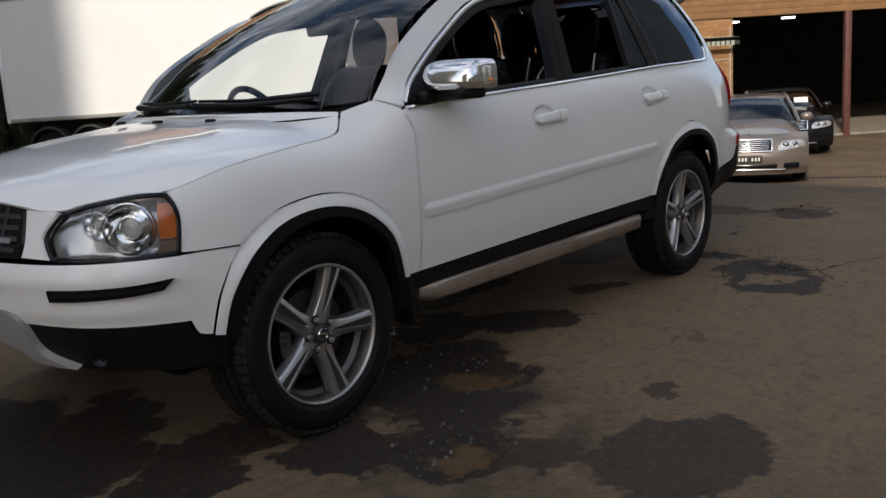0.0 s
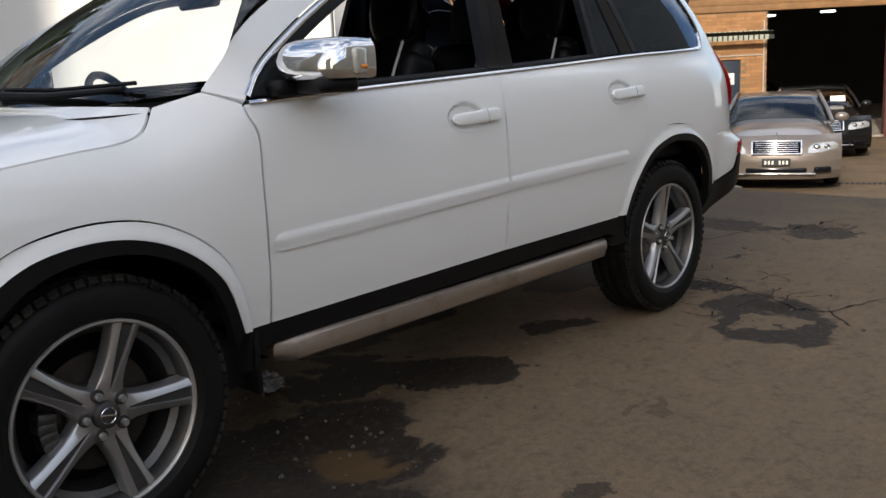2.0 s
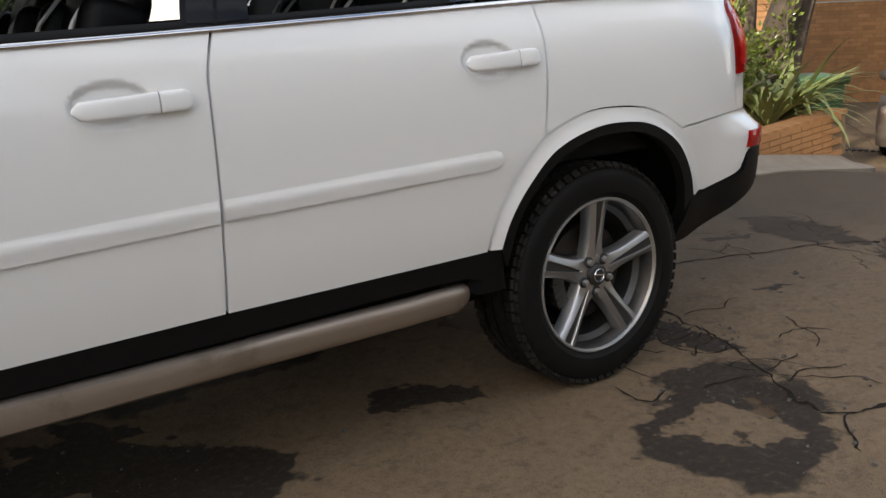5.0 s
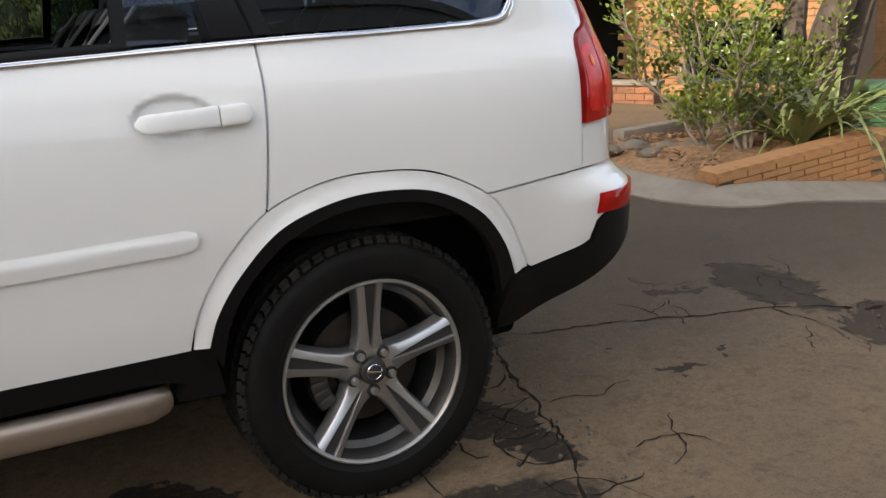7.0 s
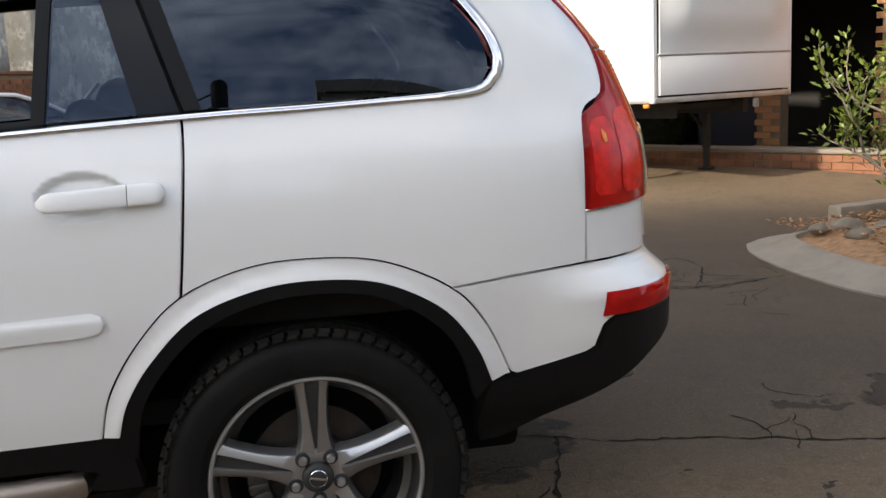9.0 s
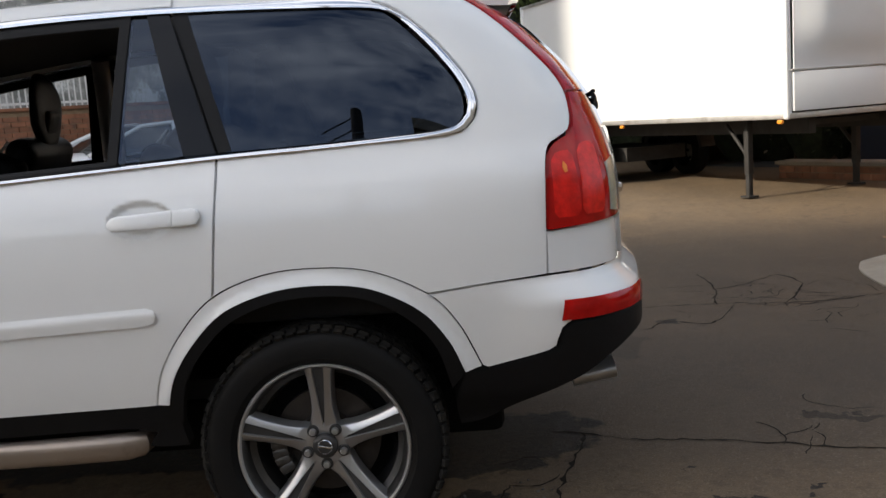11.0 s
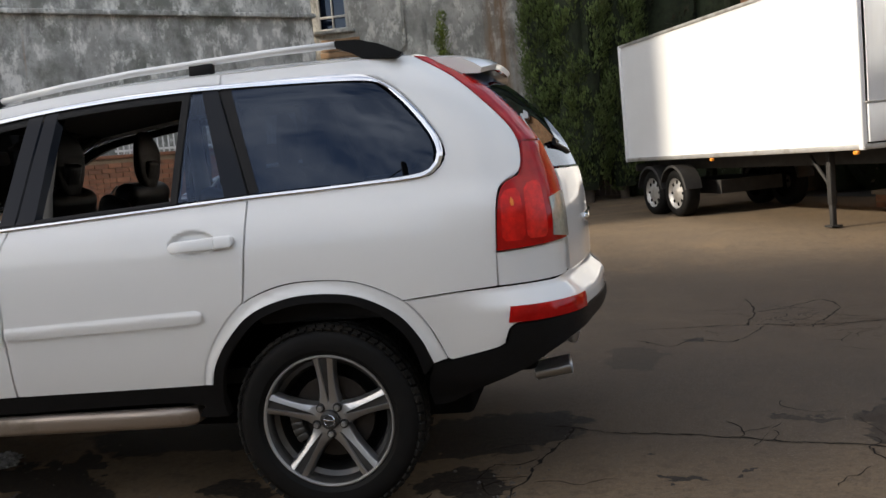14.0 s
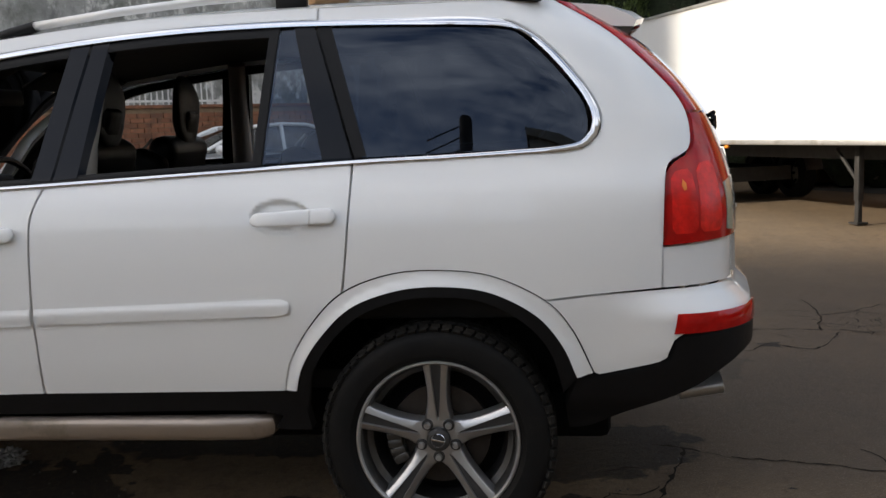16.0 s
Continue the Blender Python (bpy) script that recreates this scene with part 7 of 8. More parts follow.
panel("bumper_reflector", outline([(along(3.558, 0.72), 0.697), (along(3.568, 0.72), 0.757)], [(along(3.568, 0.72), 0.757), (UC - 0.02, 0.757)], [(UC - 0.02, 0.757), (UC - 0.02, 0.700)], [(UC - 0.02, 0.700), (along(3.555, 0.72), 0.697)]), RED_LENS, suv, "red bumper reflector", h=0.006, relief=back, gap=0.0, thick=0.02, in_u=True)
panel("rear_valance", outline([(along(3.29, 0.565), 0.562), (along(3.358, 0.57), 0.566), (along(3.527, 0.607), 0.604), (along(3.552, 0.63), 0.63), (along(3.563, 0.66), 0.670), (along(3.585, 0.68), 0.688)], [(along(3.585, 0.68), 0.688), (UC - 0.12, 0.692), (UC + 0.06, 0.694), (U_REAR, 0.686)], [(U_REAR, 0.686), (U_REAR, 0.64)], [(U_REAR, 0.64), (UC, 0.632), (along(3.70, 0.5), 0.588), (along(3.60, 0.48), 0.524), (along(3.45, 0.43), 0.455), (along(3.345, 0.41), 0.404), (along(3.27, 0.40), 0.395)], [(along(3.27, 0.40), 0.395), (along(3.26, 0.47), 0.47), (along(3.29, 0.565), 0.562)]), BLACK_PLASTIC, suv, "black plastic lower rear bumper", h=0.01, relief=lambda x, z: back(x, 0.66) * 0.9 - 0.03 * float(_step(0.50, 0.40, z)), gap=0.001, thick=0.05, in_u=True)
lamp_u = [(along(x, z), z) for x, z in spline(LAMP_IN, 0.03)]
cut = [(along(x, z), z) for x, z in ((float(np.interp(-q, [-p[1] for p in spline(LAMP_IN, 0.01)], [p[0] for p in spline(LAMP_IN, 0.01)])), q) for q in (1.339, 1.341))]
low = [cut[0]] + [p for p in lamp_u if p[1] < 1.33]
high = [p for p in lamp_u if p[1] > 1.35] + [cut[1]]


lens = lambda x, z: 0.008 * math.exp(-((z - 1.06) / 0.1) ** 2)
for lamp in panel("tail_lamp", outline([(p[0], p[1]) for p in low], [low[-1], (UC - 0.005, 0.962)], [(UC - 0.005, 0.962), (UC, 1.1), (UC, low[0][1])], [(UC, low[0][1]), low[0]]), RED_LENS, suv, "red tail lamp in glossy plastic", h=0.008, relief=lens, in_u=True, gap=0.003):
    pass
panel("tail_lamp", outline([(p[0], p[1]) for p in high], [high[-1], (UC, 1.341)], [(UC, 1.341), (UC, 1.50), (UC - 0.01, 1.705)], [(UC - 0.01, 1.705), high[0]]), RED_LENS, suv, "tall red tail lamp up the rear pillar", h=0.006, in_u=True, gap=0.003)
iu = along(3.60, 1.05)
for a_, b_, top_, mat_ in ((-0.034, 0.052, 1.165, RED_DEEP), (0.060, 0.150, 1.185, RED_BRIGHT)):
    panel("lamp_core", outline([(iu + a_ + 0.012, 0.985), (iu + a_, 1.0), (iu + a_ + 0.002, 1.08), (iu + a_ + 0.012, top_ - 0.02), (iu + a_ + 0.03, top_), (iu + b_ - 0.012, top_ + 0.006), (iu + b_, top_ - 0.01), (iu + b_ - 0.002, 1.08), (iu + b_, 1.0), (iu + b_ - 0.012, 0.985), (iu + a_ + 0.012, 0.985)]), mat_, suv, "brighter red lamp segment", h=0.0096, relief=lens, in_u=True, gap=0.0, thick=0.003)
for k in range(9):
    z_ = 1.218 + 0.012 * k
    u_ = along(float(np.interp(-z_, [-p[1] for p in spline(LAMP_IN, 0.01)], [p[0] for p in spline(LAMP_IN, 0.01)])), z_) + 0.03
    panel("lamp_rib", outline([(u_, z_), (u_ + 0.085, z_ + 0.003)], [(u_ + 0.085, z_ + 0.003), (u_ + 0.085, z_ + 0.009)], [(u_ + 0.085, z_ + 0.009), (u_, z_ + 0.006)], [(u_, z_ + 0.006), (u_, z_)]), RED_LENS, suv, "", h=0.0098, in_u=True, gap=0.0, thick=0.004)
# the bulb's glint, modelled as a small amber chip on the lens
panel("lamp_glint", outline([(iu + 0.012, 1.110), (iu + 0.008, 1.125), (iu + 0.014, 1.142), (iu + 0.022, 1.130), (iu + 0.020, 1.112), (iu + 0.012, 1.110)]), AMBER, suv, "amber glint of a bulb, put on the red lens", h=0.0125, relief=lens, in_u=True, gap=0.0, thick=0.003, grid=0.01)
panel("reversing_lens", outline([(UC - 0.125, 0.985), (UC - 0.125, 1.125)], [(UC - 0.125, 1.125), (UC - 0.04, 1.14), (UC - 0.004, 1.14)], [(UC - 0.004, 1.14), (UC - 0.004, 0.968)], [(UC - 0.004, 0.968), (UC - 0.125, 0.985)]), CLEAR_LENS, suv, "ribbed clear reversing lens", h=0.018, in_u=True, gap=0.0, thick=0.006)
panel("rear_corner", outline([(along(3.548, 0.948), 0.948), (UC, 0.959)], [(UC, 0.959), (UC, 0.828)], [(UC, 0.828), (along(3.547, 0.828), 0.828)], [(along(3.547, 0.828), 0.828), (along(3.548, 0.948), 0.948)]), PAINT, suv, "white painted corner panel", in_u=True, gap=0.0015)
panel("tailgate", outline([(UC, 0.835), (U_REAR, 0.835)], [(U_REAR, 0.835), (U_REAR, 1.215)], [(U_REAR, 1.215), (UC, 1.225)], [(UC, 1.225), (UC, 0.835)]), PAINT, suv, "white painted tailgate", h=0.012, in_u=True, gap=0.003)
for ob in panel("rear_window", outline([(UC, 1.23), (U_REAR, 1.22)], [(U_REAR, 1.22), (U_REAR, 1.68)], [(U_REAR, 1.68), (UC, 1.66)], [(UC, 1.66), (UC, 1.23)]), GLASS_TINT, suv, "dark rear window", h=0.006, in_u=True, gap=0.002, thick=0.004):
    ob.visible_shadow = False
part("tailgate_handle", boxed(0.035, 0.50, 0.035, pose(3.862, 0, 1.0), 0.012), CHROME, suv, "chrome tailgate bar")
part("bumper_skid", boxed(0.05, 0.7, 0.16, pose(3.79, 0, 0.565, 0, 16, 0), 0.02), SKID, suv, "silver rear skid plate")
bm = bmesh.new()
sweep(bm, [(3.80, 0.05, 1.27), (3.80, -0.2, 1.285), (3.765, -0.42, 1.32)], [0.018, 0.014, 0.009], 8)
sweep(bm, [(3.78, -0.05, 1.31), (3.765, -0.42, 1.335)], 0.008, 6)
part("rear_wiper", bm, BLACK_PLASTIC, suv, "black rear wiper")
rows = []
for y in np.linspace(-0.49, 0.49, 13):
    k = abs(y) / 0.49
    x1 = 3.56 - 0.05 * k ** 4
    z0 = 1.742 - 0.03 * k ** 3
    rows.append([(3.22, y, z0 - 0.022), (3.30, y, z0 - 0.008), (3.42, y, z0 - 0.022), (x1 - 0.03, y, z0 - 0.05), (x1, y, z0 - 0.072), (x1 - 0.01, y, z0 - 0.092), (3.44, y, z0 - 0.088), (3.30, y, z0 - 0.065), (3.22, y, z0 - 0.045)])
bm = bmesh.new()
grid_v = [[bm.verts.new(p) for p in r] for r in rows]
for r, q in zip(grid_v, grid_v[1:]):
    for k in range(9):
        bm.faces.new((r[k], r[(k + 1) % 9], q[(k + 1) % 9], q[k]))
bm.faces.new(grid_v[0]), bm.faces.new(grid_v[-1][::-1])
bmesh.ops.recalc_face_normals(bm, faces=bm.faces)
spoiler = part("roof_spoiler", bm, PAINT, suv, "white painted roof spoiler")
part("brake_light", boxed(0.02, 0.4, 0.02, pose(3.54, 0, 1.655), 0.006), RED_LENS, spoiler, "red high brake light")
for y in (-0.55, 0.55):
    bm = bmesh.new()
    lathe(bm, [(0.0, 0.05), (0.036, 0.05), (0.036, -0.06), (0.042, -0.07), (0.042, 0.07), (0.0, 0.07)], 24)
    bmesh.ops.transform(bm, matrix=Matrix.Translation((3.700, y, 0.442)) @ pose(0, 0, 0, 0, 0, 90) @ pose(0, 0, 0, -9, 0, 0) @ Matrix.Diagonal((1.5, 1.0, 0.85, 1)), verts=bm.verts)
    part("exhaust_tip", bm, ALLOY, suv, "oval steel exhaust tip")
panel("tow_cover", outline([(0.35, 0.31), (0.35, 0.47)], [(0.35, 0.47), (0.47, 0.48)], [(0.47, 0.48), (0.46, 0.31)], [(0.46, 0.31), (0.35, 0.31)]), BLACK_PLASTIC, suv, "", h=-0.03, gap=0.0, thick=0.05)


# ---------------------------------------------------------------- wheels
ALLOY_LIP = material("rim_lip_alloy", (0.40, 0.395, 0.38), 0.36, 0.7, rough_vary=0.06, scale=30)
def wheel(m, side, turn):
    """One road wheel under the suv; its outer face looks along -y before m. turn: degrees by which it has rolled."""
    w = new("wheel")
    w.parent = suv
    w.matrix_world = m
    w["label"] = "five-spoke machined alloy wheel with a worn black tyre"
    bm = bmesh.new()
    lathe(bm, [(0.250, -0.098), (0.257, -0.110), (0.270, -0.1155), (0.272, -0.119), (0.290, -0.1215), (0.318, -0.121), (0.334, -0.116), (0.344, -0.106), (0.350, -0.094), (0.353, -0.075), (0.355, -0.046), (0.354, -0.045), (0.354, -0.037), (0.361, -0.036), (0.362, -0.004), (0.354, -0.003), (0.354, 0.005), (0.362, 0.006), (0.361, 0.038), (0.354, 0.039), (0.354, 0.047), (0.360, 0.048), (0.356, 0.094), (0.34, 0.113), (0.29, 0.12), (0.250, 0.1)], 96)
    tyre = part("tyre", bm, RUBBER, w, "black rubber tyre")
    items = []
    for i in range(64):
        a = 2 * math.pi * i / 64
        for y, dy, skew, rr, ww in ((-0.074, 0.046, 12, 0.3558, 0.027), (0.074, 0.046, -12, 0.3558, 0.027), (-0.022, 0.028, 26, 0.3578, 0.026), (0.024, 0.028, -26, 0.3578, 0.026)):
            tilt = 14 if y < -0.05 else (-14 if y > 0.05 else 0)
            items.append((0.012, dy, ww, Matrix.Rotation(-a, 4, "Y") @ Matrix.Translation((rr - (0.0015 if tilt else 0), y, 0)) @ Matrix.Rotation(radians(tilt), 4, "Z") @ Matrix.Rotation(radians(skew), 4, "X")))
        items.append((0.010, 0.022, 0.0235, Matrix.Rotation(-a, 4, "Y") @ Matrix.Translation((0.3462, -0.1022, 0)) @ Matrix.Rotation(radians(50), 4, "Z")))
    bm = blocks("tread", items, TREAD)
    part("tread", bm, TREAD, w, "dusty tread blocks", smooth=False)
    bm = bmesh.new()
    lathe(bm, [(0.252, -0.100), (0.2545, -0.108), (0.2520, -0.1125), (0.2475, -0.113), (0.2440, -0.109), (0.241, -0.10)], 96)
    part("rim_lip", bm, ALLOY_LIP, w, "machined rim lip")
    bm = bmesh.new()
    lathe(bm, [(0.243, -0.105), (0.234, -0.090), (0.229, -0.060), (0.212, -0.045), (0.200, 0.02), (0.198, 0.07), (0.215, 0.09)], 72)
    part("rim_barrel", bm, ALLOY_BARREL, w, "grey rim barrel")
    bm = bmesh.new()
    lathe(bm, [(0.0, -0.082), (0.036, -0.082), (0.052, -0.086), (0.066, -0.082), (0.074, -0.070), (0.078, -0.04), (0.0, -0.03)], 48)
    part("hub", bm, ALLOY, w)
    for s in range(5):
        a = radians(turn + 72 * s)
        rot = Matrix.Rotation(-a, 4, "Y")
        bars, groove = bmesh.new(), bmesh.new()
        rs = [0.045, 0.07, 0.09, 0.12, 0.15, 0.18, 0.208, 0.228, 0.245]
        wd = [0.042, 0.036, 0.031, 0.0285, 0.0290, 0.0310, 0.0335, 0.0365, 0.041]
        gd = [0.001, 0.0025, 0.0045, 0.0075, 0.0100, 0.0125, 0.0148, 0.0160, 0.0165]
        ys = [-0.084, -0.086, -0.088, -0.092, -0.096, -0.100, -0.1035, -0.1055, -0.107]
        left, right, mid = [], [], []
        for r, hw, g, y in zip(rs, wd, gd, ys):
            for sgn, store in ((-1, left), (1, right)):
                store.append([bars.verts.new(rot @ Vector(p)) for p in ((r, y + 0.045, sgn * (hw + 0.008)), (r, y + 0.0105, sgn * (hw + 0.002)), (r, y + 0.0055, sgn * (hw - 0.002)), (r, y, sgn * (g + 0.0015)), (r, y + 0.002, sgn * g), (r, y + 0.010, sgn * g * 0.9))])
            mid.append([groove.verts.new(rot @ Vector(p)) for p in ((r, y + 0.0075, -g), (r, y + 0.0075, g))])
        for store in (left, right):
            for q, t in zip(store, store[1:]):
                for k in range(5):
                    bars.faces.new((q[k], q[k + 1], t[k + 1], t[k]))
        for q, t in zip(mid, mid[1:]):
            groove.faces.new((q[0], q[1], t[1], t[0]))
        bmesh.ops.recalc_face_normals(bars, faces=bars.faces)
        bmesh.ops.recalc_face_normals(groove, faces=groove.faces)
        sp = part("spoke", bars, ALLOY, w, "machined twin-bar spoke")
        part("groove", groove, ALLOY_GREY, w, "grey painted groove")
        b = a + radians(36)
        bm = bmesh.new()
        lathe(bm, [(0.0, -0.020), (0.0085, -0.020), (0.0105, -0.016), (0.0105, 0.0), (0.0135, 0.0), (0.0135, 0.004)], 12)
        bmesh.ops.transform(bm, matrix=Matrix.Translation((0.056 * math.cos(b), -0.082, 0.056 * math.sin(b))), verts=bm.verts)
        part("wheel_bolt", bm, ALLOY_LIP, w, "steel wheel bolt")
        bm = bmesh.new()
        lathe(bm, [(0.0100, -0.007), (0.0165, -0.0075), (0.0180, -0.005), (0.0180, 0.0)], 20)
        bmesh.ops.transform(bm, matrix=Matrix.Translation((0.056 * math.cos(b), -0.082, 0.056 * math.sin(b))), verts=bm.verts)
        part("bolt_well", bm, ALLOY_GREY, w, "dark bolt well")
    bm = bmesh.new()
    lathe(bm, [(0.0, -0.101), (0.022, -0.1005), (0.033, -0.098), (0.0365, -0.094), (0.0375, -0.08)], 36)
    cap = part("centre_cap", bm, ALLOY_GREY, w, "dark centre cap with a bright emblem")
    bm = bmesh.new()
    lathe(bm, [(0.0195, -0.1012), (0.0205, -0.1026), (0.0220, -0.1008)], 32)
    box(bm, 0.04, 0.003, 0.006, pose(0, -0.1015, 0, 0, 12, 0), 0.001)
    part("emblem", bm, CHROME, w, "bright round emblem")
    bm = bmesh.new()
    lathe(bm, [(0.07, -0.028), (0.158, -0.028), (0.158, 0.0), (0.07, 0.0)], 48, True)
    lathe(bm, [(0.0, -0.045), (0.085, -0.045), (0.09, -0.028)], 36)
    part("brake_disc", bm, IRON, w, "rusty brake disc")
    bm = bmesh.new()
    for k in range(5):
        c = radians(170 + k * 10)
        box(bm, 0.05, 0.06, 0.03, Matrix.Translation((0.142 * math.cos(c), -0.035, 0.142 * math.sin(c))) @ Matrix.Rotation(-c, 4, "Y"), 0.008)
    part("brake_caliper", bm, ALLOY_BARREL, w, "grey brake caliper")
    bm = bmesh.new()
    lathe(bm, [(0.0, 0.02), (0.20, 0.02), (0.20, 0.03), (0.0, 0.03)], 32)
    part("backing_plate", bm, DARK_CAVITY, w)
    return w


for x, turn in ((0.009, 71), (2.866, 90)):
    wheel(pose(x, -0.792, 0.363), 1, turn)
    wheel(pose(x, 0.792, 0.363, 0, 0, 180), -1, turn)

# ---------------------------------------------------------------- cabin
def seat(x, y, high=True, label="black leather seat with pale piping"):
    s = new("car_seat")
    s.parent = suv
    s["label"] = label
    s.matrix_world = pose(x, y, 0)
    bm = bmesh.new()
    box(bm, 0.52, 0.50, 0.17, pose(0, 0, 0.72, 0, -8, 0), 0.06, 4)
    for k in (-0.23, 0.23):
        box(bm, 0.46, 0.09, 0.15, pose(0.0, k, 0.765, 0, -8, 0), 0.05, 4)
    part("cushion", bm, LEATHER, s)
    bm = bmesh.new()
    lean = pose(0.27, 0, 0.72, 0, 19, 0)
    box(bm, 0.13, 0.44, 0.60, lean @ pose(0, 0, 0.33), 0.06, 4)
    for k in (-0.21, 0.21):
        box(bm, 0.17, 0.09, 0.52, lean @ pose(-0.03, k, 0.30, 0, 0, 0), 0.05, 4)
    part("backrest", bm, LEATHER, s)
    for k in (-0.185, 0.185):
        bm = bmesh.new()
        sweep(bm, [lean @ Vector((-0.125, k, 0.10)), lean @ Vector((-0.13, k, 0.3)), lean @ Vector((-0.115, k * 0.97, 0.48)), lean @ Vector((-0.07, k * 0.8, 0.60))], 0.006, 6)
        part("piping", bm, PIPING, s, "pale seat piping")
    bm = bmesh.new()
    if high:
        vs = bmesh.ops.create_uvsphere(bm, u_segments=24, v_segments=16, radius=1)["verts"]
        for v in vs:
            c = v.co
            k = (c.z + 1) / 2
            v.co = lean @ Vector((math.copysign(abs(c.x) ** 0.7, c.x) * (0.030 - 0.008 * k) + 0.03 - 0.10 * k ** 1.3, math.copysign(abs(c.y) ** 0.6, c.y) * (0.060 + 0.070 * math.sin(math.pi * min(1, k * 0.85))), 0.735 + math.copysign(abs(c.z) ** 0.75, c.z) * 0.15))
        box(bm, 0.05, 0.13, 0.24, lean @ pose(0.01, 0, 0.63), 0.024, 3)
    part("headrest", bm, LEATHER, s, "moulded black headrest")
    return s


for x, y in ((1.12, -0.37), (1.12, 0.37)):
    seat(x, y)
for y in (-0.44, 0.0, 0.44):
    seat(2.02, y)
for y in (-0.3, 0.3):
    seat(2.82, y)
bm = bmesh.new()
box(bm, 0.42, 1.36, 0.30, pose(0.52, 0, 0.97), 0.08, 4)
box(bm, 0.30, 0.44, 0.07, pose(0.50, 0.37, 1.13), 0.03, 3)
part("dashboard", bm, TRIM_DARK, suv, "dark soft dashboard")
bm = bmesh.new()
for i in range(36):
    a, b = 2 * math.pi * i / 36, 2 * math.pi * (i + 1) / 36
    rod(bm, (0, 0.185 * math.cos(a), 0.185 * math.sin(a)), (0, 0.185 * math.cos(b), 0.185 * math.sin(b)), 0.016, seg=8)
box(bm, 0.05, 0.13, 0.11, None, 0.02, 3)
for a in (0, 180, 270):
    rod(bm, (0, 0, 0), (0, 0.18 * math.cos(radians(a)), 0.18 * math.sin(radians(a))), 0.014, seg=8)
bmesh.ops.transform(bm, matrix=pose(0.80, 0.37, 1.07, 0, -24, 0), verts=bm.verts)
part("steering_wheel", bm, LEATHER, suv, "dark steering wheel on the far side")
part("interior_mirror", boxed(0.035, 0.25, 0.07, pose(0.98, 0.02, 1.50, 0, -10, 0), 0.015, 3), TRIM_DARK, suv, "interior mirror")
for y in (-0.34, 0.34):
    part("sun_visor", boxed(0.17, 0.44, 0.02, pose(1.08, y, 1.575, 0, -24, 0), 0.008), TRIM_DARK, suv, "dark sun visor")
for side in (1, -1):
    for x0, x1 in ((0.54, 1.60), (1.66, 2.45)):
        part("door_trim", boxed(x1 - x0, 0.05, 0.66, pose((x0 + x1) / 2, -0.83 * side, 0.83), 0.02), TRIM_DARK, suv, "dark inner door trim")
        part("armrest", boxed((x1 - x0) * 0.6, 0.07, 0.06, pose((x0 + x1) / 2 + 0.08, -0.79 * side, 0.93), 0.02), TRIM_DARK, suv)
    bm = bmesh.new()
    sweep(bm, [(1.72, -0.80 * side, 1.10), (1.73, -0.765 * side, 1.3), (1.75, -0.70 * side, 1.5), (1.77, -0.64 * side, 1.64)], [0.05, 0.045, 0.04, 0.04], 10)
    part("pillar_trim", bm, TRIM_GREY, suv, "beige pillar trim")
    bm = bmesh.new()
    sweep(bm, [(2.60, -0.78 * side, 1.2), (2.56, -0.72 * side, 1.4), (2.50, -0.65 * side, 1.62)], [0.07, 0.05, 0.05], 10)
    part("pillar_trim", bm, TRIM_DARK, suv, "dark pillar trim")
    bm = bmesh.new()
    sweep(bm, [(0.50, -0.82 * side, 1.12), (0.66, -0.79 * side, 1.3), (0.98, -0.69 * side, 1.52), (1.2, -0.65 * side, 1.60)], 0.03, 8)
    part("pillar_trim", bm, TRIM_DARK, suv)
    part("boot_trim", boxed(0.70, 0.06, 0.45, pose(2.95, -0.78 * side, 0.95), 0.02), TRIM_DARK, suv)
part("cabin_floor", boxed(2.6, 1.5, 0.06, pose(1.7, 0, 0.52)), TRIM_DARK, suv)
part("centre_console", boxed(0.9, 0.24, 0.28, pose(1.05, 0, 0.72), 0.04), TRIM_DARK, suv)


# ---------------------------------------------------------------- other cars
BRONZE = material("bronze_paint", (0.19, 0.162, 0.14), 0.3, 0.4, coat=0.6, vary=0.03, scale=2)
BLACK_PAINT = material("black_paint", (0.006, 0.006, 0.007), 0.22, spec=0.35)
PLATE = material("plate_white", (0.65, 0.64, 0.60), 0.5)
PLATE_INK = material("plate_black", (0.02, 0.02, 0.02), 0.6)


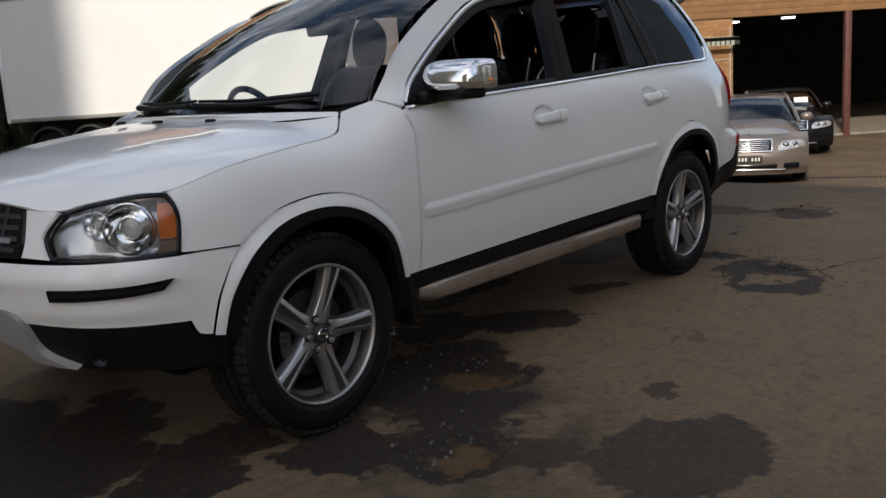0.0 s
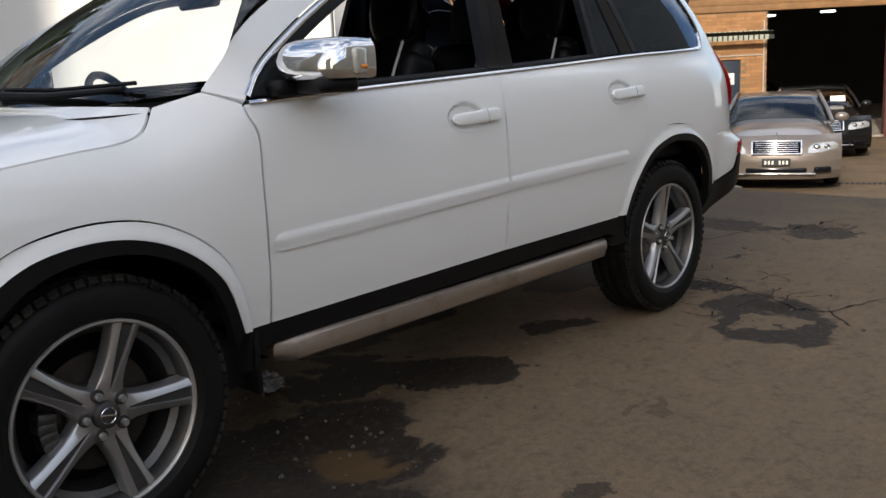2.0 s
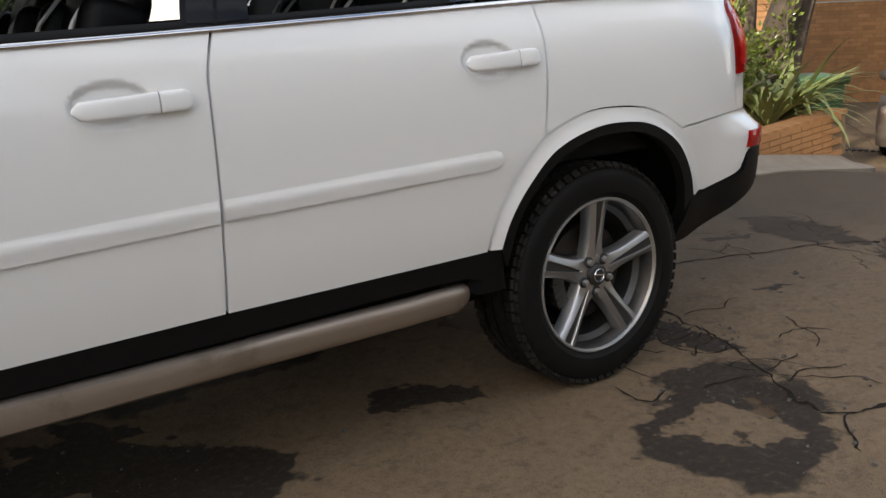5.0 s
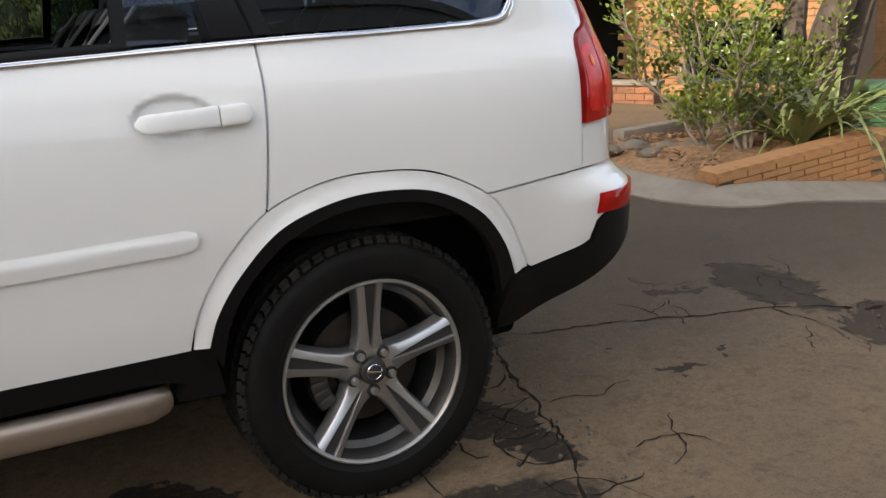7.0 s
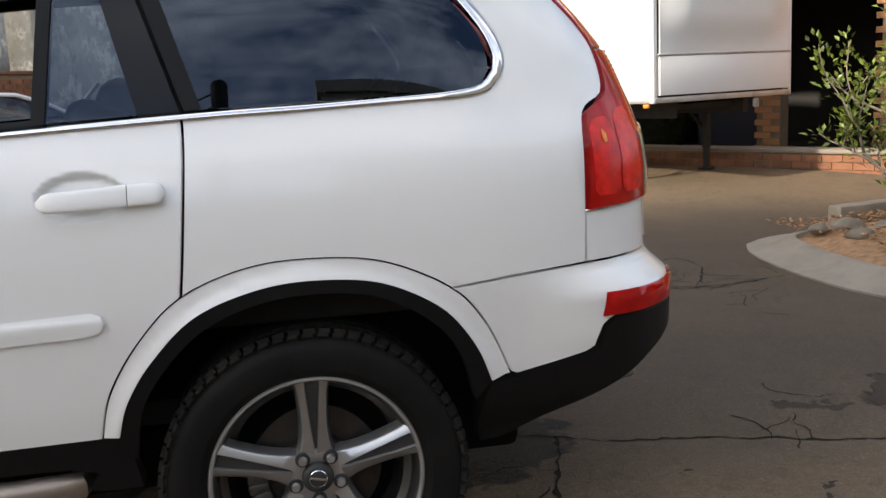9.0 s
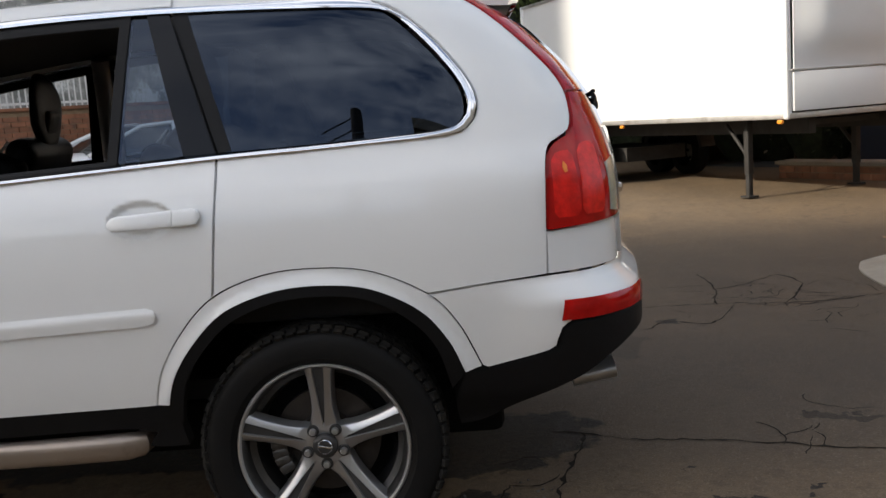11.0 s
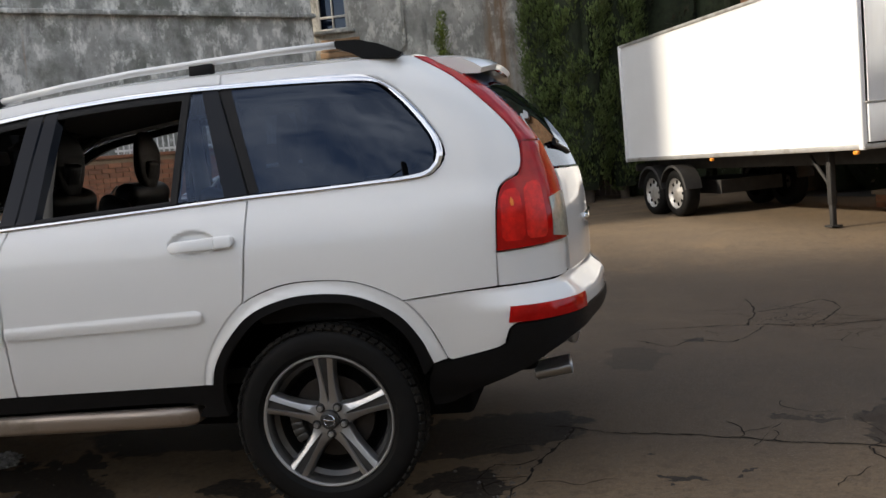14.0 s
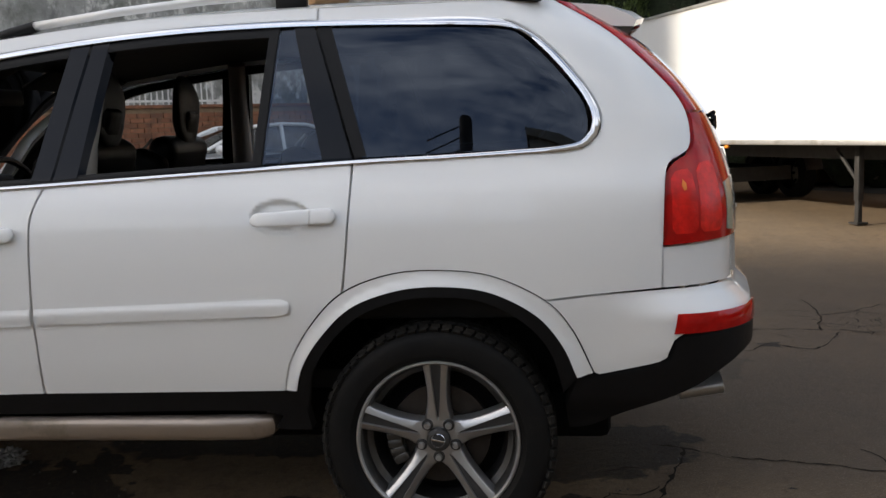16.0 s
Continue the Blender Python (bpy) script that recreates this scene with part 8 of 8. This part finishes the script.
def saloon(name, label, m, paint, seed=0, bars=True, paper=False, group="parked cars"):
    """A four-door saloon 5.0 m long; its nose looks along -x, wheels on z = 0."""
    car = thing(name, label, "car", group, m)
    L = [0.0, 0.03, 0.10, 0.25, 0.6, 1.0, 1.5, 2.0, 2.8, 3.6, 4.2, 4.7, 4.9, 5.0]
    half = [0.60, 0.72, 0.80, 0.86, 0.90, 0.92, 0.93, 0.935, 0.935, 0.93, 0.92, 0.87, 0.80, 0.66]
    top = [0.66, 0.70, 0.74, 0.78, 0.85, 0.91, 0.955, 0.97, 0.975, 0.98, 0.97, 0.95, 0.90, 0.82]
    bot = [0.30, 0.25, 0.21, 0.20, 0.19, 0.19, 0.19, 0.19, 0.19, 0.19, 0.20, 0.24, 0.30, 0.36]
    rows = []
    xs_ = np.concatenate([np.linspace(0.30, 4.64, 46), np.linspace(4.7, 5.0, 8)])
    for x in xs_:
        hw, zt, zb = (float(np.interp(x, L, q)) for q in (half, top, bot))
        row = []
        for k in np.linspace(0, 1, 31):
            a = math.pi * k
            y = -math.cos(a)
            y = math.copysign(abs(y) ** 0.42, y) * hw
            z = zb + (zt - zb) * (math.sin(a) ** 0.42) if 0.001 < math.sin(a) else zb
            row.append((x, y * (1 - 0.03 * max(0, (z - 0.6) / 0.4)), z + 0.035 * (1 - (y / hw) ** 2) * (z > zt - 0.05)))
        rows.append(row)
    bm = loft(rows)
    for fx in (0.95, 3.95):
        for f in [f for f in bm.faces if (f.calc_center_median().x - fx) ** 2 + (f.calc_center_median().z - 0.33) ** 2 < 0.37 ** 2 and abs(f.calc_center_median().y) > 0.5]:
            bm.faces.remove(f)
    body = part("body", bm, paint, car)
    def front(y, z, out=0.0):
        return (0.33 * abs(y / 0.93) ** 3.2 + float(np.interp(z, [0.18, 0.30, 0.45, 0.56, 0.66, 0.74, 0.82], [0.10, 0.02, 0.0, 0.015, 0.07, 0.14, 0.30])) - out, y, z)

    part("front_fascia", loft([[front(y, z) for y in np.linspace(-0.915, 0.915, 41)] for z in np.linspace(0.18, 0.82, 24)]), paint, car)
    part("underbody", boxed(4.5, 1.5, 0.3, pose(2.5, 0, 0.34), 0.05), DARK_CAVITY, car)
    # cabin
    cab = [(1.55, 0.80, 0.95), (1.95, 0.74, 1.18), (2.45, 0.66, 1.40), (3.0, 0.655, 1.435), (3.5, 0.65, 1.41), (3.95, 0.68, 1.25), (4.4, 0.72, 0.98)]
    rows = []
    for x, w, z in cab:
        z = 0.93 + (z - 0.93) * 0.86
        zb = 0.93
        wb = 0.83
        rows.append([(x, -wb, zb), (x, -wb + (wb - w) * 0.5, zb + (z - zb) * 0.55), (x, -w, z - 0.03), (x, -w * 0.8, z), (x, 0, z + 0.015), (x, w * 0.8, z), (x, w, z - 0.03), (x, wb - (wb - w) * 0.5, zb + (z - zb) * 0.55), (x, wb, zb)])
    part("cabin_glass", loft(rows), GLASS_SEDAN, car, "dark tinted cabin glass")
    rr_ = [[(p[0], p[1], p[2] + 0.008) for p in r[2:7]] for r in rows[2:5]]
    part("roof", thicken(loft(rr_), 0.012), paint, car)
    for s in (-1, 1):
        for pts in ([(1.50, 0.835, 0.93), (1.95, 0.765, 1.16), (2.45, 0.675, 1.385)], [(2.95, 0.85, 0.95), (2.97, 0.77, 1.2), (3.0, 0.67, 1.42)], [(3.5, 0.66, 1.40), (3.95, 0.70, 1.24), (4.42, 0.76, 0.96)], [(2.45, 0.675, 1.385), (3.0, 0.665, 1.425), (3.5, 0.66, 1.40)]):
            bm = bmesh.new()
            sweep(bm, [(x, y * s, 0.93 + (z - 0.93) * 0.86) for x, y, z in pts], 0.032, 8)
            part("pillar", bm, paint, car)
        bm = bmesh.new()
        for v in bmesh.ops.create_uvsphere(bm, u_segments=16, v_segments=10, radius=1)["verts"]:
            v.co = Vector((1.75 + v.co.x * 0.06, (0.98 + v.co.y * 0.11) * s, 0.99 + v.co.z * 0.075))
        part("door_mirror", bm, paint, car)
        # lamps
        rows = [[front(s * (0.44 + 0.42 * t), 0.575 + 0.045 * t * t + (0.135 - 0.02 * t) * k * min(1, 0.5 + 3 * t, 0.6 + 2.5 * (1 - t)), 0.012) for t in np.linspace(0, 1, 12)] for k in np.linspace(0, 1, 7)]
        lamp = part("headlamp", thicken(loft(rows), 0.02), REFLECTOR_SOFT, car, "clear headlamp")
        for t, r in ((0.28, 0.055), (0.62, 0.05)):
            bm = bmesh.new()
            lathe(bm, [(r, 0.01), (r * 0.9, -0.015), (r * 0.6, 0.0), (r * 0.3, -0.012), (0.002, -0.012)], 20)
            bmesh.ops.transform(bm, matrix=Matrix.Translation(front(s * (0.44 + 0.42 * t), 0.65, 0.02)) @ Vector((-1, 0.5 * t * s, 0)).to_track_quat("-Y", "Z").to_matrix().to_4x4(), verts=bm.verts)
            part("lamp_bowl", bm, CHROME, lamp)
        part("intake", boxed(0.10, 0.26, 0.085, pose(0.125, 0.64 * s, 0.325, 0, 0, -28 * s), 0.03, 3), GLOSS_BLACK, car, "dark bumper intake")
        part("sill_trim", boxed(2.2, 0.03, 0.05, pose(2.45, 0.935 * s, 0.33), 0.01), CHROME, car)
    gr = part("grille", boxed(0.06, 0.66, 0.19, pose(0.055, 0, 0.65, 0, 24, 0), 0.03, 3), GLOSS_BLACK, car, "chrome grille with dark slats")
    for z in (-0.065, -0.033, 0.0, 0.033, 0.065):
        part("slat", boxed(0.02, 0.60, 0.011, pose(0.055, 0, 0.65, 0, 24, 0) @ pose(-0.032, 0, z), 0.003), CHROME, gr)
    part("slat", boxed(0.022, 0.014, 0.17, pose(0.055, 0, 0.65, 0, 24, 0) @ pose(-0.033, 0, 0), 0.003), CHROME, gr)
    for y in (-0.345, 0.345):
        part("grille_frame", boxed(0.06, 0.03, 0.20, pose(0.055, y, 0.65, 0, 24, 0) @ pose(-0.015, 0, 0), 0.012), CHROME, gr)
    for z in (-0.10, 0.10):
        part("grille_frame", boxed(0.06, 0.71, 0.026, pose(0.055, 0, 0.65, 0, 24, 0) @ pose(-0.015, 0, z), 0.01), CHROME, gr)
    part("lower_intake", boxed(0.08, 0.86, 0.07, pose(0.04, 0, 0.325), 0.02), GLOSS_BLACK, car, "dark lower intake")
    part("bumper_line", boxed(0.08, 1.1, 0.02, pose(0.055, 0, 0.27), 0.008), CHROME, car)
    pl_ = part("number_plate", boxed(0.015, 0.40, 0.115, pose(-0.008, 0, 0.445), 0.004), PLATE_INK, car, "black number plate with pale characters")
    if bars:
        part("plate_face", boxed(0.006, 0.37, 0.085, pose(-0.017, 0, 0.445)), PLATE_INK, pl_)
        for k in range(7):
            if k != 3:
                part("plate_bar", boxed(0.004, 0.028, 0.055, pose(-0.022, -0.15 + 0.05 * k, 0.445)), PLATE, pl_)
    part("badge_star", boxed(0.02, 0.012, 0.06, pose(0.24, 0, 0.85), 0.004), CHROME, car)
    if paper:
        part("windscreen_paper", boxed(0.006, 0.30, 0.21, pose(1.80, -0.42, 1.09, 0, 34, 0)), SIGN_WHITE, car, "white paper behind the windscreen")
    for fx in (0.95, 3.95):
        for s, t in ((-0.80, 0), (0.80, 180)):
            small_wheel(car, m @ pose(fx, s, 0.33, 0, 0, t), 0.33, 0.22, 6)
    for s in (-0.36, 0.36):
        part("front_seat", boxed(0.2, 0.5, 0.62, pose(2.75, s, 0.98, 0, 15, 0), 0.08, 3), TRIM_DARK, car)
    part("dashboard", boxed(0.5, 1.4, 0.2, pose(1.9, 0, 0.86), 0.06), TRIM_DARK, car)
    return car


GLASS_SEDAN = glass("sedan_glass", (0.22, 0.26, 0.30))
REFLECTOR_SOFT = material("lamp_silver", (0.62, 0.62, 0.61), 0.25, 0.7, vary=0.2, scale=30)
sz = float(drop(12.6, 2.7))
saloon("sedan", "bronze four-door sedan with a chrome grille", pose(12.25, 2.55, sz, 0, 0, 23), BRONZE)
saloon("sedan", "black sedan with a paper in its windscreen", pose(17.72, 3.88, FZ0 + 0.03, 0, 0, 26), BLACK_PAINT, paper=True)
saloon("sedan", "dark car parked inside the garage", pose(24.6, 8.0, FZ0 + 0.055, 0, 0, 41), BLACK_PAINT, bars=False)
saloon("sedan", "white car parked beyond the suv", pose(-3.77, 9.5, 0.09, 0, 0, 45.6), PAINT, bars=False)
